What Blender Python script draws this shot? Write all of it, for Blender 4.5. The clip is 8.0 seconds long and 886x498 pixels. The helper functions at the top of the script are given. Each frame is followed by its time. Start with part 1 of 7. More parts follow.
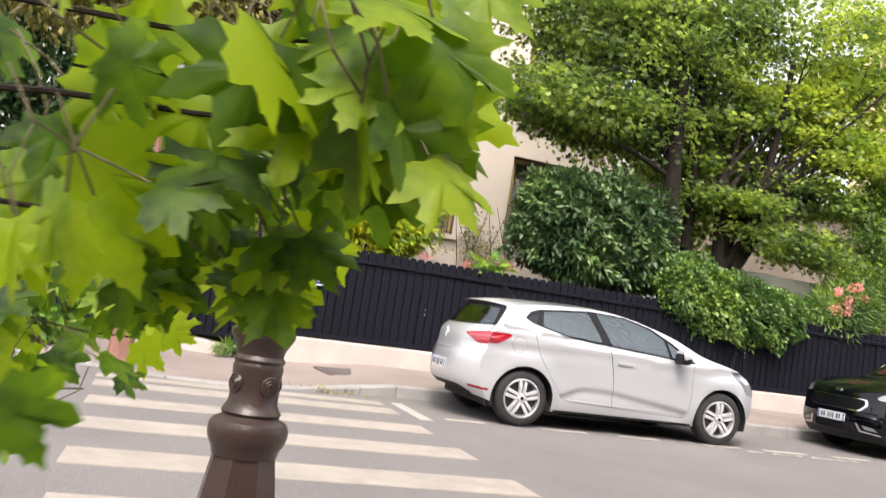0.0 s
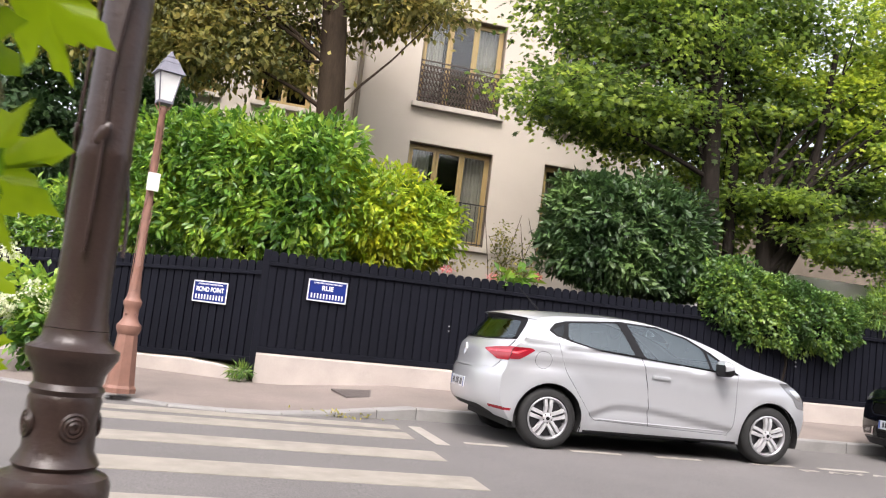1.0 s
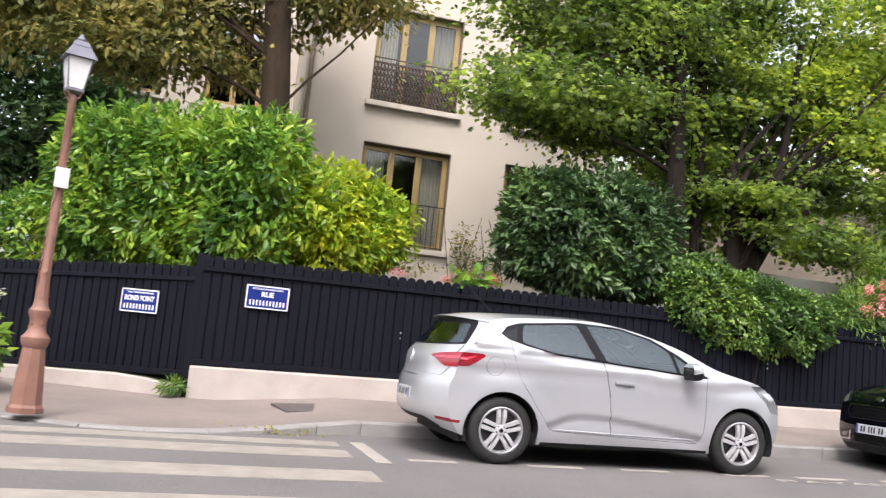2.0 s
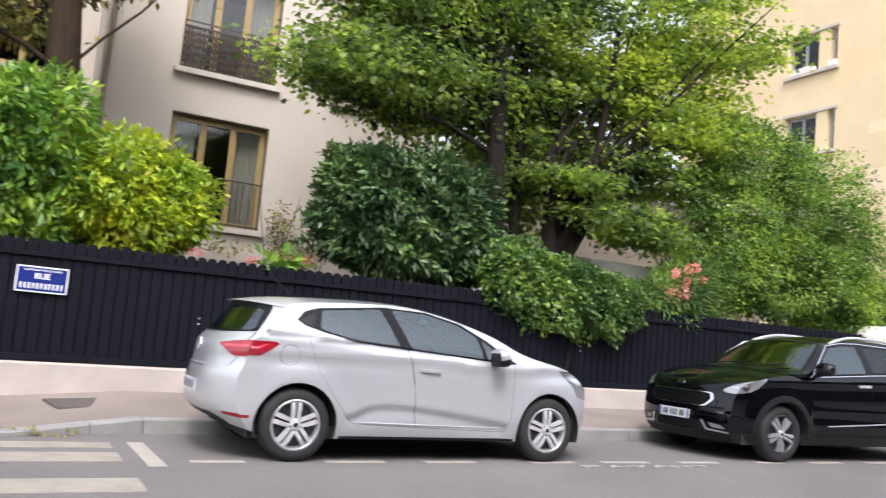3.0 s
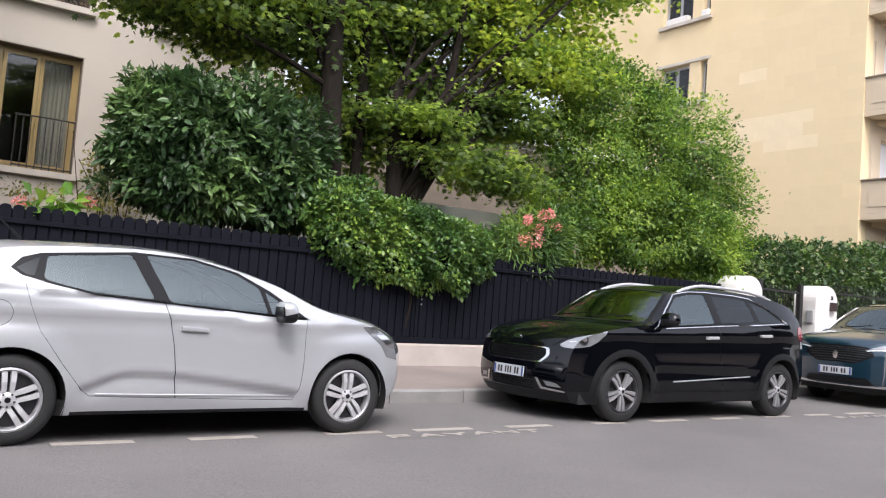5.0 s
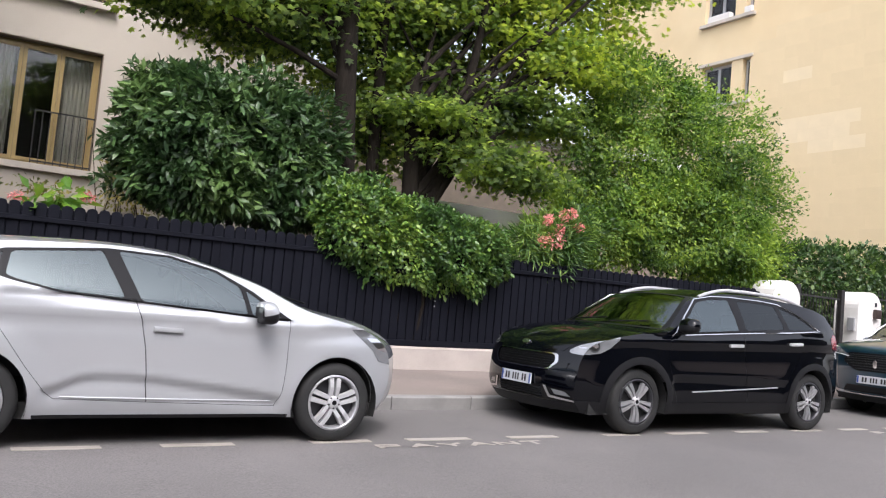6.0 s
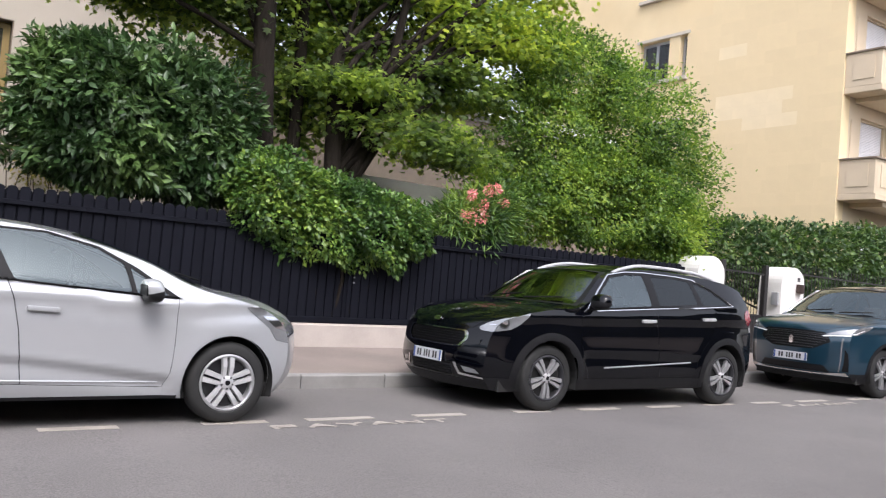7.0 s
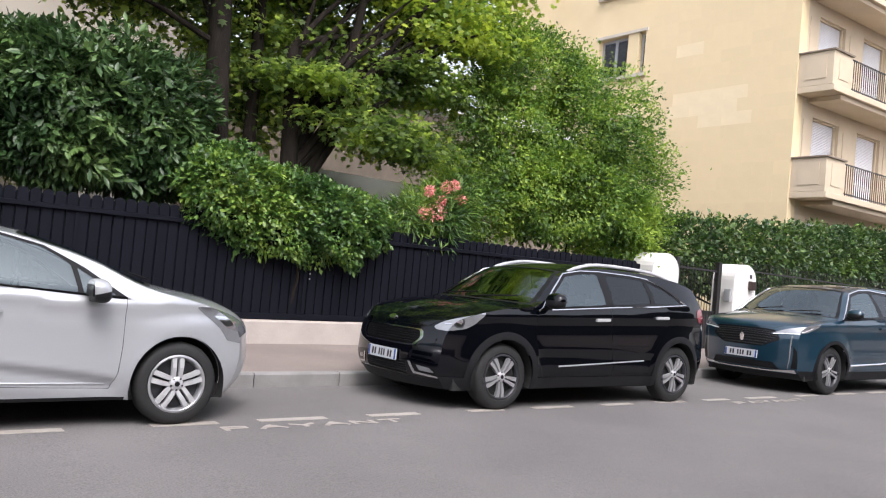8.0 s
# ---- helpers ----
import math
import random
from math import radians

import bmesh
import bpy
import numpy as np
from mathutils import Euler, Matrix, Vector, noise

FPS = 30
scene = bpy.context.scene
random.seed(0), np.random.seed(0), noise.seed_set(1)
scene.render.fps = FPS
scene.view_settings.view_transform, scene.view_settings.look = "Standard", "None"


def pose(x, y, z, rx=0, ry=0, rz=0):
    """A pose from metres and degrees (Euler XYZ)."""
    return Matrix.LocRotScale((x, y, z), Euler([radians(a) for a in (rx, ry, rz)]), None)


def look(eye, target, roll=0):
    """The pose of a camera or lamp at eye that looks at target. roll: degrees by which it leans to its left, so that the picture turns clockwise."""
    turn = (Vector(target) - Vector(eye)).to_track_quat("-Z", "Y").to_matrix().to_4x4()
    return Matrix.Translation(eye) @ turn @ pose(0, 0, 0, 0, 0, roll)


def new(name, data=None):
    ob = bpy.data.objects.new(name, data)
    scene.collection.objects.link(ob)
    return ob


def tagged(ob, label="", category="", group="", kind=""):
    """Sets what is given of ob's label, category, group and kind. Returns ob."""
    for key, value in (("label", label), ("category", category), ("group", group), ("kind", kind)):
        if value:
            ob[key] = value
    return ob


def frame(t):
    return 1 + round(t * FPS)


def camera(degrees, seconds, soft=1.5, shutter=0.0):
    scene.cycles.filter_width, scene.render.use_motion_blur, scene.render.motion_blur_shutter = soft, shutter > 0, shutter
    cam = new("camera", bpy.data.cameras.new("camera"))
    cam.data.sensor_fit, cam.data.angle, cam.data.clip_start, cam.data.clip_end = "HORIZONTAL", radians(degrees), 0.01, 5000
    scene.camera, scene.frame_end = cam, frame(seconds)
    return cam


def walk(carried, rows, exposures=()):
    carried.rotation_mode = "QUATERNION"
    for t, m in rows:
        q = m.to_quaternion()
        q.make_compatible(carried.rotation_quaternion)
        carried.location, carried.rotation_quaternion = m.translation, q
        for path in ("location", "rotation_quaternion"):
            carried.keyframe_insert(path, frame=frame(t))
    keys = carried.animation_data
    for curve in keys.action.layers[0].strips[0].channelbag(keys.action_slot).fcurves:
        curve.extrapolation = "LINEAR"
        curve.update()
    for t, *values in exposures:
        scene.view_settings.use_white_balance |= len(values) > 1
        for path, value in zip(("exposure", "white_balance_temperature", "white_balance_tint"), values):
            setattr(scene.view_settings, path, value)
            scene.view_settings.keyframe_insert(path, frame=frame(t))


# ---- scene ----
cam = camera(55.0, 8.0, soft=1.15, shutter=0.32)
PATH = [
    (0, (-3.842, -8.857, 1.057), (-3.268, -6.948, 1.219), 8.7),
    (0.1, (-3.789, -8.801, 1.053), (-3.23, -6.89, 1.242), 8.3),
    (0.2, (-3.736, -8.744, 1.05), (-3.178, -6.833, 1.243), 8.2),
    (0.3, (-3.684, -8.688, 1.046), (-3.122, -6.777, 1.229), 8.3),
    (0.5, (-3.578, -8.575, 1.039), (-3.02, -6.663, 1.211), 7.7),
    (1, (-3.322, -8.307, 1.074), (-2.856, -6.371, 1.264), 7.0),
    (1.2, (-3.237, -8.148, 1.046), (-2.775, -6.211, 1.238), 6.8),
    (2.3, (-2.7, -7.448, 1.073), (-2.103, -5.553, 1.302), 5.5),
    (2.5, (-2.62, -7.368, 1.1), (-1.949, -5.497, 1.317), 5.6),
    (3, (-2.311, -7.137, 1.133), (-1.425, -5.357, 1.35), 5.3),
    (3.5, (-1.931, -6.974, 1.107), (-0.891, -5.277, 1.304), 4.9),
    (4, (-1.562, -6.82, 1.126), (-0.425, -5.183, 1.287), 4.6),
    (4.5, (-1.197, -6.604, 1.145), (-0.054, -4.969, 1.289), 4.4),
    (6, (-0.284, -6.272, 1.203), (0.737, -4.558, 1.337), 5.2),
    (6.5, (-0.012, -6.317, 1.206), (1.046, -4.624, 1.324), 5.1),
    (7, (0.155, -6.341, 1.245), (1.279, -4.689, 1.333), 5.0),
    (7.5, (0.168, -6.337, 1.306), (1.348, -4.723, 1.374), 5.3),
    (8, (0.199, -6.341, 1.318), (1.401, -4.744, 1.395), 5.3),
]
EXPOSURE = 1.35
walk(cam, [(t, look(eye, target, roll)) for t, eye, target, roll in PATH], [(0, EXPOSURE + 0.52, 6900, 15), (0.5, EXPOSURE + 0.4, 6800, 15), (1.2, EXPOSURE + 0.24, 6600, 15), (2.4, EXPOSURE + 0.2, 6450, 15), (3, EXPOSURE + 0.13, 6300, 15), (4, EXPOSURE, 6300, 15), (8, EXPOSURE, 6300, 15)])

# ---- sky and light: a bright overcast afternoon ----
world = bpy.data.worlds.new("world")
scene.world = world
world.use_nodes = True
wn = world.node_tree
wn.nodes.clear()
sky = wn.nodes.new("ShaderNodeTexSky")
sky.sky_type = "NISHITA"
sky.sun_disc = False
sky.sun_elevation = radians(52)
sky.sun_rotation = radians(200)
sky.dust_density = 4.0
pale = wn.nodes.new("ShaderNodeHueSaturation")
pale.inputs["Saturation"].default_value = 0.32
wback = wn.nodes.new("ShaderNodeBackground")
wback.inputs["Strength"].default_value = 0.15
wout = wn.nodes.new("ShaderNodeOutputWorld")
wn.links.new(sky.outputs[0], pale.inputs["Color"])
wn.links.new(pale.outputs[0], wback.inputs["Color"])
wn.links.new(wback.outputs[0], wout.inputs["Surface"])
sun_data = bpy.data.lights.new("sun", "SUN")
sun_data.energy = 0.55
sun_data.angle = radians(14)
sun_data.color = (1.0, 0.98, 0.95)
sun = new("sun", sun_data)
sun.matrix_world = look((-8, -22, 34), (2, 0, 0))

# ---- materials ----
MATS = {}


def mat(name, color, rough=0.6, var=0.15, scale=6.0, fine=90.0, bump=0.15, metal=0.0, coat=0.0, stain=None, rand=0.0, spec=0.5, dist=0.004, stretch=(1, 1, 1), grain=0.4):
    """Base colour with variation at two scales, fine relief and an optional stain colour."""
    m = bpy.data.materials.new(name)
    m.use_nodes = True
    nt = m.node_tree
    nodes, links = nt.nodes, nt.links
    b = nodes["Principled BSDF"]
    b.inputs["Roughness"].default_value = rough
    b.inputs["Metallic"].default_value = metal
    b.inputs["Coat Weight"].default_value = coat
    b.inputs["Coat Roughness"].default_value = 0.04
    b.inputs["Specular IOR Level"].default_value = spec
    tc = nodes.new("ShaderNodeTexCoord")
    mp = nodes.new("ShaderNodeMapping")
    mp.inputs["Scale"].default_value = stretch
    links.new(tc.outputs["Object"], mp.inputs["Vector"])
    n1 = nodes.new("ShaderNodeTexNoise")
    n1.inputs["Scale"].default_value = scale
    n1.inputs["Detail"].default_value = 6
    n2 = nodes.new("ShaderNodeTexNoise")
    n2.inputs["Scale"].default_value = fine
    n2.inputs["Detail"].default_value = 4
    links.new(mp.outputs[0], n1.inputs["Vector"])
    links.new(mp.outputs[0], n2.inputs["Vector"])
    add = nodes.new("ShaderNodeMath")
    add.operation = "MULTIPLY_ADD"
    add.inputs[1].default_value = grain
    links.new(n2.outputs["Fac"], add.inputs[0])
    links.new(n1.outputs["Fac"], add.inputs[2])
    val = add.outputs[0]
    if rand:
        oi = nodes.new("ShaderNodeObjectInfo")
        r = nodes.new("ShaderNodeMath")
        r.operation = "MULTIPLY_ADD"
        r.inputs[1].default_value = rand
        links.new(oi.outputs["Random"], r.inputs[0])
        links.new(val, r.inputs[2])
        val = r.outputs[0]
    ramp = nodes.new("ShaderNodeValToRGB")
    e = ramp.color_ramp.elements
    e[0].position, e[1].position = 0.2 + 0.5 * grain, 0.55 + grain + rand
    if grain > 0.5:
        e[0].position, e[1].position = 0.0, 1.0
        fit01 = nodes.new("ShaderNodeMapRange")
        fit01.inputs["From Min"].default_value, fit01.inputs["From Max"].default_value = 0.35 + 0.33 * grain, 0.65 + 0.67 * grain
        links.new(val, fit01.inputs["Value"])
        val = fit01.outputs[0]
    e[0].color = [max(0, c * (1 - var)) for c in color] + [1]
    e[1].color = [min(1, c * (1 + var)) for c in color] + [1]
    links.new(val, ramp.inputs[0])
    col = ramp.outputs[0]
    if stain:
        n3 = nodes.new("ShaderNodeTexNoise")
        n3.inputs["Scale"].default_value = scale * 0.35
        n3.inputs["Detail"].default_value = 8
        n3.inputs["Roughness"].default_value = 0.65
        links.new(mp.outputs[0], n3.inputs["Vector"])
        r3 = nodes.new("ShaderNodeMapRange")
        r3.inputs["From Min"].default_value, r3.inputs["From Max"].default_value = 0.5, 0.72
        r3.inputs["To Max"].default_value = stain[3]
        links.new(n3.outputs["Fac"], r3.inputs["Value"])
        mx = nodes.new("ShaderNodeMix")
        mx.data_type = "RGBA"
        mx.inputs["B"].default_value = (*stain[:3], 1)
        links.new(r3.outputs[0], mx.inputs["Factor"])
        links.new(col, mx.inputs["A"])
        col = mx.outputs["Result"]
    links.new(col, b.inputs["Base Color"])
    if bump:
        bp = nodes.new("ShaderNodeBump")
        bp.inputs["Strength"].default_value = bump
        bp.inputs["Distance"].default_value = dist
        links.new(n2.outputs["Fac"], bp.inputs["Height"])
        links.new(bp.outputs[0], b.inputs["Normal"])
    MATS[name] = m
    return m


def leaf_mat(name, dark, mid, light, rough=0.42, translucent=0.35, single=False):
    m = bpy.data.materials.new(name)
    m.use_nodes = True
    nt = m.node_tree
    nodes, links = nt.nodes, nt.links
    b = nodes["Principled BSDF"]
    b.inputs["Roughness"].default_value = rough
    geo = nodes.new("ShaderNodeNewGeometry")
    tc = nodes.new("ShaderNodeTexCoord")
    n1 = nodes.new("ShaderNodeTexNoise")
    n1.inputs["Scale"].default_value = 1.3
    n1.inputs["Detail"].default_value = 3
    links.new(tc.outputs["Object"], n1.inputs["Vector"])
    ma = nodes.new("ShaderNodeMath")
    ma.operation = "MULTIPLY_ADD"
    ma.inputs[1].default_value = 0.55
    info = nodes.new("ShaderNodeObjectInfo")
    links.new(info.outputs["Random"] if single else geo.outputs["Random Per Island"], ma.inputs[0])
    if single:
        ma.inputs[1].default_value = 0.9
    mb = nodes.new("ShaderNodeMath")
    mb.operation = "MULTIPLY_ADD"
    mb.inputs[1].default_value = 1.6
    mb.inputs[2].default_value = -0.55
    links.new(n1.outputs["Fac"], mb.inputs[0])
    links.new(mb.outputs[0], ma.inputs[2])
    ramp = nodes.new("ShaderNodeValToRGB")
    cr = ramp.color_ramp
    cr.elements[0].position, cr.elements[1].position = 0.1, 0.9
    cr.elements[0].color, cr.elements[1].color = (*dark, 1), (*light, 1)
    cr.elements.new(0.5).color = (*mid, 1)
    links.new(ma.outputs[0], ramp.inputs[0])
    links.new(ramp.outputs[0], b.inputs["Base Color"])
    tr = nodes.new("ShaderNodeBsdfTranslucent")
    hs = nodes.new("ShaderNodeHueSaturation")
    hs.inputs["Value"].default_value = 1.6
    links.new(ramp.outputs[0], hs.inputs["Color"])
    links.new(hs.outputs[0], tr.inputs["Color"])
    mx = nodes.new("ShaderNodeMixShader")
    mx.inputs[0].default_value = translucent
    links.new(b.outputs[0], mx.inputs[1])
    links.new(tr.outputs[0], mx.inputs[2])
    links.new(mx.outputs[0], nodes["Material Output"].inputs["Surface"])
    MATS[name] = m
    return m


def glass_mat(name, tint, gloss_ior=1.5, rough=0.0, sheen=(1, 1, 1)):
    m = bpy.data.materials.new(name)
    m.use_nodes = True
    nt = m.node_tree
    nodes, links = nt.nodes, nt.links
    nodes.remove(nodes["Principled BSDF"])
    t = nodes.new("ShaderNodeBsdfTransparent")
    t.inputs[0].default_value = (*tint, 1)
    g = nodes.new("ShaderNodeBsdfGlossy")
    g.inputs["Color"].default_value = (*sheen, 1)
    g.inputs["Roughness"].default_value = rough
    f = nodes.new("ShaderNodeFresnel")
    f.inputs["IOR"].default_value = gloss_ior
    mx = nodes.new("ShaderNodeMixShader")
    links.new(f.outputs[0], mx.inputs[0])
    links.new(t.outputs[0], mx.inputs[1])
    links.new(g.outputs[0], mx.inputs[2])
    links.new(mx.outputs[0], nodes["Material Output"].inputs["Surface"])
    MATS[name] = m
    return m


ASPHALT = mat("asphalt", (0.14, 0.131, 0.126), 0.88, 0.34, 0.7, 85, 0.7, stain=(0.11, 0.104, 0.1, 0.35), dist=0.01, grain=2.6)
PAVE = mat("pavement_asphalt", (0.21, 0.173, 0.154), 0.9, 0.26, 0.8, 75, 0.5, stain=(0.14, 0.112, 0.1, 0.6), grain=1.0)
GRANITE = mat("granite_kerb", (0.23, 0.222, 0.214), 0.8, 0.2, 4, 120, 0.4, rand=0.25, stain=(0.17, 0.16, 0.15, 0.5))
CROSSPAINT = mat("worn_crossing_paint", (0.265, 0.24, 0.205), 0.8, 0.2, 5, 110, 0.4, stain=(0.19, 0.175, 0.155, 0.6))
ROADPAINT = mat("road_paint", (0.32, 0.29, 0.255), 0.75, 0.16, 7, 120, 0.4, stain=(0.34, 0.32, 0.3, 0.7))
PLASTER = mat("low_wall_plaster", (0.395, 0.35, 0.315), 0.85, 0.14, 2.5, 60, 0.4, stain=(0.36, 0.31, 0.28, 0.5))
FENCE = mat("black_fence_paint", (0.0058, 0.0064, 0.0104), 0.6, 0.3, 5, 70, 0.25, rand=0.2, stretch=(1, 1, 0.15), spec=0.1)
FACADE = mat("cream_render", (0.495, 0.443, 0.377), 0.88, 0.06, 0.7, 45, 0.25, stain=(0.43, 0.37, 0.31, 0.5))
STONE = mat("yellow_stone", (0.68, 0.55, 0.34), 0.85, 0.09, 0.6, 40, 0.3, rand=0.12, stain=(0.66, 0.49, 0.27, 0.5))
STONE_PALE = mat("pale_stone", (0.55, 0.455, 0.33), 0.85, 0.08, 1.2, 40, 0.3)
STONE_PATCH = mat("repaired_stone", (0.72, 0.6, 0.4), 0.85, 0.06, 1.5, 40, 0.3, rand=0.1)
SILL = mat("concrete_sill", (0.5, 0.45, 0.39), 0.85, 0.12, 3, 60, 0.3, stain=(0.3, 0.26, 0.22, 0.5))
OAK = mat("varnished_oak_frame", (0.33, 0.235, 0.095), 0.45, 0.2, 8, 60, 0.2, stretch=(1, 1, 0.1))
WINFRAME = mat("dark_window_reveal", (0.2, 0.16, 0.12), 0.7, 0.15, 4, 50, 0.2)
IRON = mat("black_wrought_iron", (0.02, 0.018, 0.018), 0.45, 0.3, 10, 90, 0.2)
RUST_IRON = mat("brown_wrought_iron", (0.055, 0.036, 0.026), 0.55, 0.3, 10, 90, 0.25)
CAST = mat("brown_cast_iron", (0.036, 0.021, 0.017), 0.36, 0.3, 9, 80, 0.35, stain=(0.04, 0.026, 0.022, 0.6))
CAST_PALE = mat("faded_cast_iron", (0.22, 0.11, 0.08), 0.55, 0.2, 6, 70, 0.3, stain=(0.14, 0.07, 0.05, 0.6))
LANTERN_ROOF = mat("grey_lantern_metal", (0.16, 0.16, 0.19), 0.5, 0.15, 8, 60, 0.1, metal=0.3)
MILK = mat("milky_lantern_glass", (0.72, 0.72, 0.7), 0.25, 0.05, 3, 30, 0.0)
SHUTTER = mat("white_roller_shutter", (0.72, 0.72, 0.74), 0.5, 0.05, 4, 40, 0.1)
WHITE_WALL = mat("white_painted_wall", (0.7, 0.68, 0.65), 0.8, 0.06, 2, 50, 0.3, stain=(0.55, 0.52, 0.47, 0.4))
CURTAIN = mat("net_curtain", (0.5, 0.47, 0.42), 0.9, 0.2, 3, 30, 0.2, stretch=(6, 6, 0.4))
# near-black colour standing in for the lack of light indoors
ROOM_UNLIT = mat("unlit_room", (0.05, 0.045, 0.04), 0.9, 0.2, 2, 20, 0)
BARK = mat("tree_bark", (0.022, 0.018, 0.015), 0.95, 0.35, 7, 40, 0.8, stretch=(1, 1, 0.25), dist=0.02, spec=0.08)
BARK_TAN = mat("tan_bark", (0.036, 0.026, 0.018), 0.95, 0.35, 7, 40, 0.8, stretch=(1, 1, 0.25), dist=0.02, spec=0.08)
TWIG = mat("green_twig", (0.1, 0.085, 0.035), 0.7, 0.2, 9, 40, 0.2)
SOIL = mat("garden_soil", (0.05, 0.04, 0.028), 0.95, 0.3, 4, 40, 0.6)
SIGN_BLUE = mat("enamel_blue", (0.012, 0.025, 0.16), 0.25, 0.08, 6, 50, 0.0, coat=0.4)
SIGN_WHITE = mat("enamel_white", (0.75, 0.75, 0.78), 0.3, 0.04, 6, 50, 0.0)
# dark tone of the added unseen wall, chosen for car reflections
BACKWALL = mat("dark_reflection_wall", (0.08, 0.08, 0.065), 0.9, 0.1, 0.8, 30, 0.2)
ZINC = mat("zinc_edge", (0.4, 0.4, 0.41), 0.5, 0.1, 4, 40, 0.1, metal=0.4)
MANHOLE = mat("iron_cover", (0.09, 0.075, 0.07), 0.6, 0.25, 20, 120, 0.6)
GLASS = glass_mat("window_glass", (0.72, 0.74, 0.72), 1.5)
LEAF_LAUREL = leaf_mat("laurel_leaf", (0.021, 0.05, 0.016), (0.048, 0.1, 0.029), (0.125, 0.205, 0.058), 0.4, 0.2)
LEAF_BRIGHT = leaf_mat("bright_laurel_leaf", (0.03, 0.09, 0.014), (0.12, 0.25, 0.03), (0.34, 0.46, 0.05), 0.38, 0.3)
LEAF_YELLOW = leaf_mat("golden_leaf", (0.11, 0.21, 0.018), (0.27, 0.38, 0.025), (0.54, 0.54, 0.03), 0.42, 0.3)
LEAF_IVY = leaf_mat("ivy_leaf", (0.024, 0.065, 0.015), (0.075, 0.158, 0.03), (0.24, 0.35, 0.055), 0.42, 0.25)
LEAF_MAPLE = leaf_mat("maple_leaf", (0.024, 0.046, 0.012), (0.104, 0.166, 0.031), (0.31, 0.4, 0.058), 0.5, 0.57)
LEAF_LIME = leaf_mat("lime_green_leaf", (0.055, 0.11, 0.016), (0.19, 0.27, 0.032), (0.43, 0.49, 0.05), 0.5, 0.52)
LEAF_SHRUB = leaf_mat("soft_green_leaf", (0.026, 0.064, 0.012), (0.105, 0.195, 0.026), (0.28, 0.385, 0.045), 0.5, 0.42)
LEAF_TAN = leaf_mat("browning_leaf", (0.055, 0.07, 0.02), (0.165, 0.165, 0.042), (0.37, 0.31, 0.085), 0.55, 0.4)
LEAF_HEDGE = leaf_mat("clipped_hedge_leaf", (0.015, 0.04, 0.011), (0.037, 0.084, 0.018), (0.11, 0.18, 0.03), 0.42, 0.22)
LEAF_DARK = leaf_mat("dark_conifer_leaf", (0.02, 0.05, 0.018), (0.045, 0.105, 0.032), (0.1, 0.17, 0.05), 0.55, 0.25)
LEAF_NEAR = leaf_mat("plane_tree_leaf", (0.02, 0.055, 0.004), (0.095, 0.185, 0.005), (0.26, 0.37, 0.007), 0.5, 0.6, True)
PETAL_PINK = leaf_mat("pink_petal", (0.5, 0.13, 0.14), (0.7, 0.22, 0.22), (0.8, 0.4, 0.38), 0.6, 0.3)
PETAL_WHITE = leaf_mat("white_petal", (0.45, 0.5, 0.28), (0.62, 0.65, 0.42), (0.75, 0.76, 0.6), 0.6, 0.3)

# ---- mesh helpers ----
SLOPE = 0.018


def road_z(x):
    return SLOPE * x


def kerb_h(x):
    return 0.02 + 0.12 * min(max((x + 2.4) / 1.4, 0), 1)


KERB_Y = 1.7


def pave_z(x, y):
    return road_z(x) + kerb_h(x) + 0.05 * (y - KERB_Y)


def mesh(name, verts, faces, material=None, parent=None, smooth=False, label=""):
    me = bpy.data.meshes.new(name)
    me.from_pydata([tuple(v) for v in verts], [], [tuple(f) for f in faces])
    me.update()
    if material:
        me.materials.append(material)
    if smooth:
        me.shade_smooth()
    ob = new(name, me)
    if parent:
        ob.parent = parent
    if label:
        ob["label"] = label
    return ob


def part(name, bm, material, parent=None, label="", smooth=False):
    bmesh.ops.recalc_face_normals(bm, faces=bm.faces)
    me = bpy.data.meshes.new(name)
    bm.to_mesh(me)
    bm.free()
    me.materials.append(material)
    if smooth:
        me.shade_smooth()
        me.set_sharp_from_angle(angle=radians(38))
    ob = new(name, me)
    if parent:
        ob.parent = parent
    if label:
        ob["label"] = label
    return ob


def thing(name, label, category, m=None, group="", kind=""):
    ob = new(name)
    ob.empty_display_size = 0.1
    if m is not None:
        ob.matrix_world = m
    return tagged(ob, label, category, group, kind)


def box(bm, x0, x1, y0, y1, z0, z1, bevel=0.0, m=None):
    r = bmesh.ops.create_cube(bm, size=1)
    t = Matrix.LocRotScale(((x0 + x1) / 2, (y0 + y1) / 2, (z0 + z1) / 2), None, (x1 - x0, y1 - y0, z1 - z0))
    bmesh.ops.transform(bm, matrix=(m @ t) if m is not None else t, verts=r["verts"])
    if bevel:
        edges = list({e for v in r["verts"] for e in v.link_edges})
        bmesh.ops.bevel(bm, geom=edges, offset=bevel, segments=2, affect="EDGES", profile=0.7)
    return bm


def boxed(name, x0, x1, y0, y1, z0, z1, material, parent=None, bevel=0.0, label="", m=None):
    return part(name, box(bmesh.new(), x0, x1, y0, y1, z0, z1, bevel, m), material, parent, label)


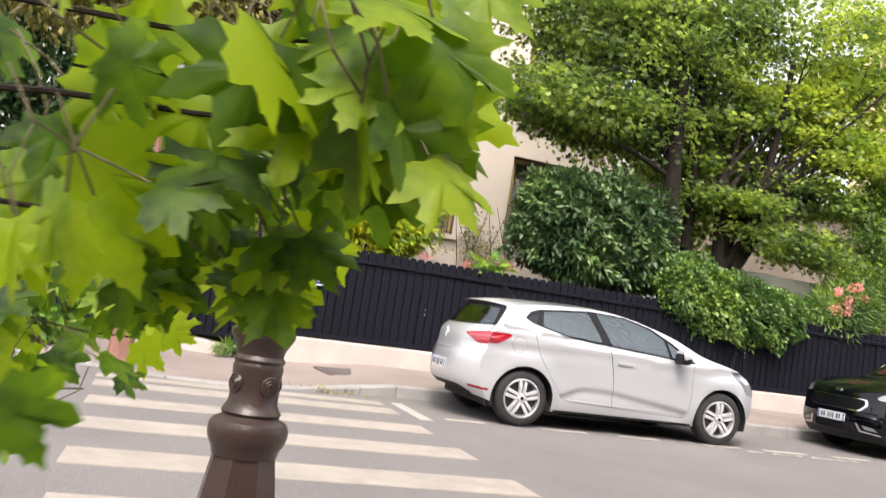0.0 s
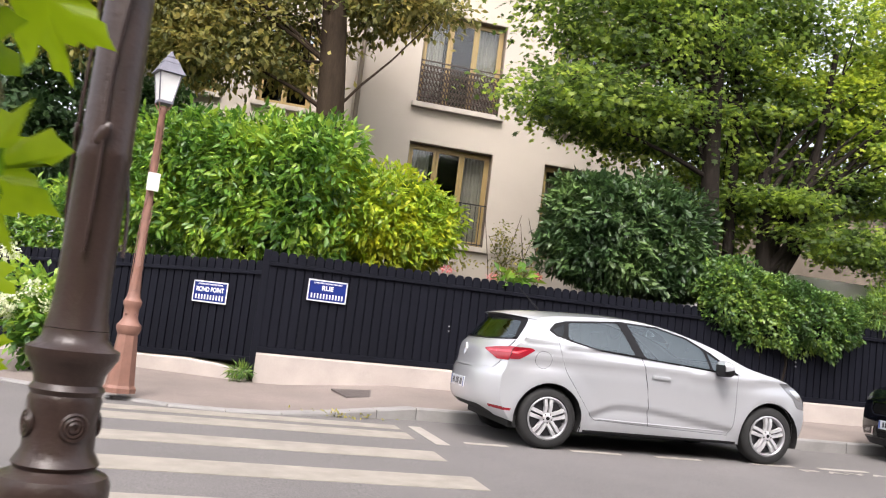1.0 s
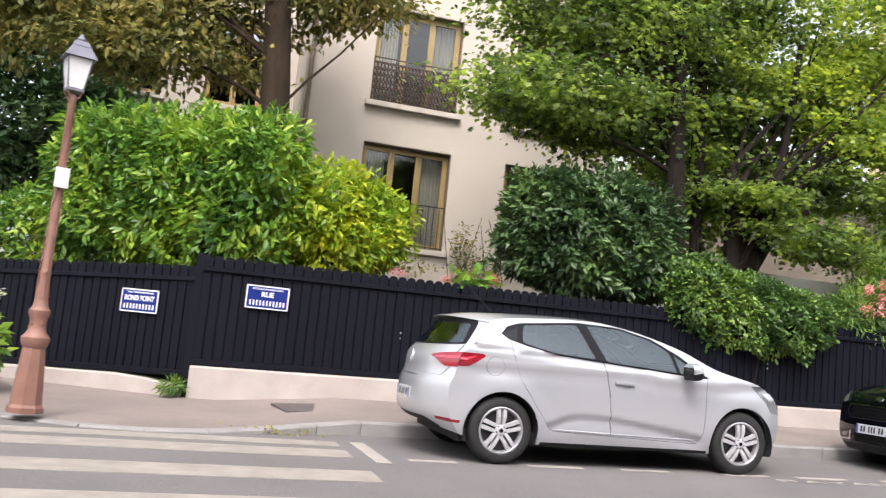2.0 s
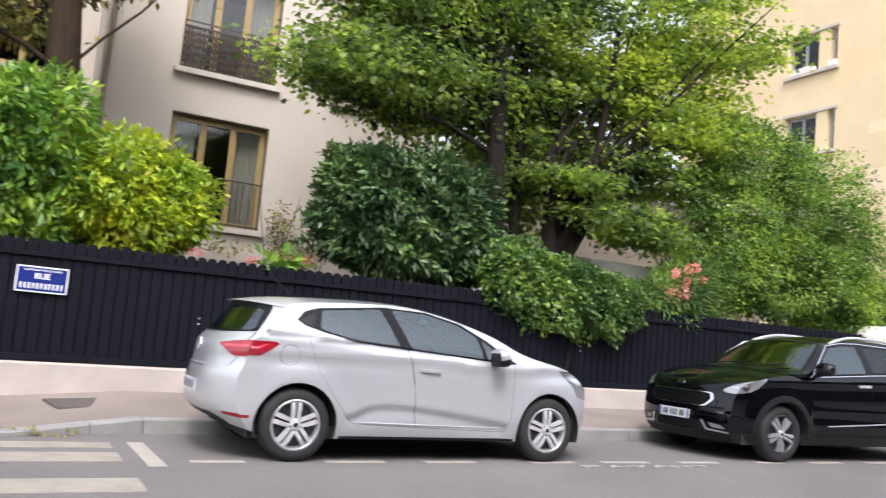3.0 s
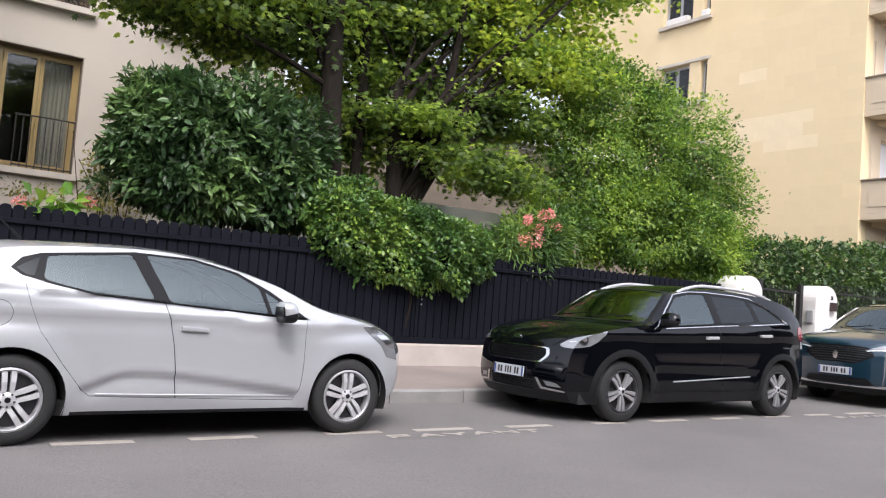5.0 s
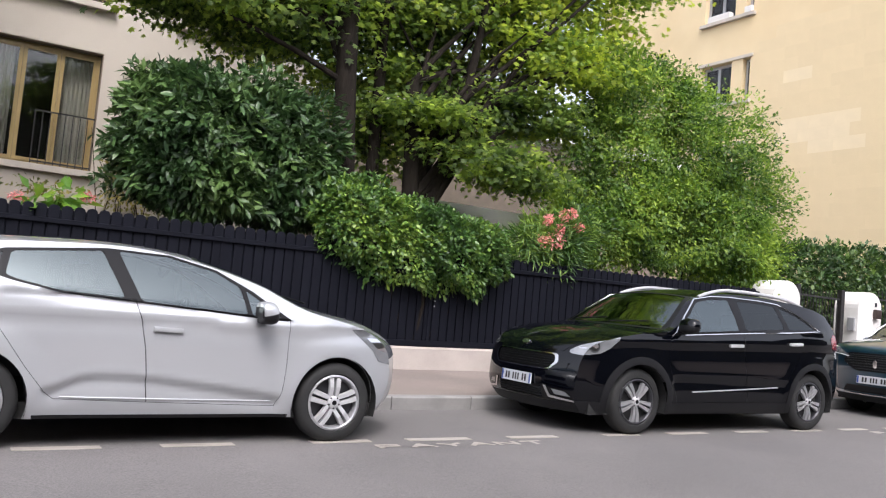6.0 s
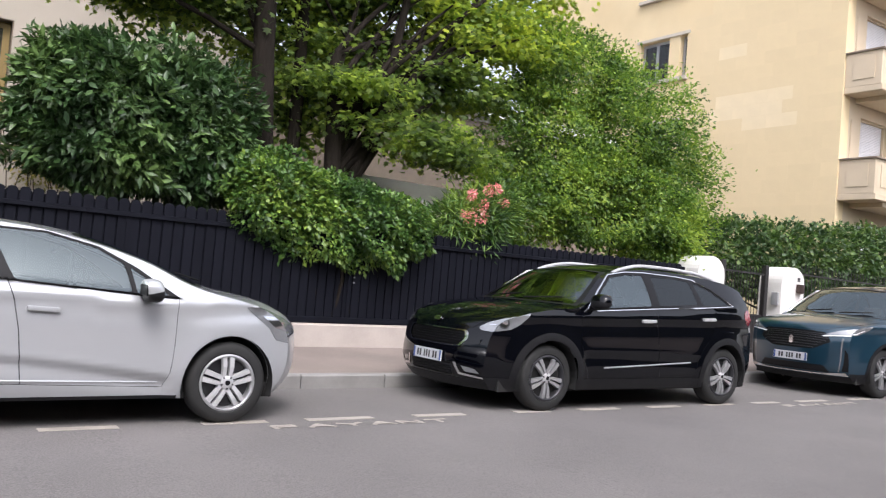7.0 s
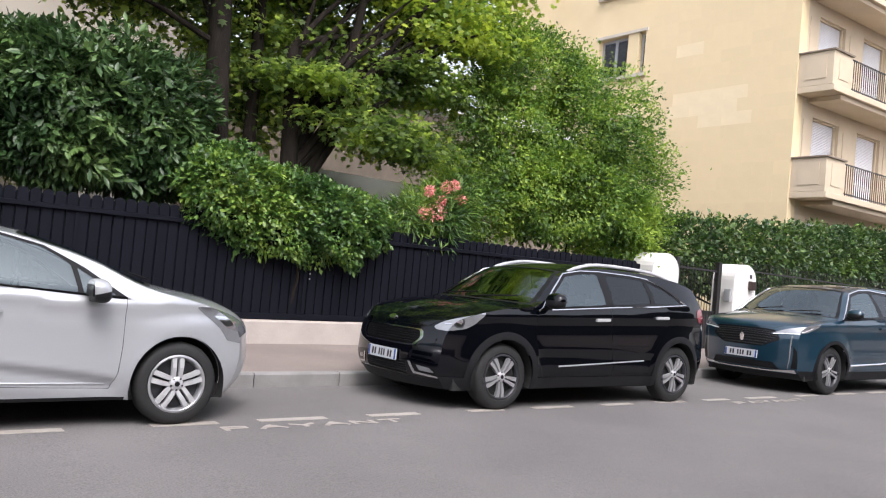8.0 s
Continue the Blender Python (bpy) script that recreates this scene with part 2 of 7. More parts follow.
def lathe(bm, profile, n=28, m=None, closed=True):
    """Turns (radius, z) pairs round the z axis."""
    rings = []
    for r, z in profile:
        rings.append([bm.verts.new((max(r, 1e-4) * math.cos(2 * math.pi * i / n), max(r, 1e-4) * math.sin(2 * math.pi * i / n), z)) for i in range(n)])
    for a, b in zip(rings, rings[1:]):
        for i in range(n):
            bm.faces.new((a[i], a[(i + 1) % n], b[(i + 1) % n], b[i]))
    if closed:
        bm.faces.new(rings[0][::-1])
        bm.faces.new(rings[-1])
    if m is not None:
        bmesh.ops.transform(bm, matrix=m, verts=[v for r in rings for v in r])
    return bm


def tube(bm, pts, radius, n=8, taper=1.0):
    """A round bar along points, its radius shrinking to taper times the first."""
    pts = [Vector(p) for p in pts]
    rings = []
    for i, p in enumerate(pts):
        d = (pts[min(i + 1, len(pts) - 1)] - pts[max(i - 1, 0)]).normalized()
        u = d.cross(Vector((0.31, 0.2, 1) if abs(d.z) < 0.9 else (1, 0.1, 0))).normalized()
        w = d.cross(u)
        r = radius * (1 + (taper - 1) * i / (len(pts) - 1))
        rings.append([bm.verts.new(p + r * (math.cos(2 * math.pi * k / n) * u + math.sin(2 * math.pi * k / n) * w)) for k in range(n)])
    for a, b in zip(rings, rings[1:]):
        for k in range(n):
            bm.faces.new((a[k], a[(k + 1) % n], b[(k + 1) % n], b[k]))
    bm.faces.new(rings[0][::-1])
    bm.faces.new(rings[-1])
    return bm


def prism(bm, outline, d0, d1, axes="xz", m=None):
    """An outline in two axes, given depth along the third."""
    def at(p, d):
        return {"xz": (p[0], d, p[1]), "yz": (d, p[0], p[1]), "xy": (p[0], p[1], d)}[axes]
    a = [bm.verts.new(at(p, d0)) for p in outline]
    b = [bm.verts.new(at(p, d1)) for p in outline]
    bm.faces.new(a)
    bm.faces.new(b[::-1])
    n = len(outline)
    for i in range(n):
        bm.faces.new((a[i], b[i], b[(i + 1) % n], a[(i + 1) % n]))
    if m is not None:
        bmesh.ops.transform(bm, matrix=m, verts=a + b)
    return bm


# ---- ground, road and pavement ----
def sheet(name, xs, ys, height, material):
    verts = [(x, y, height(x, y)) for y in ys for x in xs]
    n = len(xs)
    faces = [(j * n + i, j * n + i + 1, (j + 1) * n + i + 1, (j + 1) * n + i) for j in range(len(ys) - 1) for i in range(n - 1)]
    return mesh(name, verts, faces, material, smooth=True)


def land(x, y):
    return SLOPE * max(min(x, 60), -60)


gx = [-1500, -300, -60] + [x for x in range(-50, 60, 5)] + [60, 300, 1500]
road = tagged(sheet("road", gx, [-1500, -300, -60, -30, -15, -5, 0, 5, 15, 30, 60, 300, 1500], land, ASPHALT), "grey worn asphalt street rising gently", "road", kind="structure")

# kerb line: straight along the street, then round the corner into the side street
CORNER = [(60, KERB_Y), (40, KERB_Y), (25, KERB_Y), (15, KERB_Y), (10, KERB_Y), (7, KERB_Y), (4, KERB_Y), (2, KERB_Y), (0, KERB_Y), (-1, KERB_Y), (-1.5, 1.56), (-2, 1.4), (-2.6, 1.22), (-3.2, 1.1), (-3.8, 1.22), (-4.4, 1.55), (-5.0, 1.95), (-5.7, 2.45), (-6.6, 3.05), (-8.4, 4.15), (-16.4, 8.95)]
FAR = [(60, 3.75), (40, 3.75), (25, 3.75), (15, 3.75), (10, 3.75), (7, 3.75), (4, 3.75), (2, 3.75), (0, 3.75), (-1, 3.75), (-1.5, 3.75), (-2, 3.75), (-2.5, 3.75), (-2.86, 3.75), (-3.2, 3.95), (-3.6, 4.2), (-4.0, 4.45), (-4.5, 4.75), (-5.2, 5.15), (-7.0, 6.25), (-15, 11)]


def pavement_mesh():
    rows = 7
    verts, faces = [], []
    for (x0, y0), (x1, y1) in zip(CORNER, FAR):
        for k in range(rows):
            u = k / (rows - 1)
            x, y = x0 + (x1 - x0) * u, y0 + (y1 - y0) * u
            verts.append((x, y, road_z(x) + kerb_h(x0) + 0.05 * 2.05 * u))
    for i in range(len(CORNER) - 1):
        for k in range(rows - 1):
            a = i * rows + k
            faces.append((a, a + 1, a + rows + 1, a + rows))
    return mesh("pavement", verts, faces, PAVE, smooth=True)


pavement = tagged(pavement_mesh(), "reddish-brown asphalt pavement with patched repairs", "pavement", kind="structure")

# granite kerb, stone by stone
kerb = thing("kerb", "row of grey granite kerb stones, lowered at the crossing", "kerb", kind="structure")
pts = []
for (x0, y0), (x1, y1) in zip(CORNER, CORNER[1:]):
    length = math.hypot(x1 - x0, y1 - y0)
    n = max(1, round(length / 1.0))
    for i in range(n):
        pts.append((x0 + (x1 - x0) * i / n, y0 + (y1 - y0) * i / n))
pts = [p for p in pts if p[0] < 26 and p[0] > -9]
for (x0, y0), (x1, y1) in zip(pts, pts[1:]):
    d = Vector((x1 - x0, y1 - y0, 0))
    nrm = Vector((d.y, -d.x, 0)).normalized()  # into the pavement
    g = d.normalized() * 0.006
    top0, top1 = road_z(x0) + kerb_h(x0) + 0.006, road_z(x1) + kerb_h(x1) + 0.006
    a, b = Vector((x0, y0, 0)) + g, Vector((x1, y1, 0)) - g
    bm = bmesh.new()
    vs = []
    for p, top in ((a, top0), (b, top1)):
        for off, z in ((-0.012, -0.2), (-0.012, top - 0.018), (0.004, top), (0.17, top), (0.17, -0.2)):
            q = p + nrm * off
            vs.append(bm.verts.new((q.x, q.y, z)))
    for i in range(5):
        bm.faces.new((vs[i], vs[(i + 1) % 5], vs[5 + (i + 1) % 5], vs[5 + i]))
    bm.faces.new(vs[:5])
    bm.faces.new(vs[5:])
    part("kerb_stone", bm, GRANITE, kerb)

# near pavement, where the camera is carried
near_pavement = tagged(boxed("pavement_near", -60, 60, -14.5, -5.4, -0.3, 0.0, PAVE), "brown asphalt pavement on the near side", "pavement", kind="structure")
near_pavement.rotation_euler = (0, -math.atan(SLOPE), 0)
near_pavement.location = (0, 0, 0.1)

# ---- road markings ----
def paint_strip(name, corners, parent=None, lift=0.005, material=ROADPAINT):
    """A thin slab of paint on the road; corners (x, y)."""
    bm = bmesh.new()
    top = [bm.verts.new((x, y, road_z(x) + lift)) for x, y in corners]
    low = [bm.verts.new((x, y, road_z(x) - 0.004)) for x, y in corners]
    bm.faces.new(top)
    n = len(corners)
    for i in range(n):
        bm.faces.new((top[i], top[(i + 1) % n], low[(i + 1) % n], low[i]))
    return part(name, bm, material, parent)


crossing = thing("zebra_crossing", "worn white painted zebra crossing bars on asphalt", "crossing", kind="structure")
for lo, hi in ((0.72, 1.05), (0.02, 0.48), (-1.17, -0.68), (-2.36, -1.86), (-3.56, -3.06), (-4.76, -4.26)):
    sk = 0.04 * (lo + 1.2)
    paint_strip("bar", [(-4.42 - sk, lo), (-1.34 - sk * 0.4, lo), (-1.34 - sk * 0.4, hi), (-4.42 - sk, hi)], crossing, material=CROSSPAINT)
side_crossing = thing("side_street_crossing", "white painted crossing bars across the side street", "crossing", kind="structure")
for i in range(5):
    cx, cy = -5.6 - 0.95 * i, 1.2 - 0.25 * i
    paint_strip("bar", [(cx - 0.25, cy - 1.2), (cx + 0.25, cy - 1.2), (cx - 0.35, cy + 1.0), (cx - 0.85, cy + 1.0)], side_crossing, material=CROSSPAINT)
parking = thing("parking_marking", "dashed white parking bay line on asphalt", "road marking", kind="structure")
for x0, x1 in ((-0.85, -0.4), (-0.1 - 0.25, 0.0), (0.3, 0.86), (1.27, 1.8), (2.42, 2.94), (3.29, 3.91), (4.34, 4.88), (5.48, 5.91), (6.34, 6.89), (7.37, 7.85), (8.3, 8.8), (9.21, 9.69), (10.11, 10.74), (11.3, 11.8), (12.3, 12.85), (13.3, 13.85), (14.4, 14.9)):
    if x0 > -0.1 or x0 < -0.5:
        paint_strip("dash", [(x0, -0.02), (x1, -0.02), (x1, 0.08), (x0, 0.08)], parking)
paint_strip("bay_end", [(-1.22, 1.06), (-1.08, 1.06), (-1.06, -0.2), (-1.2, -0.2)], parking)


def road_word(x0, x1, y0, y1, word):
    """The word PAYANT painted in strokes, one mesh a letter, heads towards the kerb."""
    strokes = {
        "P": [((0, 0), (0, 1)), ((0, 1), (0.8, 1)), ((0.8, 1), (0.8, 0.5)), ((0.8, 0.5), (0, 0.5))],
        "A": [((0, 0), (0.5, 1)), ((0.5, 1), (1, 0)), ((0.25, 0.4), (0.75, 0.4))],
        "Y": [((0, 1), (0.5, 0.5)), ((1, 1), (0.5, 0.5)), ((0.5, 0.5), (0.5, 0))],
        "N": [((0, 0), (0, 1)), ((0, 1), (0.9, 0)), ((0.9, 0), (0.9, 1))],
        "T": [((0.5, 0), (0.5, 1)), ((0, 1), (1, 1))],
    }
    root = thing("road_word", "word PAYANT painted in worn white on asphalt", "road marking", kind="structure")
    n = len(word)
    step = (x1 - x0) / n
    for i, c in enumerate(word):
        bm = bmesh.new()
        ox, w, h = x0 + i * step, step * 0.74, y1 - y0
        for k, (a, b) in enumerate(strokes[c]):
            p, q = Vector((ox + a[0] * w, y0 + a[1] * h, 0)), Vector((ox + b[0] * w, y0 + b[1] * h, 0))
            d = (q - p).normalized() * 0.01
            s = Vector((-d.y, d.x, 0)) * 2.3
            vs = [bm.verts.new((v.x, v.y, road_z(v.x) + 0.005 + 0.0004 * k)) for v in (p - d - s, q + d - s, q + d + s, p - d + s)]
            bm.faces.new(vs)
        part("letter", bm, ROADPAINT, root)


road_word(2.9, 4.6, -0.29, -0.17, "PAYANT")
road_word(9.5, 11.1, -0.29, -0.17, "PAYANT")

# covers in the pavement
cover = tagged(boxed("manhole_cover", -0.36, 0.36, -0.3, 0.3, -0.02, 0.006, MANHOLE, bevel=0.004), "dark iron service cover set in the pavement", "manhole cover")
cover.matrix_world = pose(-1.45, 2.85, pave_z(-1.45, 2.85) + 0.002, 2.9, -2.5, 12)
slab = tagged(boxed("concrete_cover", -0.26, 0.26, -0.17, 0.17, -0.02, 0.006, SILL, bevel=0.004), "small pale concrete cover set in the pavement", "cover")
slab.matrix_world = pose(-2.45, 2.45, pave_z(-2.45, 2.45) + 0.002, 2.9, -1, -8)

# ---- fence on its low wall ----
FENCE_Y = 3.7


def fence_top(x):
    return 1.885 + 0.0085 * (x + 2.87)


def fence_foot(x):
    return 0.475 + 0.02 * (x + 2.87)


def plank_mesh(name, w, h, t=0.022, head=0.035):
    """A board with a rounded head and eased edges, foot at the origin, facing -y."""
    bm = bmesh.new()
    out = [(-w / 2, 0), (w / 2, 0), (w / 2, h - head)]
    out += [(w / 2 * math.cos(a), h - head + head * math.sin(a)) for a in [math.pi * k / 6 for k in range(1, 6)]]
    out += [(-w / 2, h - head)]
    prism(bm, out, 0, t)
    front = [e for e in bm.edges if abs(e.verts[0].co.y) < 1e-6 and abs(e.verts[1].co.y) < 1e-6]
    bmesh.ops.bevel(bm, geom=front, offset=0.004, segments=1, affect="EDGES")
    bmesh.ops.recalc_face_normals(bm, faces=bm.faces)
    me = bpy.data.meshes.new(name)
    bm.to_mesh(me)
    bm.free()
    me.materials.append(FENCE)
    return me


def fence_run(label, start, heading, length, top, foot, wall_foot, wall_proud=0.05):
    """A run of upright boards with rails on a rendered low wall; heading in degrees."""
    root = thing("fence", label, "fence", kind="structure")
    m = pose(start[0], start[1], 0, 0, 0, heading)
    pitch = 0.128
    n = int(length / pitch)
    shared = {}
    for i in range(n):
        s = (i + 0.5) * pitch
        h = round((top(s) - foot(s)) / 0.03) * 0.03
        if h not in shared:
            shared[h] = plank_mesh("plank", 0.112, h)
        ob = new("plank", shared[h])
        ob.parent = root
        ob.matrix_world = m @ pose(s, 0.004 * (i % 2), top(s) - h, 0, 0, 0)
    for name, z0, z1, y0, fn in (("top_rail", -0.2, -0.155, -0.032, top), ("bottom_rail", 0.01, 0.075, -0.032, foot)):
        bm = bmesh.new()
        k = max(1, int(length / 2.4))
        for j in range(k):
            a, b = length * j / k, length * (j + 1) / k - 0.004
            vs = [bm.verts.new((s, y, fn(s) + z)) for s in (a, b) for y, z in ((y0, z0), (y0, z1), (0.0, z1 + 0.006), (0.0, z0))]
            for q in range(4):
                bm.faces.new((vs[q], vs[(q + 1) % 4], vs[4 + (q + 1) % 4], vs[4 + q]))
            bm.faces.new(vs[:4])
            bm.faces.new(vs[4:])
        ob = part(name, bm, FENCE, root)
        ob.matrix_world = m
    for j in range(1, int(length / 2.9) + 1):
        s = 2.9 * j - 0.3
        if s < length:
            boxed("batten", s - 0.022, s + 0.022, -0.014, -0.0005, foot(s) + 0.08, top(s) - 0.205, FENCE, root, bevel=0.004).matrix_world = m
            for z in (0.55, 0.62):
                part("bolt", lathe(bmesh.new(), [(0.012, 0), (0.012, 0.005), (0.006, 0.008)], 8, m @ pose(s + 0.07, -0.002, foot(s) + z, 90)), ZINC, root)
    # boards behind the gaps
    bm = bmesh.new()
    vs = [bm.verts.new(p) for p in ((0, 0.03, foot(0)), (length, 0.03, foot(length)), (length, 0.03, top(length) - 0.045), (0, 0.03, top(0) - 0.045), (0, 0.05, foot(0)), (length, 0.05, foot(length)), (length, 0.05, top(length) - 0.07), (0, 0.05, top(0) - 0.07))]
    for f in ((0, 1, 2, 3), (7, 6, 5, 4), (0, 4, 5, 1), (3, 2, 6, 7), (0, 3, 7, 4), (1, 5, 6, 2)):
        bm.faces.new([vs[i] for i in f])
    part("backing_board", bm, FENCE, root).matrix_world = m
    return root, m


def low_wall(label, m, length, top, foot):
    bm = bmesh.new()
    k = max(2, int(length / 0.5))
    rows = []
    for i in range(k + 1):
        s = length * i / k
        wob = 0.006 * math.sin(s * 3.1) + 0.004 * math.sin(s * 7.7)
        rows.append([bm.verts.new((s, y, z)) for y, z in ((-0.07 + wob, foot(s) - 0.12), (-0.065 + wob, top(s) - 0.03), (-0.045 + wob, top(s) - 0.004), (0.2, top(s) - 0.002), (0.2, foot(s) - 0.12))])
    for a, b in zip(rows, rows[1:]):
        for q in range(4):
            bm.faces.new((a[q], a[q + 1], b[q + 1], b[q]))
    bm.faces.new(rows[0])
    bm.faces.new(rows[-1])
    ob = part("wall_low", bm, PLASTER)
    ob.matrix_world = m
    return tagged(ob, label, "wall", kind="structure")


fence_a, ma = fence_run("black painted board fence with scalloped top on a low wall", (-2.87, FENCE_Y), 0, 15.1, lambda s: fence_top(s - 2.87), lambda s: fence_foot(s - 2.87), None)
low_wall("pale rendered low wall under the black fence", ma, 15.1, lambda s: fence_foot(s - 2.87), lambda s: pave_z(s - 2.87, 3.6))
SIDE = 149.0
fence_b, mb_ = fence_run("lower black board fence turning into the side street", (-2.93, FENCE_Y + 0.03), SIDE, 9.0, lambda s: 1.74 - 0.04 * s, lambda s: 0.32 - 0.04 * s, None)
for ob in fence_b.children:  # boards face the street side
    ob.matrix_world = ob.matrix_world @ Matrix.Diagonal((1, -1, 1, 1))
wall_b = low_wall("pale rendered low wall with a broken end at the corner", mb_ @ Matrix.Diagonal((1, -1, 1, 1)), 9.0, lambda s: 0.315 - 0.04 * s - 0.13 * max(0, 1 - s / 0.7), lambda s: 0.0)
end_post = tagged(boxed("fence_post", -2.95, -2.85, 3.69, 3.79, 0.1, 1.9, FENCE, bevel=0.008), "black wooden corner post of the fence", "post", kind="structure")

# ---- enamel street signs ----
def text_mesh(body, height, material, parent, m, width=None):
    cu = bpy.data.curves.new("letters", "FONT")
    cu.body = body
    cu.size = height * 1.38
    cu.align_x, cu.align_y = "CENTER", "CENTER"
    cu.extrude = 0.0006
    cu.offset = height * 0.035
    tmp = bpy.data.objects.new("letters", cu)
    scene.collection.objects.link(tmp)
    me = bpy.data.meshes.new_from_object(tmp.evaluated_get(bpy.context.evaluated_depsgraph_get()))
    bpy.data.objects.remove(tmp)
    me.materials.clear()
    me.materials.append(material)
    if width:
        w = max(v.co.x for v in me.vertices) - min(v.co.x for v in me.vertices)
        me.transform(Matrix.Diagonal((width / w, 1, 1, 1)))
    ob = new("lettering", me)
    ob.parent = parent
    ob.matrix_world = m
    return ob


def street_sign(label, m, lines, w=0.55, h=0.3, white_field=False):
    """A plate with a white rim, blue field and white letters, facing -y of m."""
    root = thing("street_sign", label, "street sign", m)
    bm = box(bmesh.new(), -w / 2, w / 2, -0.006, 0.0, -h / 2, h / 2, 0.002)
    part("plate", bm, SIGN_WHITE, root)
    bm = box(bmesh.new(), -w / 2 + 0.017, w / 2 - 0.017, -0.0085, -0.006, -h / 2 + 0.017, h / 2 - 0.017)
    part("field", bm, SIGN_BLUE, root)
    for body, z, height, width in lines:
        if isinstance(body, int):  # a line of that many upright bars in place of a name
            for k in range(body):
                x = -width / 2 + width * (k + 0.5) / body
                boxed("bar", x - 0.22 * width / body, x + 0.22 * width / body, -0.0105, -0.0086, z - height / 2, z + height / 2, SIGN_WHITE, root)
            continue
        text_mesh(body, height, SIGN_WHITE, root, m @ pose(0, -0.0095, z, 90), width)
    for sx in (-1, 1):
        for sz in (-1, 1):
            bm = lathe(bmesh.new(), [(0.007, 0), (0.007, 0.003), (0.004, 0.005)], 8, pose(sx * (w / 2 - 0.009), -0.006, sz * (h / 2 - 0.009), 90))
            part("screw", bm, ZINC, root)
    return root


street_sign("blue enamel street plate reading RUE on black fence", pose(-2.02, FENCE_Y - 0.036, 1.42), [(22, 0.106, 0.022, 0.4), ("RUE", 0.035, 0.066, 0.16), (11, -0.075, 0.066, 0.47)])
sm = pose(-2.93, FENCE_Y + 0.03, 0, 0, 0, SIDE)
p = sm @ Vector((0.76, -0.0, 1.215))
street_sign("blue enamel street plate reading ROND POINT on black fence", pose(p.x, p.y, p.z, 0, 0, SIDE - 180) @ pose(0, -0.036, 0), [(22, 0.106, 0.022, 0.4), ("ROND POINT", 0.03, 0.066, 0.44), (10, -0.075, 0.066, 0.47)])

# ---- buildings ----
def wall_with_openings(name, x0, x1, z0, z1, y0, y1, openings, material, parent):
    """A wall in the xz plane between depths y0 (front) and y1, with rectangular holes (xa, xb, za, zb)."""
    xs = sorted({x0, x1, *[v for o in openings for v in o[:2]]})
    zs = sorted({z0, z1, *[v for o in openings for v in o[2:4]]})
    bm = bmesh.new()
    grid = {}

    def vert(x, y, z):
        k = (round(x, 4), round(y, 4), round(z, 4))
        if k not in grid:
            grid[k] = bm.verts.new((x, y, z))
        return grid[k]

    def solid(i, j):
        if i < 0 or j < 0 or i >= len(xs) - 1 or j >= len(zs) - 1:
            return False
        cx, cz = (xs[i] + xs[i + 1]) / 2, (zs[j] + zs[j + 1]) / 2
        return not any(a < cx < b and c < cz < d for a, b, c, d in openings)

    for i in range(len(xs) - 1):
        for j in range(len(zs) - 1):
            if not solid(i, j):
                continue
            a, b, c, d = xs[i], xs[i + 1], zs[j], zs[j + 1]
            bm.faces.new([vert(*p) for p in ((a, y0, c), (b, y0, c), (b, y0, d), (a, y0, d))])
            bm.faces.new([vert(*p) for p in ((a, y1, d), (b, y1, d), (b, y1, c), (a, y1, c))])
            if not solid(i - 1, j):
                bm.faces.new([vert(*p) for p in ((a, y0, c), (a, y0, d), (a, y1, d), (a, y1, c))])
            if not solid(i + 1, j):
                bm.faces.new([vert(*p) for p in ((b, y0, c), (b, y1, c), (b, y1, d), (b, y0, d))])
            if not solid(i, j - 1):
                bm.faces.new([vert(*p) for p in ((a, y0, c), (a, y1, c), (b, y1, c), (b, y0, c))])
            if not solid(i, j + 1):
                bm.faces.new([vert(*p) for p in ((a, y0, d), (b, y0, d), (b, y1, d), (a, y1, d))])
    return part(name, bm, material, parent)


def frame_bm(x0, x1, z0, z1, y0, y1, w):
    bm = bmesh.new()
    for a, b, c, d in ((x0, x0 + w, z0, z1), (x1 - w, x1, z0, z1), (x0 + w, x1 - w, z0, z0 + w), (x0 + w, x1 - w, z1 - w, z1)):
        box(bm, a, b, y0, y1, c, d)
    return bm


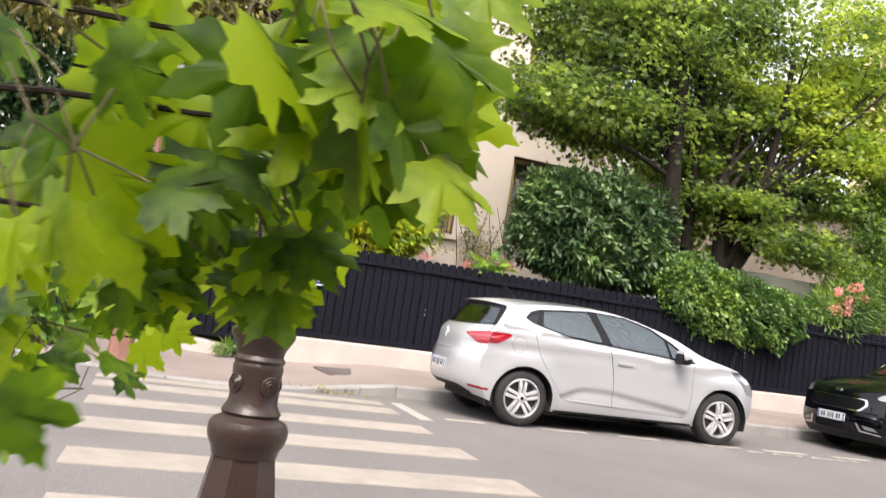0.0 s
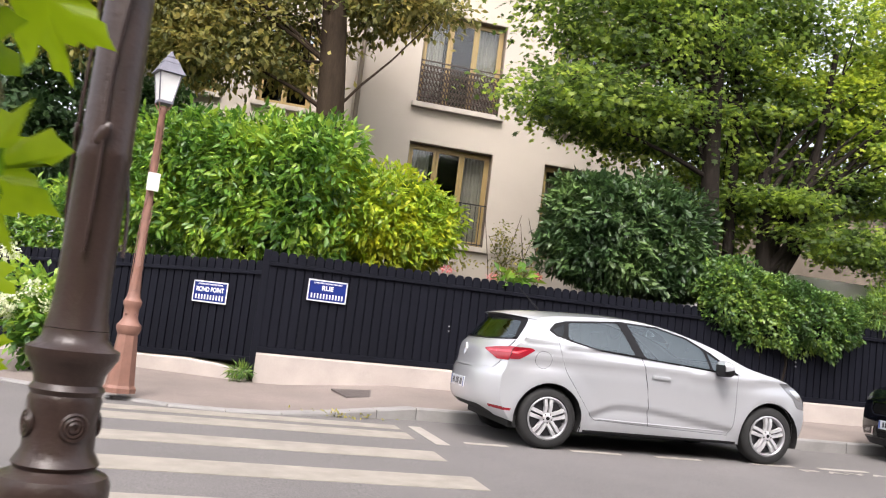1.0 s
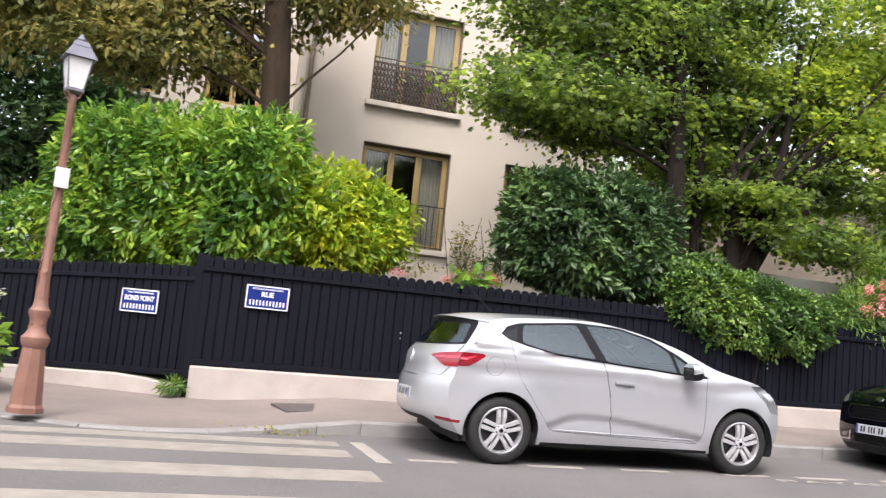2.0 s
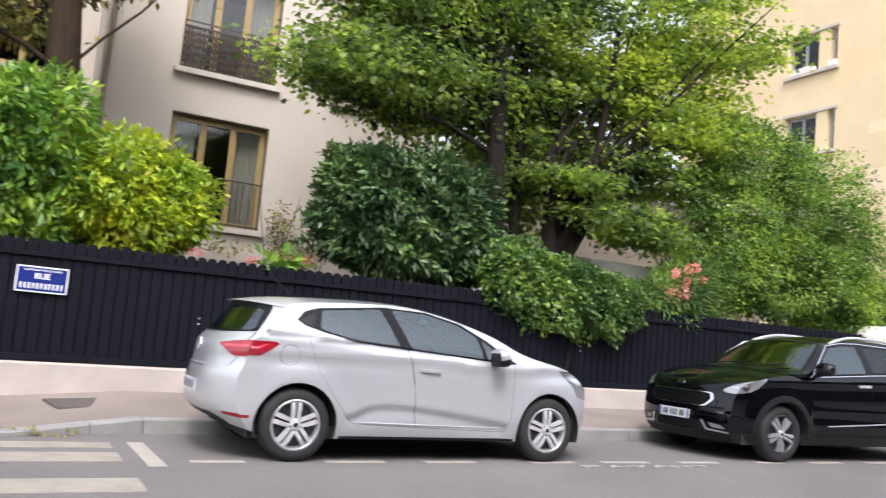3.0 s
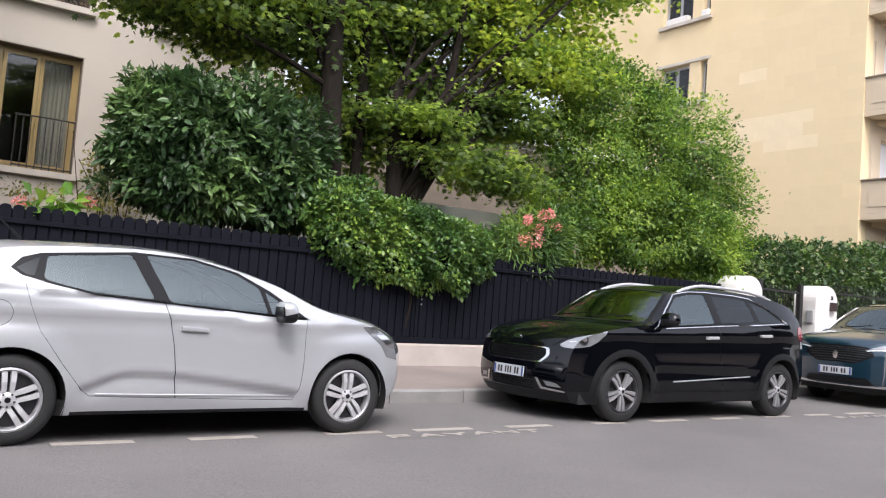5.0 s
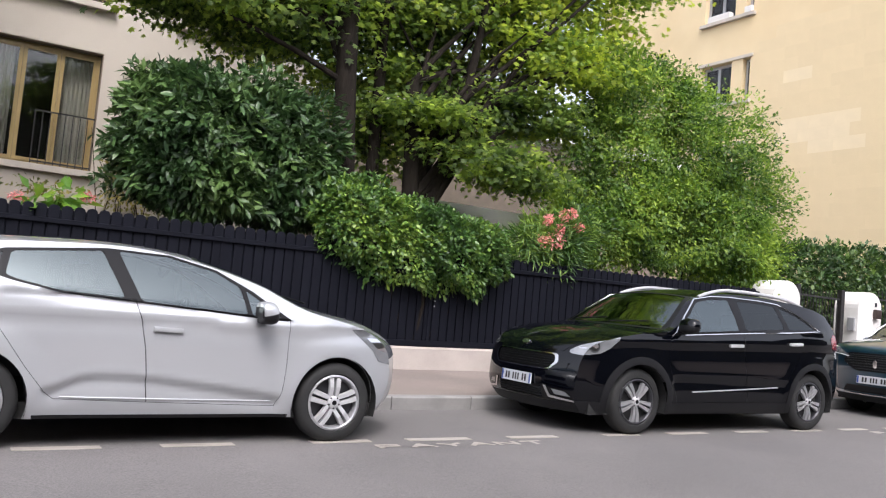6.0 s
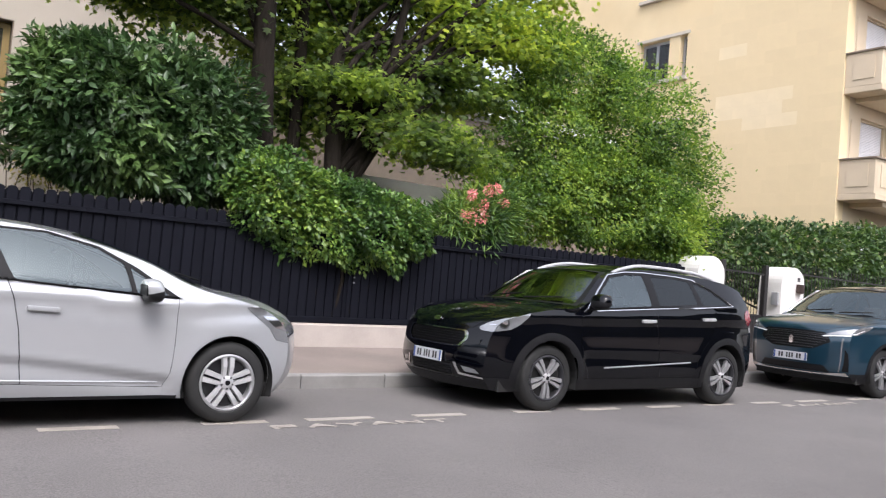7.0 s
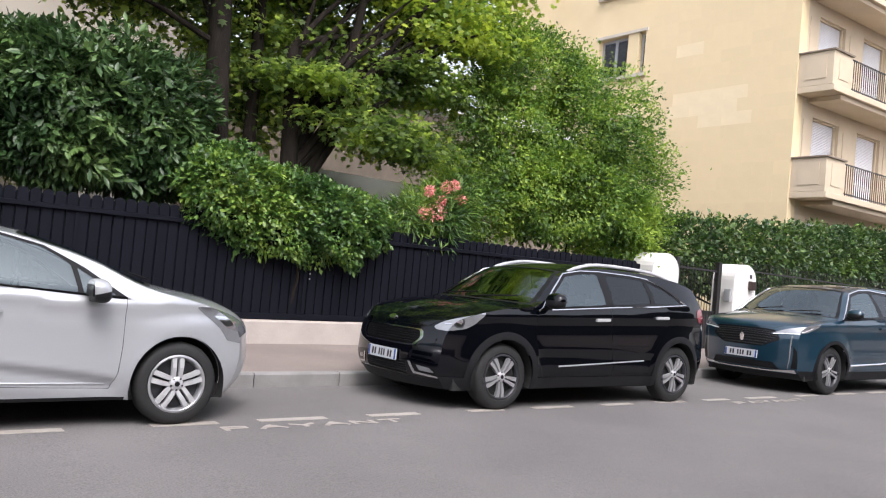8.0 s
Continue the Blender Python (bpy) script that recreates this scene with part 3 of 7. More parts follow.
def casement(parent, x0, x1, z0, z1, y, leaves=3, frame_mat=None, curtain=True, bar=0.06, glass=None):
    """A window set back in its reveal: outer frame, leaves with panes, curtains and a panel behind, coloured dark for
    the unlit room.
    """
    frame_mat = frame_mat or OAK
    root = new("window")
    root.parent = parent
    part("window_frame", frame_bm(x0, x1, z0, z1, y, y + 0.07, 0.05), frame_mat, root)
    wl = (x1 - x0 - 0.1) / leaves
    for i in range(leaves):
        a = x0 + 0.05 + i * wl
        part("leaf_frame", frame_bm(a + 0.003, a + wl - 0.003, z0 + 0.052, z1 - 0.052, y - 0.012, y + 0.04, bar), frame_mat, root)
        pane = boxed("pane", a + bar, a + wl - bar, y + 0.012, y + 0.018, z0 + 0.05 + bar, z1 - 0.05 - bar, glass or GLASS, root)
        pane.visible_shadow = False
    if curtain:
        for a, b in ((x0 + 0.06, x0 + 0.06 + wl * 0.8), (x1 - 0.06 - wl * 0.9, x1 - 0.06)):
            bm = bmesh.new()
            n = 24
            low = [bm.verts.new((a + (b - a) * k / n, y + 0.16 + 0.025 * math.sin(k * 1.9), z0 + 0.06)) for k in range(n + 1)]
            top = [bm.verts.new((v.co.x, v.co.y, z1 - 0.06)) for v in low]
            for k in range(n):
                bm.faces.new((low[k], low[k + 1], top[k + 1], top[k]))
            part("curtain", bm, CURTAIN, root, smooth=True)
    # back of the room, its lack of light put into the colour
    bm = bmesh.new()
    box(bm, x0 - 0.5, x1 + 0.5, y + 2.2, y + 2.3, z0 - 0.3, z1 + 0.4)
    part("room_back", bm, ROOM_UNLIT, root)
    return root


HY = 9.8   # street face of the cream house
house = thing("house", "cream rendered house with oak windows and iron balconies", "house")
H_OPEN = [(0.0, 1.93, 2.98, 5.12), (3.17, 5.05, 2.98, 5.12), (0.02, 1.93, 5.98, 8.1), (3.2, 5.05, 5.98, 8.1), (0.02, 1.93, 9.0, 11.1), (3.2, 5.05, 9.0, 11.1)]
wall_with_openings("wall", -1.37, 5.75, 0.2, 12.5, HY, HY + 0.35, H_OPEN, FACADE, house)
boxed("side_wall", -1.37, -1.05, HY + 0.352, HY + 9, 0.2, 12.5, FACADE, house)
boxed("side_wall", 5.43, 5.75, HY + 0.352, HY + 9, 0.2, 12.5, FACADE, house)
boxed("back_wall", -1.048, 5.428, HY + 8.7, HY + 9, 0.2, 12.5, FACADE, house)
boxed("roof", -1.6, 6.0, HY - 0.25, HY + 9.2, 12.5, 12.75, ZINC, house)
# floors in the same dark colour, as unlit as the rooms
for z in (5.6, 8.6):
    boxed("storey_floor", -1.04, 5.42, HY + 0.36, HY + 8.69, z - 0.15, z, ROOM_UNLIT, house)
for k, (a, b, c, d) in enumerate(H_OPEN):
    casement(house, a + 0.02, b - 0.02, c + 0.02, d - 0.02, HY + 0.2)
    boxed("window_sill", a - 0.1, b + 0.1, HY - 0.13, HY + 0.2, c - 0.1, c + 0.012, SILL, house, bevel=0.01)
    trim = frame_bm(a - 0.0, b + 0.0, c + 0.014, d, HY + 0.02, HY + 0.19, 0.016)
    part("reveal", trim, WINFRAME, house)


def lattice_balcony(parent, x0, x1, z0, z1, y):
    """A low balcony front of crossed wrought-iron scrolls."""
    root = new("balcony")
    root.parent = parent
    for z in (z0, z1 - 0.1, z1):
        boxed("rail", x0, x1, y - 0.014, y + 0.014, z - 0.012, z + 0.012, RUST_IRON, root)
    for x in (x0, x1):
        boxed("upright", x - 0.014, x + 0.014, y - 0.0145, y + 0.0145, z0 - 0.05, z1 + 0.02, RUST_IRON, root)
    n = int((x1 - x0) / 0.075)
    step = (x1 - x0) / n
    h = z1 - 0.1 - z0
    for i in range(n):
        bm = bmesh.new()
        for flip in (1, -1):
            pts = [(x0 + step * (i + 0.5) + flip * step * 0.62 * math.sin(k / 16 * math.pi * 6), y + 0.004 * flip, z0 + h * k / 16) for k in range(17)]
            tube(bm, pts, 0.018, 5)
        part("scroll", bm, RUST_IRON, root)
    return root


def bar_balcony(parent, x0, x1, z0, z1, y, pitch=0.11, material=None, name="balcony"):
    root = new(name)
    root.parent = parent
    for z in (z0 + 0.06, z1):
        boxed("rail", x0, x1, y - 0.015, y + 0.015, z - 0.012, z + 0.012, material or IRON, root)
    n = int((x1 - x0) / pitch)
    bm = box(bmesh.new(), -0.008, 0.008, -0.008, 0.008, z0, z1)
    me = bpy.data.meshes.new("bar")
    bm.to_mesh(me)
    bm.free()
    me.materials.append(material or IRON)
    for i in range(n + 1):
        ob = new("bar", me)
        ob.parent = root
        ob.location = (x0 + (x1 - x0) * i / n, y, 0)
    return root


for z in (5.99, 9.01):
    lattice_balcony(house, 0.04, 1.91, z + 0.04, z + 0.98, HY + 0.03)
    bar_balcony(house, 3.22, 5.03, z, z + 0.95, HY + 0.03)
bar_balcony(house, 0.95, 1.91, 2.99, 3.93, HY + 0.03)
bar_balcony(house, 3.19, 5.03, 2.99, 3.93, HY + 0.03)
bm = tube(bmesh.new(), [(-1.28, HY - 0.06, 0.3), (-1.28, HY - 0.06, 12.4)], 0.05, 10)
part("downpipe", bm, WINFRAME, house, smooth=True)

# left wing, set back behind the trees
wing = thing("house_wing", "shaded cream wing set back beside the house", "house")
W_OPEN = [(-3.4, -2.1, 5.9, 7.9), (-5.6, -4.3, 5.9, 7.9), (-3.4, -2.1, 2.9, 4.9), (-5.6, -4.3, 2.9, 4.9)]
wall_with_openings("wall", -6.5, -1.38, 0.2, 11.5, HY + 2.2, HY + 2.5, W_OPEN, FACADE, wing)
for a, b, c, d in W_OPEN:
    casement(wing, a + 0.02, b - 0.02, c + 0.02, d - 0.02, HY + 2.36, 2, curtain=False)
    boxed("window_sill", a - 0.1, b + 0.1, HY + 2.08, HY + 2.36, c - 0.1, c + 0.012, SILL, wing, bevel=0.01)
boxed("roof", -6.8, -1.38, HY + 2.0, HY + 9, 11.5, 11.7, ZINC, wing)
boxed("side_wall", -6.5, -6.2, HY + 2.502, HY + 9, 0.2, 11.5, FACADE, wing)

# low annex between the trees, dark brown in front, white at the sides
annex = thing("annex", "low annex with dark brown front, white sides and a pale flat roof edge", "building")
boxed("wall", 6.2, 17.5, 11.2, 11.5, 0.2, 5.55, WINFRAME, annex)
boxed("roof_edge", 6.0, 17.7, 10.95, 14.5, 5.66, 5.9, WHITE_WALL, annex, bevel=0.01)
boxed("side_wall", 6.2, 6.5, 11.502, 14.4, 0.2, 5.55, WHITE_WALL, annex)
boxed("side_wall", 17.2, 17.5, 11.502, 14.4, 0.2, 5.55, WHITE_WALL, annex)
boxed("lintel", 6.2, 17.5, 11.21, 14.4, 5.552, 5.658, WHITE_WALL, annex)
garden_wall = tagged(boxed("garden_wall", 4.9, 9.4, 6.35, 6.55, 0.3, 3.02, WHITE_WALL, bevel=0.01), "white rendered garden wall behind the shrubs", "wall", kind="structure")

# ---- yellow stone apartment house ----
GX, GY = 23.5, 7.8
flats = thing("apartment_house", "yellow stone apartment house with balconies and shutters", "apartment building")
# windows in the blank gable, built in a frame turned so that its x runs back from the street
gable = new("gable")
gable.parent = flats
GM = Matrix.Translation((GX, GY, 0)) @ Matrix.Rotation(radians(-90), 4, "Z") @ Matrix.Diagonal((-1, 1, 1, 1))


def cut(dst, src):
    dst.matrix_basis = src
    return dst


G_OPEN = [(5.97, 6.3, z, z + 1.52) for z in (3.15, 6.28, 9.4, 12.55)] + [(6.78, 8.2, z, z + 1.52) for z in (3.15, 6.28, 9.4, 12.55)]
cut(gable, GM)
wall_with_openings("gable_wall", 0.0, 14.0, 0.2, 17.0, 0.0, 0.4, G_OPEN, STONE, gable)
for a, b, c, d in G_OPEN:
    casement(gable, a + 0.01, b - 0.01, c + 0.01, d - 0.01, 0.2, 1 if b - a < 0.6 else 2, ZINC, curtain=b - a > 0.6, bar=0.045)
    # pale panel added close behind the glass to brighten the panes
    boxed("blind", a + 0.06, b - 0.06, 0.222, 0.226, c + 0.06, d - 0.3, CURTAIN, gable, label="pale panel added to lighten the window")
for z in (3.15, 6.28, 9.4, 12.55):
    boxed("window_sill", 5.85, 8.32, -0.14, 0.19, z - 0.13, z - 0.002, SILL, gable, bevel=0.012)
    boxed("lintel", 5.85, 8.32, -0.05, -0.002, z + 1.53, z + 1.64, SILL, gable, bevel=0.008)
for a in (5.98, 6.95):
    boxed("window_box", a, a + (0.3 if a < 6.5 else 1.0), -0.12, 0.1, 12.56, 12.78, WHITE_WALL, gable, bevel=0.01)
# coursed stones, a hair proud of one another
stone_cache = {}
rng = random.Random(5)
for row in range(20):
    z = 3.4 + row * 0.42
    s = -0.0 + 0.55 * (row % 2)
    while s < 5.6:
        w = rng.choice((0.75, 0.9, 1.1))
        if s + w > 5.8:
            break
        pale = (1.3 < s < 3.4 and 7.05 < z < 8.2 and rng.random() < 0.85) or rng.random() < 0.04
        key = (w, pale)
        if key not in stone_cache:
            bm = box(bmesh.new(), 0.002, w - 0.002, -0.004, -0.001, 0.002, 0.418, 0.0015)
            bmesh.ops.recalc_face_normals(bm, faces=bm.faces)
            me = bpy.data.meshes.new("stone_block")
            bm.to_mesh(me)
            bm.free()
            me.materials.append(STONE_PATCH if pale else STONE)
            stone_cache[key] = me
        ob = new("stone_block", stone_cache[key])
        ob.parent = gable
        ob.location = (s, 0, z)
        s += w
# street front with shuttered bays and balconies
F_OPEN = [(x, x + 1.55, z, z + 2.25) for z in (2.0, 5.15, 8.3, 11.45) for x in (GX + 1.05, GX + 3.75, GX + 6.45, GX + 9.15)]
wall_with_openings("front_wall", GX + 0.402, GX + 20, 0.2, 17.0, GY, GY + 0.4, F_OPEN, STONE_PALE, flats)
boxed("back_wall", GX + 0.402, GX + 20, GY + 13.6, GY + 14, 0.2, 17, STONE, flats)
boxed("end_wall", GX + 19.6, GX + 20, GY + 0.402, GY + 13.598, 0.2, 17, STONE, flats)
boxed("roof", GX - 0.3, GX + 20.2, GY - 0.3, GY + 14.2, 17.0, 17.3, ZINC, flats)
for a, b, c, d in F_OPEN:
    sh = new("roller_shutter")
    sh.parent = flats
    bm = bmesh.new()
    n = 45
    prof = []
    for k in range(n):
        z = c + (d - c) * k / n
        prof += [(GY + 0.2, z), (GY + 0.186, z + 0.015), (GY + 0.186, z + 0.035), (GY + 0.2, z + 0.048)]
    lo = [bm.verts.new((a, y, z)) for y, z in prof]
    hi = [bm.verts.new((b, y, z)) for y, z in prof]
    for k in range(len(prof) - 1):
        bm.faces.new((lo[k], hi[k], hi[k + 1], lo[k + 1]))
    part("slats", bm, SHUTTER, sh)
    part("shutter_frame", frame_bm(a + 0.001, b - 0.001, c + 0.001, d - 0.001, GY + 0.1, GY + 0.18, 0.05), STONE_PALE, sh)
for x in (GX + 0.5, GX + 2.85, GX + 5.55, GX + 8.25):
    for z in (5.15, 8.3, 11.45):
        boxed("pilaster_panel", x, x + 0.45 if x < GX + 1 else x + 0.7, GY - 0.03, GY - 0.001, z + 0.2, z + 2.1, STONE_PALE, flats, bevel=0.015)
for z in (4.95, 8.1, 11.25, 14.4):
    bal = new("balcony")
    bal.parent = flats
    boxed("slab", GX + 0.05, GX + 18, GY - 1.15, GY - 0.001, z - 0.18, z, STONE_PALE, bal, bevel=0.02)
    boxed("slab_step", GX + 0.7, GX + 18, GY - 1.02, GY - 0.002, z - 0.32, z - 0.181, STONE_PALE, bal, bevel=0.02)
    boxed("end_panel", GX + 0.05, GX + 0.15, GY - 1.1, GY - 0.002, z + 0.001, z + 1.0, STONE_PALE, bal, bevel=0.01)
    boxed("raised_panel", GX + 0.03, GX + 0.049, GY - 0.9, GY - 0.25, z + 0.2, z + 0.85, STONE_PALE, bal, bevel=0.006)
    boxed("front_panel", GX + 0.152, GX + 1.1, GY - 1.1, GY - 1.0, z + 0.001, z + 1.0, STONE_PALE, bal, bevel=0.01)
    boxed("raised_panel", GX + 0.35, GX + 0.9, GY - 1.12, GY - 1.101, z + 0.2, z + 0.85, STONE_PALE, bal, bevel=0.006)
    boxed("coping", GX + 0.0, GX + 1.12, GY - 1.16, GY - 0.003, z + 1.001, z + 1.05, WINFRAME, bal, bevel=0.008)
    bm = box(bmesh.new(), -0.01, 0.01, -0.01, 0.01, 0, 0.95)
    me = bpy.data.meshes.new("bar")
    bm.to_mesh(me)
    bm.free()
    me.materials.append(IRON)
    for zz in (0.08, 0.96):
        boxed("rail", GX + 1.1, GX + 14, GY - 1.07, GY - 1.03, z + zz - 0.015, z + zz + 0.015, IRON, bal)
    for i in range(60):
        ob = new("bar", me)
        ob.parent = bal
        ob.location = (GX + 1.16 + i * 0.125, GY - 1.05, z)

# closing walls: unseen wall added across the street, dark for car reflections; hidden yard floor behind the fence
opposite = tagged(boxed("wall_opposite", -60, 60, -15.5, -15.0, -1.5, 8.0, BACKWALL), "plain unseen dark wall added on the near side for car reflections", "wall", kind="structure")
soil_outline = [(-2.75, 3.92), (12.2, 3.92), (30, 3.92), (30, 22), (-26, 22), (-15.8, 11.7)]
soil = tagged(part("garden_ground", prism(bmesh.new(), soil_outline, 0.1, 0.5, "xy"), SOIL), "dark garden soil behind the fence", "ground", kind="structure")

# ---- cars ----
SILVER = mat("silver_car_paint", (0.48, 0.492, 0.51), 0.28, 0.02, 2, 900, 0.0, metal=0.42, coat=1.0)
BLACKCAR = mat("black_car_paint", (0.0012, 0.0015, 0.003), 0.1, 0.1, 3, 300, 0.0, coat=0.9, spec=0.0)
TEAL = mat("dark_teal_car_paint", (0.008, 0.035, 0.06), 0.28, 0.1, 3, 300, 0.0, metal=0.35, coat=1.0)
TRIM = mat("black_gloss_trim", (0.006, 0.006, 0.007), 0.4, 0.1, 5, 60, 0.0, spec=0.2)
PLASTIC = mat("dark_grey_plastic", (0.008, 0.008, 0.0095), 0.55, 0.15, 8, 300, 0.15, spec=0.3)
RUBBER = mat("tyre_rubber", (0.014, 0.014, 0.014), 0.75, 0.2, 12, 150, 0.3)
ALLOY = mat("silver_alloy", (0.55, 0.55, 0.56), 0.32, 0.05, 12, 120, 0.05, metal=0.35)
ALLOY_MID = mat("grey_alloy", (0.42, 0.42, 0.43), 0.3, 0.1, 12, 120, 0.05, metal=0.6)
ALLOY_DARK = mat("dark_alloy", (0.05, 0.05, 0.055), 0.4, 0.1, 12, 120, 0.05, metal=0.6)
CHROME = mat("chrome", (0.75, 0.75, 0.77), 0.1, 0.02, 8, 60, 0.0, metal=1.0)
REDLAMP_PALE = mat("pale_red_lamp", (0.55, 0.05, 0.07), 0.15, 0.1, 14, 60, 0.0, coat=1.0)
REDLAMP = mat("red_lamp", (0.26, 0.008, 0.018), 0.15, 0.15, 14, 60, 0.0, coat=1.0)
LAMP_WHITE = mat("white_lamp_strip", (0.8, 0.82, 0.84), 0.2, 0.03, 14, 60, 0.0, coat=1.0)
CLEARLAMP = mat("clear_lamp", (0.29, 0.3, 0.315), 0.12, 0.12, 16, 60, 0.0, metal=0.5, coat=1.0)
SEAT = mat("seat_fabric", (0.035, 0.035, 0.038), 0.9, 0.15, 9, 200, 0.3)
UNDER = mat("underbody", (0.012, 0.012, 0.012), 0.85, 0.2, 6, 60, 0.2)
PLATE_WHITE = mat("plate_white", (0.5, 0.52, 0.55), 0.35, 0.04, 9, 60, 0.0)
PLATE_INK = mat("plate_ink", (0.015, 0.015, 0.018), 0.4, 0.1, 9, 60, 0.0)
PLATE_BLUE = mat("plate_blue", (0.03, 0.07, 0.25), 0.35, 0.05, 9, 60, 0.0)
CARGLASS = glass_mat("car_glass", (0.4, 0.48, 0.47), 2.3, sheen=(0.84, 0.97, 1.0))
CARGLASS_DARK = glass_mat("tinted_car_glass", (0.08, 0.09, 0.09), 1.55, sheen=(0.9, 0.97, 1.0))
SEAM = mat("panel_gap", (0.006, 0.006, 0.006), 0.8, 0.1, 8, 60, 0.0)


def catmull(knots, s):
    """Smooth curve through knots at parameter s (0 .. len-1)."""
    n = len(knots)
    i = min(max(int(math.floor(s)), 0), n - 2)
    t = s - i
    p0, p1, p2, p3 = knots[max(i - 1, 0)], knots[i], knots[i + 1], knots[min(i + 2, n - 1)]
    return [0.5 * (2 * b + (c - a) * t + (2 * a - 5 * b + 4 * c - d) * t * t + (3 * b - a - 3 * c + d) * t ** 3) for a, b, c, d in zip(p0, p1, p2, p3)]


def inside(p, poly):
    x, y = p
    hit = False
    j = len(poly) - 1
    for i in range(len(poly)):
        xi, yi = poly[i]
        xj, yj = poly[j]
        if (yi > y) != (yj > y) and x < (xj - xi) * (y - yi) / (yj - yi) + xi:
            hit = not hit
        j = i
    return hit


def inset(poly, d):
    """The polygon shrunk by d."""
    area = sum(a[0] * b[1] - b[0] * a[1] for a, b in zip(poly, poly[1:] + poly[:1]))
    sgn = 1 if area > 0 else -1
    out = []
    n = len(poly)
    for i in range(n):
        p, q, r = Vector(poly[i - 1]), Vector(poly[i]), Vector(poly[(i + 1) % n])
        a, b = (q - p).normalized(), (r - q).normalized()
        na, nb = Vector((-a.y, a.x)) * sgn, Vector((-b.y, b.x)) * sgn
        h = (na + nb)
        h = h.normalized() if h.length > 1e-6 else na
        k = d / max(0.35, h.dot(na))
        out.append(tuple(q + h * k))
    return out


def disc(cx, cz, r, n=28):
    return [(cx + r * math.cos(2 * math.pi * i / n), cz + r * math.sin(2 * math.pi * i / n)) for i in range(n)]


def rounded(poly, r=0.03, k=3):
    """Polygon with softened corners."""
    out = []
    n = len(poly)
    for i in range(n):
        p, q, s = Vector(poly[i - 1]), Vector(poly[i]), Vector(poly[(i + 1) % n])
        a = q + (p - q).normalized() * min(r, (p - q).length * 0.45)
        b = q + (s - q).normalized() * min(r, (s - q).length * 0.45)
        for j in range(k + 1):
            t = j / k
            out.append(tuple((1 - t) ** 2 * a + 2 * t * (1 - t) * q + t * t * b))
    return out


def cut_sheet(a0, a1, b0, b1, na, nb, polys):
    """A flat grid cut along the outlines of all polys; gives vertices and faces in 2D."""
    bm = bmesh.new()
    vs = [[bm.verts.new((a0 + (a1 - a0) * i / na, b0 + (b1 - b0) * j / nb, 0)) for j in range(nb + 1)] for i in range(na + 1)]
    for i in range(na):
        for j in range(nb):
            bm.faces.new((vs[i][j], vs[i + 1][j], vs[i + 1][j + 1], vs[i][j + 1]))
    for poly in polys:
        for p, q in zip(poly, poly[1:] + poly[:1]):
            if math.hypot(q[0] - p[0], q[1] - p[1]) < 1e-5:
                continue
            lo = (min(p[0], q[0]) - 1e-4, min(p[1], q[1]) - 1e-4)
            hi = (max(p[0], q[0]) + 1e-4, max(p[1], q[1]) + 1e-4)
            geom = set()
            for f in bm.faces:
                xs = [v.co.x for v in f.verts]
                ys = [v.co.y for v in f.verts]
                if max(xs) < lo[0] or min(xs) > hi[0] or max(ys) < lo[1] or min(ys) > hi[1]:
                    continue
                geom.add(f)
                geom.update(f.edges)
                geom.update(f.verts)
            if geom:
                bmesh.ops.bisect_plane(bm, geom=list(geom), dist=1e-5, plane_co=(p[0], p[1], 0), plane_no=(q[1] - p[1], p[0] - q[0], 0))
    bm.verts.index_update()
    verts = [(v.co.x, v.co.y) for v in bm.verts]
    faces = [[v.index for v in f.verts] for f in bm.faces]
    bm.free()
    return verts, faces


def skin_parts(verts, faces, regions, place, parent, mirror=False, outer=None):
    """Sorts the faces into regions (name, test, material, sunk, label) and maps them into space."""
    bins = {}
    for f in faces:
        c = (sum(verts[i][0] for i in f) / len(f), sum(verts[i][1] for i in f) / len(f))
        if outer and not outer(c):
            continue
        for k, r in enumerate(regions):
            if r[1](c):
                bins.setdefault(k, []).append(f)
                break
    for k, fs in bins.items():
        name, _, material, sunk, label = regions[k]
        if material is None:
            continue
        for side in ((1, -1) if mirror else (1,)):
            index, pts, out = {}, [], []
            for f in fs:
                g = []
                for i in f:
                    if i not in index:
                        index[i] = len(pts)
                        x, y, z = place(verts[i], sunk)
                        pts.append((x, y * side, z))
                    g.append(index[i])
                out.append(g[::-1] if mirror and side == 1 else g)
            # split into loose pieces is not needed: each region is one panel
            ob = mesh(name, pts, out, material, parent, smooth=True, label=label)
            if material in (CARGLASS, CARGLASS_DARK):
                ob.visible_shadow = False


def spin(profile, n, m, material, parent, name, label=""):
    return part(name, lathe(bmesh.new(), profile, n, m, closed=False), material, parent, label, smooth=True)


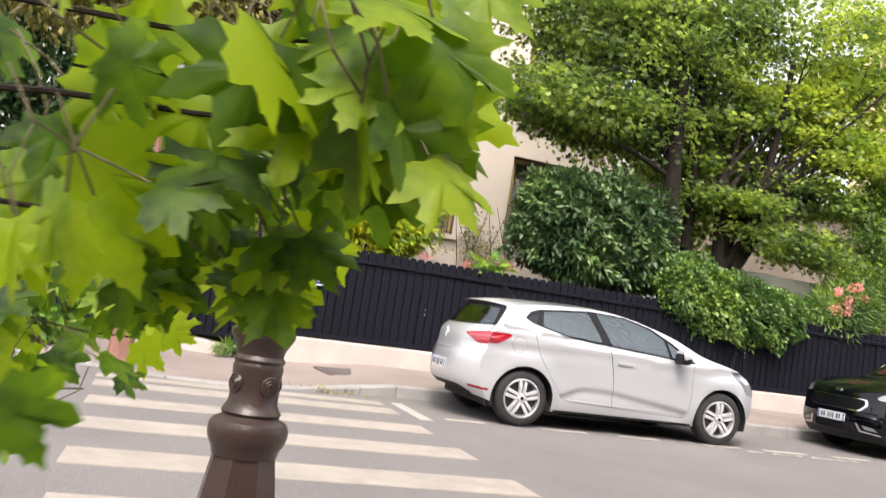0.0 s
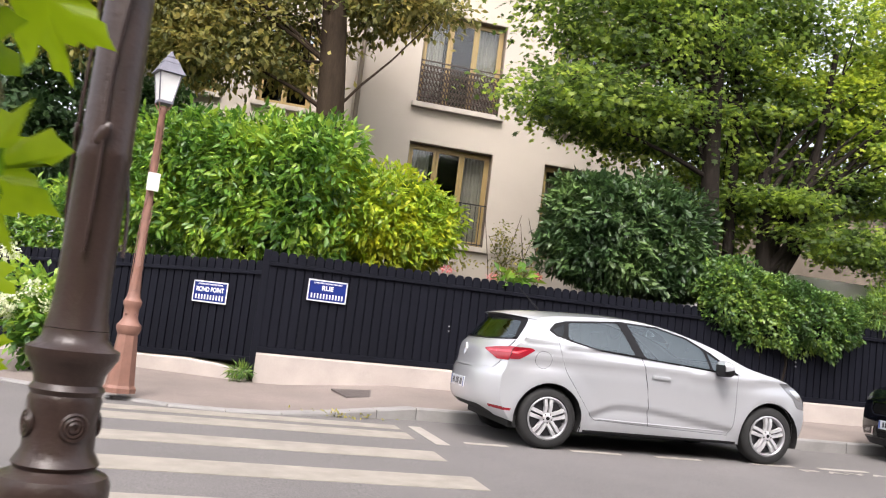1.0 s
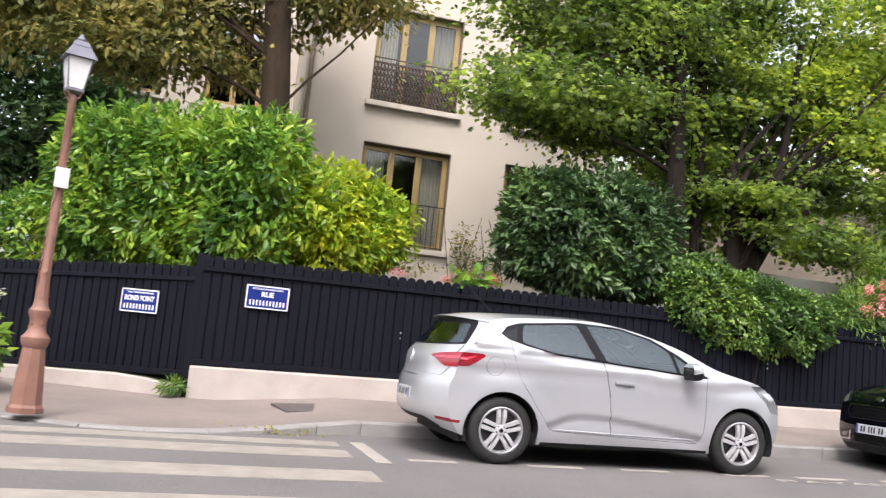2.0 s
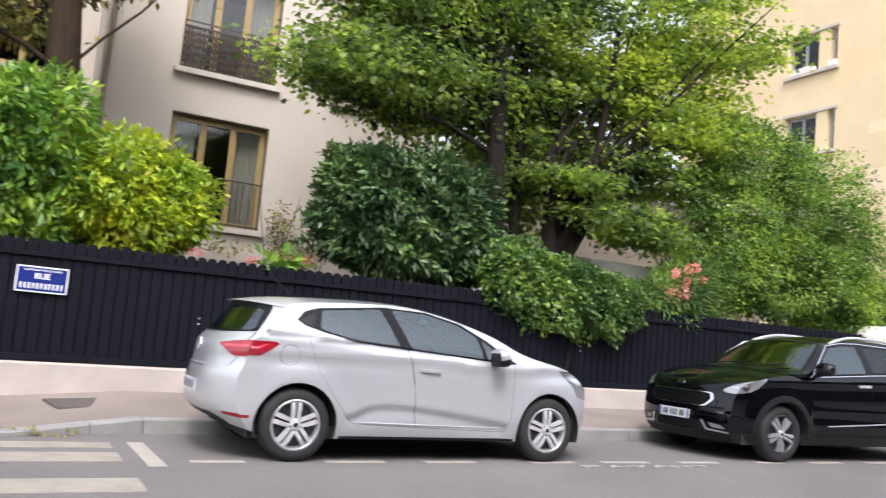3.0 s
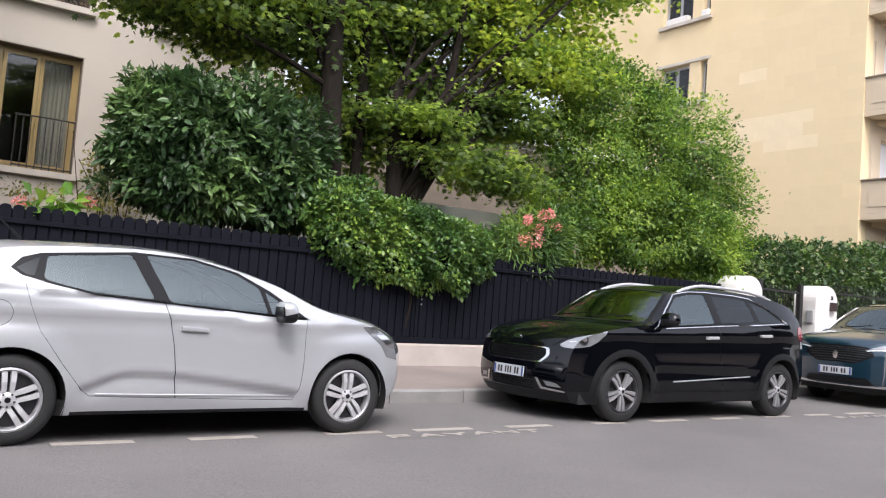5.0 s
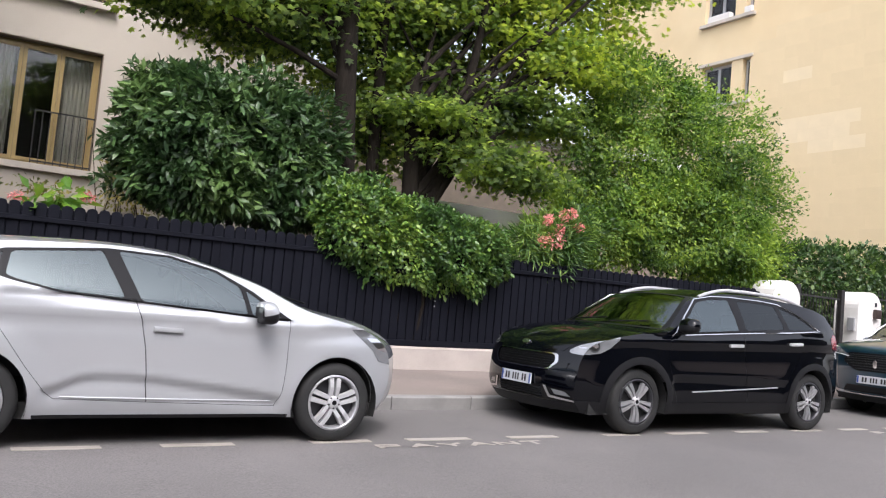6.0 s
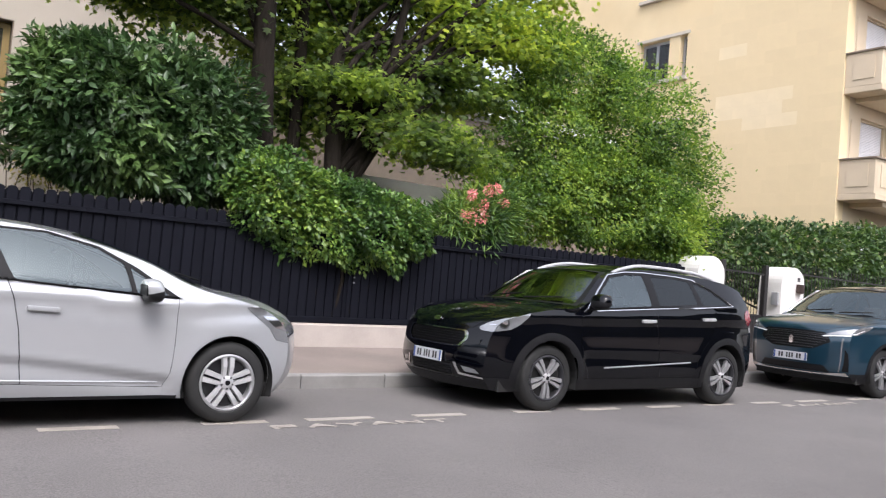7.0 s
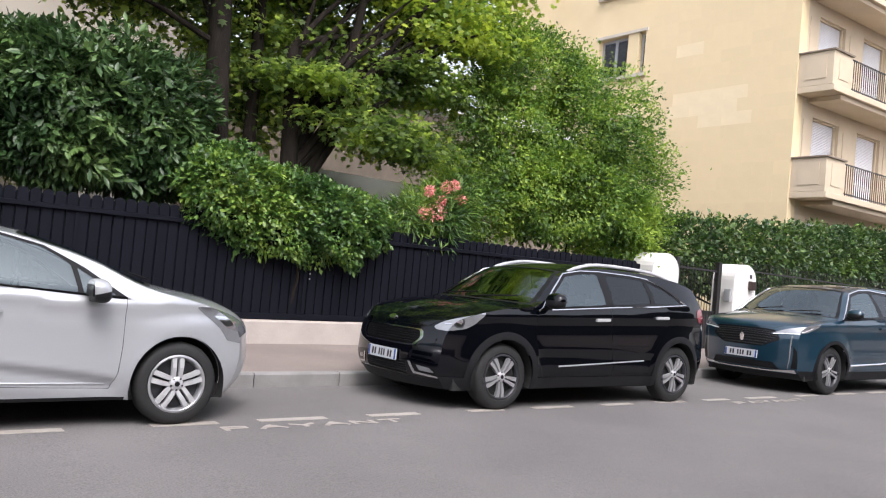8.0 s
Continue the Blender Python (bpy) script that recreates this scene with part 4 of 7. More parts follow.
def wheel(parent, x, y, side, R, rim_r, style):
    """A wheel with tyre, rim, spokes and hub, its outer face towards side * y."""
    root = new("wheel")
    root.parent = parent
    root.matrix_basis = pose(x, y, R, 90 if side < 0 else -90, 0, 0)  # local +z points outwards
    w = 0.2
    spin([(rim_r, -0.02), (rim_r + 0.015, 0.0), (R - 0.045, 0.004), (R - 0.02, -0.01), (R - 0.004, -0.03), (R, -0.05), (R, -w + 0.05), (R - 0.015, -w + 0.015), (R - 0.05, -w), (rim_r, -w)], 48, None, RUBBER, root, "tyre")
    spin([(rim_r + 0.006, -0.004), (rim_r - 0.008, 0.001), (rim_r - 0.016, -0.006), (rim_r - 0.024, -0.03), (rim_r - 0.03, -0.09), (0.05, -0.1), (0.0, -0.1)], 40, None, ALLOY_MID if style == "hubcap" else ALLOY_DARK, root, "rim")
    dark = spin([(rim_r - 0.03, -0.055), (0.0, -0.055)], 32, None, UNDER if style != "hubcap" else ALLOY_DARK, root, "brake_disc")
    for i in range(5):
        for twin in ((-1, 1) if style != "petal" else (-1, 1)):
            a = 2 * math.pi * i / 5 + math.pi / 2
            bm = bmesh.new()
            r0, r1 = 0.045, rim_r - 0.012
            if style == "hubcap":
                w0, w1, c0, c1, lift = 0.018, 0.022, 0.024, 0.031, 0.008
            elif style == "petal":
                w0, w1, c0, c1, lift = 0.013, 0.026, 0.015, 0.034, 0.004
            else:
                w0, w1, c0, c1, lift = 0.012, 0.016, 0.016, 0.03, 0.0
            pts = []
            for r, ww, cc, h in ((r0, w0, c0, -0.012), ((r0 + r1) / 2, (w0 + w1) / 2, (c0 + c1) / 2, -0.004 + lift), (r1, w1, c1, -0.01)):
                pts.append([(r, twin * cc - ww, h - 0.03), (r, twin * cc - ww * 0.8, h), (r, twin * cc + ww * 0.8, h), (r, twin * cc + ww, h - 0.03)])
            rings = [[bm.verts.new(p) for p in row] for row in pts]
            for p, q in zip(rings, rings[1:]):
                for k in range(3):
                    bm.faces.new((p[k], p[k + 1], q[k + 1], q[k]))
            bm.faces.new(rings[0])
            bm.faces.new(rings[-1])
            bmesh.ops.rotate(bm, verts=bm.verts, cent=(0, 0, 0), matrix=Matrix.Rotation(a, 3, "Z"))
            part("spoke", bm, ALLOY if style == "hubcap" else ALLOY_MID, root)
    spin([(0.054, -0.03), (0.052, -0.01), (0.044, -0.004), (0.03, -0.001), (0.028, 0.003), (0.0, 0.004)], 24, None, ALLOY, root, "hub")
    for i in range(5):
        a = 2 * math.pi * (i + 0.5) / 5 + math.pi / 2
        part("wheel_bolt", lathe(bmesh.new(), [(0.008, -0.01), (0.008, 0.0), (0.005, 0.002)], 6, pose(0.045 * math.cos(a), 0.045 * math.sin(a), 0)), ALLOY_DARK, root)
    spin([(0.02, 0.005), (0.018, 0.007), (0.0, 0.0075)], 16, None, TRIM, root, "cap")
    return root


def seat(parent, x, y, z, w=0.5):
    root = new("seat")
    root.parent = parent
    root.matrix_basis = pose(x, y, z)
    boxed("cushion", -0.05, 0.45, -w / 2, w / 2, 0.0, 0.16, SEAT, root, bevel=0.05)
    boxed("backrest", -0.1, 0.06, -w / 2, w / 2, 0.1, 0.68, SEAT, root, bevel=0.05, m=pose(0, 0, 0, 0, -14, 0))
    n = max(1, round(w / 0.5))
    for i in range(n):
        yy = (i - (n - 1) / 2) * 0.5
        boxed("headrest", -0.07, 0.03, yy - 0.13, yy + 0.13, 0.7, 0.87, SEAT, root, bevel=0.04, m=pose(-0.02, 0, 0, 0, -14, 0))
    return root


def number_plate(parent, m, w=0.52, h=0.11):
    """A white plate with blue ends; the characters are plain bars."""
    root = new("number_plate")
    root.parent = parent
    root.matrix_basis = m
    boxed("plate", -w / 2, w / 2, -0.006, 0.006, -h / 2, h / 2, PLATE_WHITE, root, bevel=0.004)
    for sx in (-1, 1):
        boxed("end_band", sx * (w / 2 - 0.018) - 0.013, sx * (w / 2 - 0.018) + 0.013, -0.008, -0.0065, -h / 2 + 0.004, h / 2 - 0.004, PLATE_BLUE, root)
    for x0, x1 in ((-0.18, -0.152), (-0.135, -0.107), (-0.058, -0.034), (-0.016, 0.008), (0.026, 0.05), (0.1, 0.128), (0.145, 0.173)):
        boxed("bar", x0, x1, -0.008, -0.0065, -0.034, 0.034, PLATE_INK, root)
    return root


def car(name, label, m, sp):
    root = thing(name, label, "car", m, group="cars parked along the kerb")
    E = [k[:2] for k in sp["knots"]]
    C = [k[2:] for k in sp["knots"]]
    N = len(E) - 1
    W, wb, R = sp["W"], sp["wheelbase"], sp["R"]
    belt = sp["belt"]
    axles = (0.0, wb)
    nose, tail = max(e[0] for e in E), min(e[0] for e in E)

    def Y(x, z):
        w = W
        t = max(0, (x - sp["nose_from"]) / (nose - sp["nose_from"]))
        w -= sp["nose_in"] * W * t ** 2.3
        t = max(0, (sp["tail_from"] - x) / (sp["tail_from"] - tail))
        w -= sp["tail_in"] * W * t ** 2.3
        zb = belt(x)
        if z > zb:
            d = z - zb
            w -= sp["tumble"] * d + 0.35 * d * d
            w -= 0.012 * min(1, d / 0.02)
        else:
            d = zb - z
            w -= 0.02 * math.exp(-(d / 0.05) ** 2)
        if z < 0.5:
            w -= 0.06 * ((0.5 - z) / 0.28) ** 2
        for ax in axles:
            r = math.hypot(x - ax, z - R)
            w += 0.022 * max(0, 1 - abs(r - R - 0.07) / 0.16)
        if 0.45 < x < wb - 0.45:
            zc = sp["crease"](x)
            w -= sp.get("crease_depth", 0.02) * (math.exp(-((zc - z) / 0.09) ** 2) if z < zc else math.exp(-((z - zc) / 0.018) ** 2))
            w += 0.006 * math.exp(-((z - zc - 0.02) / 0.03) ** 2)
        zs = sp["shoulder"](x)
        w += 0.01 * math.exp(-((z - zs) / 0.03) ** 2) - 0.008 * math.exp(-((z - zs + 0.08) / 0.05) ** 2)
        return w

    # side skin
    steps = N * 5
    edge = [tuple(catmull(E, N * i / steps)) for i in range(steps + 1)]
    sill = sp["sill"]
    outline = edge + [(tail + 0.3, sill), (nose - 0.3, sill)]
    arches = [disc(ax, R, sp["arch"], 40) for ax in axles]
    polys = [outline] + arches
    regions = []
    for ax_poly in arches:
        regions.append(("void", (lambda c, q=ax_poly: inside(c, q)), None, 0, ""))
    for nm, poly, material, sunk, lab in sp["side"]:
        polys.append(poly)
        regions.append((nm, (lambda c, q=poly: inside(c, q)), material, sunk, lab))
    regions.append(("body_side", lambda c: True, sp["paint"], 0, sp["paint_label"]))
    xs, zs = [p[0] for p in outline], [p[1] for p in outline]
    v, f = cut_sheet(min(xs), max(xs), min(zs), max(zs), 84, 40, polys)
    skin_parts(v, f, regions, lambda p, sunk: (p[0], Y(*p) - sunk, p[1]), root, True, lambda c: inside(c, outline))

    # top skin, from the front bumper over the roof to the rear bumper
    def top(p, sunk):
        u, s = p
        e, c = catmull(E, s), catmull(C, s)
        k = abs(u) ** (2.3 + (sp.get("square", 2.3) - 2.3) * min(max((s - 9) / 3, 0), 1))
        x, z = c[0] + (e[0] - c[0]) * k, c[1] + (e[1] - c[1]) * k
        y = u * Y(*e)
        if sunk:
            e2, c2 = catmull(C, min(s + 0.05, N)), catmull(C, max(s - 0.05, 0))
            t = Vector((e2[0] - c2[0], e2[1] - c2[1])).normalized()
            x, z = x - t.y * sunk, z + t.x * sunk
        return (x, y, z)

    polys, regions = [], []
    for nm, poly, material, sunk, lab in sp["top"]:
        polys.append(poly)
        regions.append((nm, (lambda c, q=poly: inside(c, q)), material, sunk, lab))
    regions.append(("body_top", lambda c: True, sp["paint"], 0, sp["paint_label"]))
    v, f = cut_sheet(-1, 1, 0, N, 24, N * 4, polys)
    skin_parts(v, f, regions, top, root)

    # underbody, wheel wells and cabin floor
    boxed("underbody", tail + 0.12, nose - 0.15, -W + 0.12, W - 0.12, 0.19, 0.3, UNDER, root)
    boxed("engine_bay", wb - 0.2, nose - 0.25, -0.5, 0.5, 0.3, 0.66, UNDER, root)
    boxed("boot_floor", tail + 0.2, 0.3, -W + 0.25, W - 0.25, 0.3, 0.62, UNDER, root)
    for ax in axles:
        for side in (-1, 1):
            bm = bmesh.new()
            n = 24
            rr = sp["arch"] + 0.004
            ring = [[bm.verts.new((ax + rr * math.cos(math.pi * (i / n * 1.2 - 0.1)), side * y, R + rr * math.sin(math.pi * (i / n * 1.2 - 0.1)))) for i in range(n + 1)] for y in (W - 0.012, W - 0.3)]
            for i in range(n):
                bm.faces.new((ring[0][i], ring[0][i + 1], ring[1][i + 1], ring[1][i]))
            bm.faces.new(ring[1])
            part("wheel_well", bm, UNDER, root)
            wheel(root, ax, side * (sp["track"]), side, R, sp["rim"], sp["style"])
    # cabin
    boxed("dashboard", wb - 0.85, wb - 0.25, -W + 0.16, W - 0.16, 0.62, sp["dash"], PLASTIC, root, bevel=0.06)
    for y in (-0.37, 0.37):
        seat(root, wb - 1.65, y, 0.42)
    seat(root, 0.15, 0, 0.46, 1.25)
    sw = bmesh.new()
    tube(sw, [(wb - 0.98 + 0.05 * math.sin(a), 0.37 + 0.17 * math.cos(a), sp["dash"] - 0.08 + 0.17 * math.sin(a)) for a in [2 * math.pi * i / 20 for i in range(21)]], 0.013, 8)
    part("steering_wheel", sw, PLASTIC, root, smooth=True)
    # door mirrors, handles
    mx, mz = sp["mirror"]
    for side in sp.get("mirror_sides", (-1, 1)):
        mir = new("door_mirror")
        mir.parent = root
        yy = side * (Y(mx - 0.05, mz) + 0.14)
        bm = bmesh.new()
        bmesh.ops.create_uvsphere(bm, u_segments=20, v_segments=12, radius=1)
        for q in bm.verts:
            q.co.x = max(q.co.x, -0.55)
            q.co = Vector([math.copysign(abs(c) ** 0.75, c) for c in q.co])
            q.co = Vector((q.co.x * 0.08 - 0.012 * q.co.z, q.co.y * 0.115, q.co.z * sp.get("mirror_high", 0.068)))
        low = bm.copy()
        cut = bmesh.ops.bisect_plane(bm, geom=bm.verts[:] + bm.edges[:] + bm.faces[:], plane_co=(0, 0, -0.012), plane_no=(0.25, 0, -1), clear_outer=True)
        bmesh.ops.bisect_plane(low, geom=low.verts[:] + low.edges[:] + low.faces[:], plane_co=(0, 0, -0.012), plane_no=(0.25, 0, -1), clear_inner=True)
        base = part("mirror_base", low, PLASTIC, mir, "black lower shell", smooth=True)
        base.matrix_basis = pose(mx, yy, mz)
        ob = part("mirror_shell", bm, sp["mirror_mat"], mir, smooth=True)
        ob.matrix_basis = pose(mx, yy, mz)
        boxed("mirror_glass", -0.062, -0.05, -0.085, 0.085, -0.038, 0.042, TRIM, mir).matrix_basis = pose(mx, yy, mz)
        boxed("mirror_arm", mx - 0.03, mx + 0.04, min(yy, side * (W - 0.12)), max(yy, side * (W - 0.12)), mz - 0.085, mz - 0.045, PLASTIC, mir, bevel=0.012)
    for side in (-1, 1):
        for hx, hz in sp["handles"]:
            y0 = Y(hx, hz)
            ob = boxed("door_handle", -0.105, 0.105, -0.016, 0.02, -0.017, 0.017, sp["handle_mat"], root, bevel=0.012)
            ob.matrix_basis = pose(hx, side * (y0 + 0.012), hz, 0, 2, 0)
    # screen wipers
    for y in (-0.45, 0.15):
        e = top((y / W, sp["cowl"] - 0.02), 0)
        g = top(((y + 0.45) / W, sp["cowl"] + 0.25), 0)
        part("wiper", tube(bmesh.new(), [Vector(e) + Vector((0.02, 0, 0.025)), Vector(g) + Vector((0.02, 0, 0.02))], 0.008, 6), TRIM, root)
    return root, Y, top


def band(s0, s1, u):
    return [(-u, s0), (u, s0), (u, s1), (-u, s1)]


def ringed(name, poly, material, seam=0.0035):
    """A panel and the dark gap round it."""
    return [(name, inset(poly, seam), material, 0, ""), (name + "_gap", poly, SEAM, 0.006, "")]


def mirror_u(poly):
    return [(-u, s) for u, s in poly]


# silver five-door hatchback
CW = 2.583
c_doorF = [(1.13, 0.315), (2.09, 0.285), (2.13, 0.4), (2.15, 0.6), (2.155, 0.8), (2.16, 0.945), (1.84, 0.965), (1.0, 1.025), (1.05, 0.89), (1.09, 0.69)]
c_doorR = [(0.035, 1.15), (0.09, 0.96), (0.16, 0.79), (0.32, 0.56), (0.46, 0.38), (0.52, 0.335), (1.13, 0.315), (1.09, 0.69), (1.05, 0.89), (1.0, 1.025), (0.5, 1.06), (0.2, 1.12)]
c_dlo = [(-0.05, 1.215), (0.02, 1.29), (0.15, 1.33), (0.8, 1.388), (1.25, 1.373), (1.6, 1.29), (1.87, 1.15), (2.03, 1.04), (2.165, 0.95), (2.14, 0.938), (1.84, 0.955), (1.04, 1.018), (0.5, 1.055), (0.22, 1.115), (0.02, 1.165)]


def silver_crease(x):
    """The lower door crease: a short steep rise, then a long fall to the front."""
    if x < 0.8:
        return 0.39 + 0.095 * math.sin(min(max((x - 0.5) / 0.3, 0), 1) * math.pi / 2)
    return 0.485 - 0.15 * max(0, (x - 0.95) / 1.15) ** 1.25


def both(name, poly, material, sunk, label=""):
    """The same panel on either side of the middle line."""
    return [(name, poly, material, sunk, label), (name, [(-u, w) for u, w in poly], material, sunk, label)]


silver_spec = {
    "W": 0.86, "wheelbase": CW, "R": 0.315, "rim": 0.215, "arch": 0.362, "sill": 0.2, "track": 0.838, "style": "hubcap", "square": 3.0,
    "belt": lambda x: 1.09 - 0.067 * x, "nose_from": 2.2, "nose_in": 0.22, "tail_from": 0.2, "tail_in": 0.09, "tumble": 0.5,
    "crease_depth": 0.034, "crease": silver_crease, "shoulder": lambda x: 0.86 + 0.02 * x if x > 1.6 else 0.93,
    "knots": [(2.98, 0.2, 3.26, 0.2), (3.1, 0.34, 3.38, 0.35), (3.14, 0.55, 3.4, 0.56), (3.07, 0.755, 3.34, 0.78), (2.8, 0.91, 3.02, 0.94), (2.3, 1.03, 2.5, 1.045), (1.91, 1.205, 2.05, 1.23), (1.42, 1.345, 1.52, 1.39), (0.95, 1.41, 0.95, 1.45), (0.3, 1.39, 0.3, 1.44), (-0.06, 1.35, -0.2, 1.41), (-0.16, 1.315, -0.46, 1.36), (-0.16, 1.285, -0.41, 1.325), (-0.33, 1.09, -0.62, 1.06), (-0.43, 0.985, -0.69, 0.965), (-0.48, 0.8, -0.715, 0.8), (-0.52, 0.69, -0.755, 0.7), (-0.51, 0.45, -0.765, 0.44), (-0.4, 0.26, -0.66, 0.33)],
    "paint": SILVER, "paint_label": "silver painted panel", "dash": 0.95, "mirror": (1.92, 1.0), "mirror_high": 0.085, "mirror_mat": SILVER, "handles": [(1.235, 0.835)], "handle_mat": SILVER, "cowl": 5.1,
    "side": [
        ("corner_glass", rounded([(-0.02, 1.22), (0.14, 1.305), (0.1, 1.165), (0.05, 1.172)], 0.01), CARGLASS_DARK, 0.004, "dark corner glass"),
        ("rear_side_glass", rounded([(0.19, 1.315), (0.775, 1.368), (0.925, 1.045), (0.51, 1.07), (0.26, 1.122), (0.16, 1.15)]), CARGLASS, 0.004, "green-tinted side glass"),
        ("front_side_glass", rounded([(0.885, 1.372), (1.24, 1.36), (1.58, 1.277), (1.77, 1.175), (1.82, 0.975), (1.04, 1.03)]), CARGLASS, 0.004, "green-tinted side glass"),
        ("quarter_glass", rounded([(1.815, 1.15), (2.0, 1.03), (2.08, 0.965), (1.855, 0.972)], 0.01), CARGLASS, 0.004, ""),
        ("window_trim", c_dlo, TRIM, 0.001, "black window surround"),
        *ringed("front_door", c_doorF, SILVER),
        *ringed("rear_door", c_doorR, SILVER),
        *ringed("fuel_flap", disc(-0.105, 0.905, 0.09, 24), SILVER, 0.003),
        ("lamp_glow_bar", [(-0.8, 0.945), (-0.38, 0.945), (-0.29, 0.985), (-0.31, 0.99), (-0.4, 0.965), (-0.8, 0.965)], REDLAMP_PALE, -0.007, "paler red light bar"),
        ("tail_lamp", rounded([(-0.8, 0.875), (-0.36, 0.885), (-0.27, 0.945), (-0.2, 0.995), (-0.24, 1.012), (-0.8, 1.01)], 0.02), REDLAMP, -0.004, "red tail lamp"),
        ("lamp_lens", rounded([(2.86, 0.835), (2.99, 0.74), (3.3, 0.65), (3.3, 0.82)], 0.02), CHROME, -0.004, "bright lens"),
        ("headlamp", rounded([(3.3, 0.92), (2.7, 0.9), (2.76, 0.855), (2.93, 0.735), (3.0, 0.64), (3.3, 0.58)], 0.02), CLEARLAMP, -0.003, "clear headlamp"),
        ("reflector", [(-0.8, 0.365), (-0.41, 0.36), (-0.4, 0.385), (-0.8, 0.395)], REDLAMP, -0.002, ""),
        ("sill_trim", [(0.4, 0.1), (2.2, 0.1), (2.2, 0.225), (0.4, 0.225)], PLASTIC, 0.0, ""),
    ],
    "top": [
        ("windscreen", rounded([(-0.86, 5.1), (0.86, 5.1), (0.84, 6.95), (-0.84, 6.95)], 0.06), CARGLASS, 0.004, "curved windscreen"),
        ("screen_trim", [(-0.93, 5.0), (0.93, 5.0), (0.9, 7.03), (-0.9, 7.03)], TRIM, 0.0, ""),
        ("rear_screen", rounded([(-0.8, 12.12), (0.8, 12.12), (0.88, 12.9), (-0.88, 12.9)], 0.06), CARGLASS, 0.004, "dark rear window"),
        ("rear_screen_trim", [(-0.86, 11.6), (0.86, 11.6), (0.93, 12.98), (-0.93, 12.98)], TRIM, 0.0, ""),
        ("grille", rounded([(-0.6, 1.95), (0.6, 1.95), (0.68, 2.6), (-0.68, 2.6)], 0.1), TRIM, 0.01, "black grille"),
        ("lower_grille", rounded([(-0.8, 0.5), (0.8, 0.5), (0.7, 1.4), (-0.7, 1.4)], 0.1), PLASTIC, 0.01, ""),
        *both("headlamp", [(0.72, 2.6), (1.05, 2.5), (1.05, 4.1), (0.93, 3.7), (0.74, 3.0)], CLEARLAMP, -0.002),
        *both("lamp_glow_bar", [(1.05, 14.06), (1.05, 14.2), (0.7, 14.18), (0.7, 14.08)], REDLAMP_PALE, -0.007),
        *both("tail_lamp", rounded([(1.05, 13.74), (0.8, 13.82), (0.62, 13.98), (0.61, 14.08), (0.72, 14.3), (0.86, 14.6), (1.05, 14.62)], 0.03), REDLAMP, -0.004),
        *both("reflector", [(0.82, 17.22), (1.05, 17.26), (1.05, 17.42), (0.82, 17.36)], REDLAMP, -0.002),
        ("plate_recess", rounded([(-0.42, 15.4), (0.42, 15.4), (0.42, 16.6), (-0.42, 16.6)], 0.08), SILVER, 0.012, ""),
        *ringed("tailgate", [(-0.93, 13.03), (0.93, 13.03), (0.94, 13.6), (0.93, 14.6), (0.84, 15.15), (-0.84, 15.15), (-0.93, 14.6), (-0.94, 13.6)], SILVER, 0.012),
        ("bumper_skirt", rounded([(-0.62, 17.35), (0.62, 17.35), (0.8, 17.8), (0.8, 18.3), (-0.8, 18.3), (-0.8, 17.8)], 0.08), PLASTIC, 0.0, "dark lower bumper"),
        *ringed("bonnet", [(-0.86, 2.75), (0.86, 2.75), (0.96, 4.9), (-0.96, 4.9)], SILVER, 0.012),
    ],
}
TILT_DEG = math.degrees(math.atan(SLOPE))


def parked(x, y, reverse):
    m = pose(x, y, road_z(x), 0, -TILT_DEG, 0)
    return m @ pose(0, 0, 0, 0, 0, 180) if reverse else m


silver_car, cY, cTop = car("silver_hatchback", "silver five-door hatchback parked with two wheels by the kerb", parked(0, 0.84, False), silver_spec)
number_plate(silver_car, pose(-0.762, 0, 0.575, 0, 0, -90) @ pose(0, 0, 0, -3), 0.5)
bm = bmesh.new()
tube(bm, [(0.1, 0, 1.44), (0.07, 0, 1.47), (-0.16, 0, 1.67)], 0.011, 6, 0.5)
part("aerial", bm, TRIM, silver_car)
bm = bmesh.new()
ring = [(-0.695, -0.035, 0.93), (-0.69, 0, 0.99), (-0.695, 0.035, 0.93), (-0.708, 0, 0.87), (-0.695, -0.035, 0.93)]
for p, q in zip(ring, ring[1:]):
    tube(bm, [Vector(p) + Vector((-0.008, 0, 0)), Vector(q) + Vector((-0.008, 0, 0))], 0.008, 6)
part("badge", bm, CHROME, silver_car, "chrome badge")

# black crossover
k_doorF = [(1.09, 0.33), (2.16, 0.315), (2.24, 0.5), (2.3, 0.7), (2.315, 0.98), (2.2, 1.03), (1.2, 1.072), (1.17, 0.8)]
k_doorR = [(0.52, 0.345), (1.09, 0.33), (1.17, 0.8), (1.2, 1.072), (0.25, 1.115), (0.17, 1.04), (0.19, 0.94), (0.28, 0.79), (0.42, 0.62), (0.48, 0.48)]
k_dlo = [(2.27, 1.0), (2.02, 1.215), (1.78, 1.395), (1.5, 1.44), (1.21, 1.45), (0.7, 1.437), (0.45, 1.415), (0.2, 1.32), (-0.1, 1.145), (0.4, 1.118), (1.2, 1.076), (2.1, 1.02)]
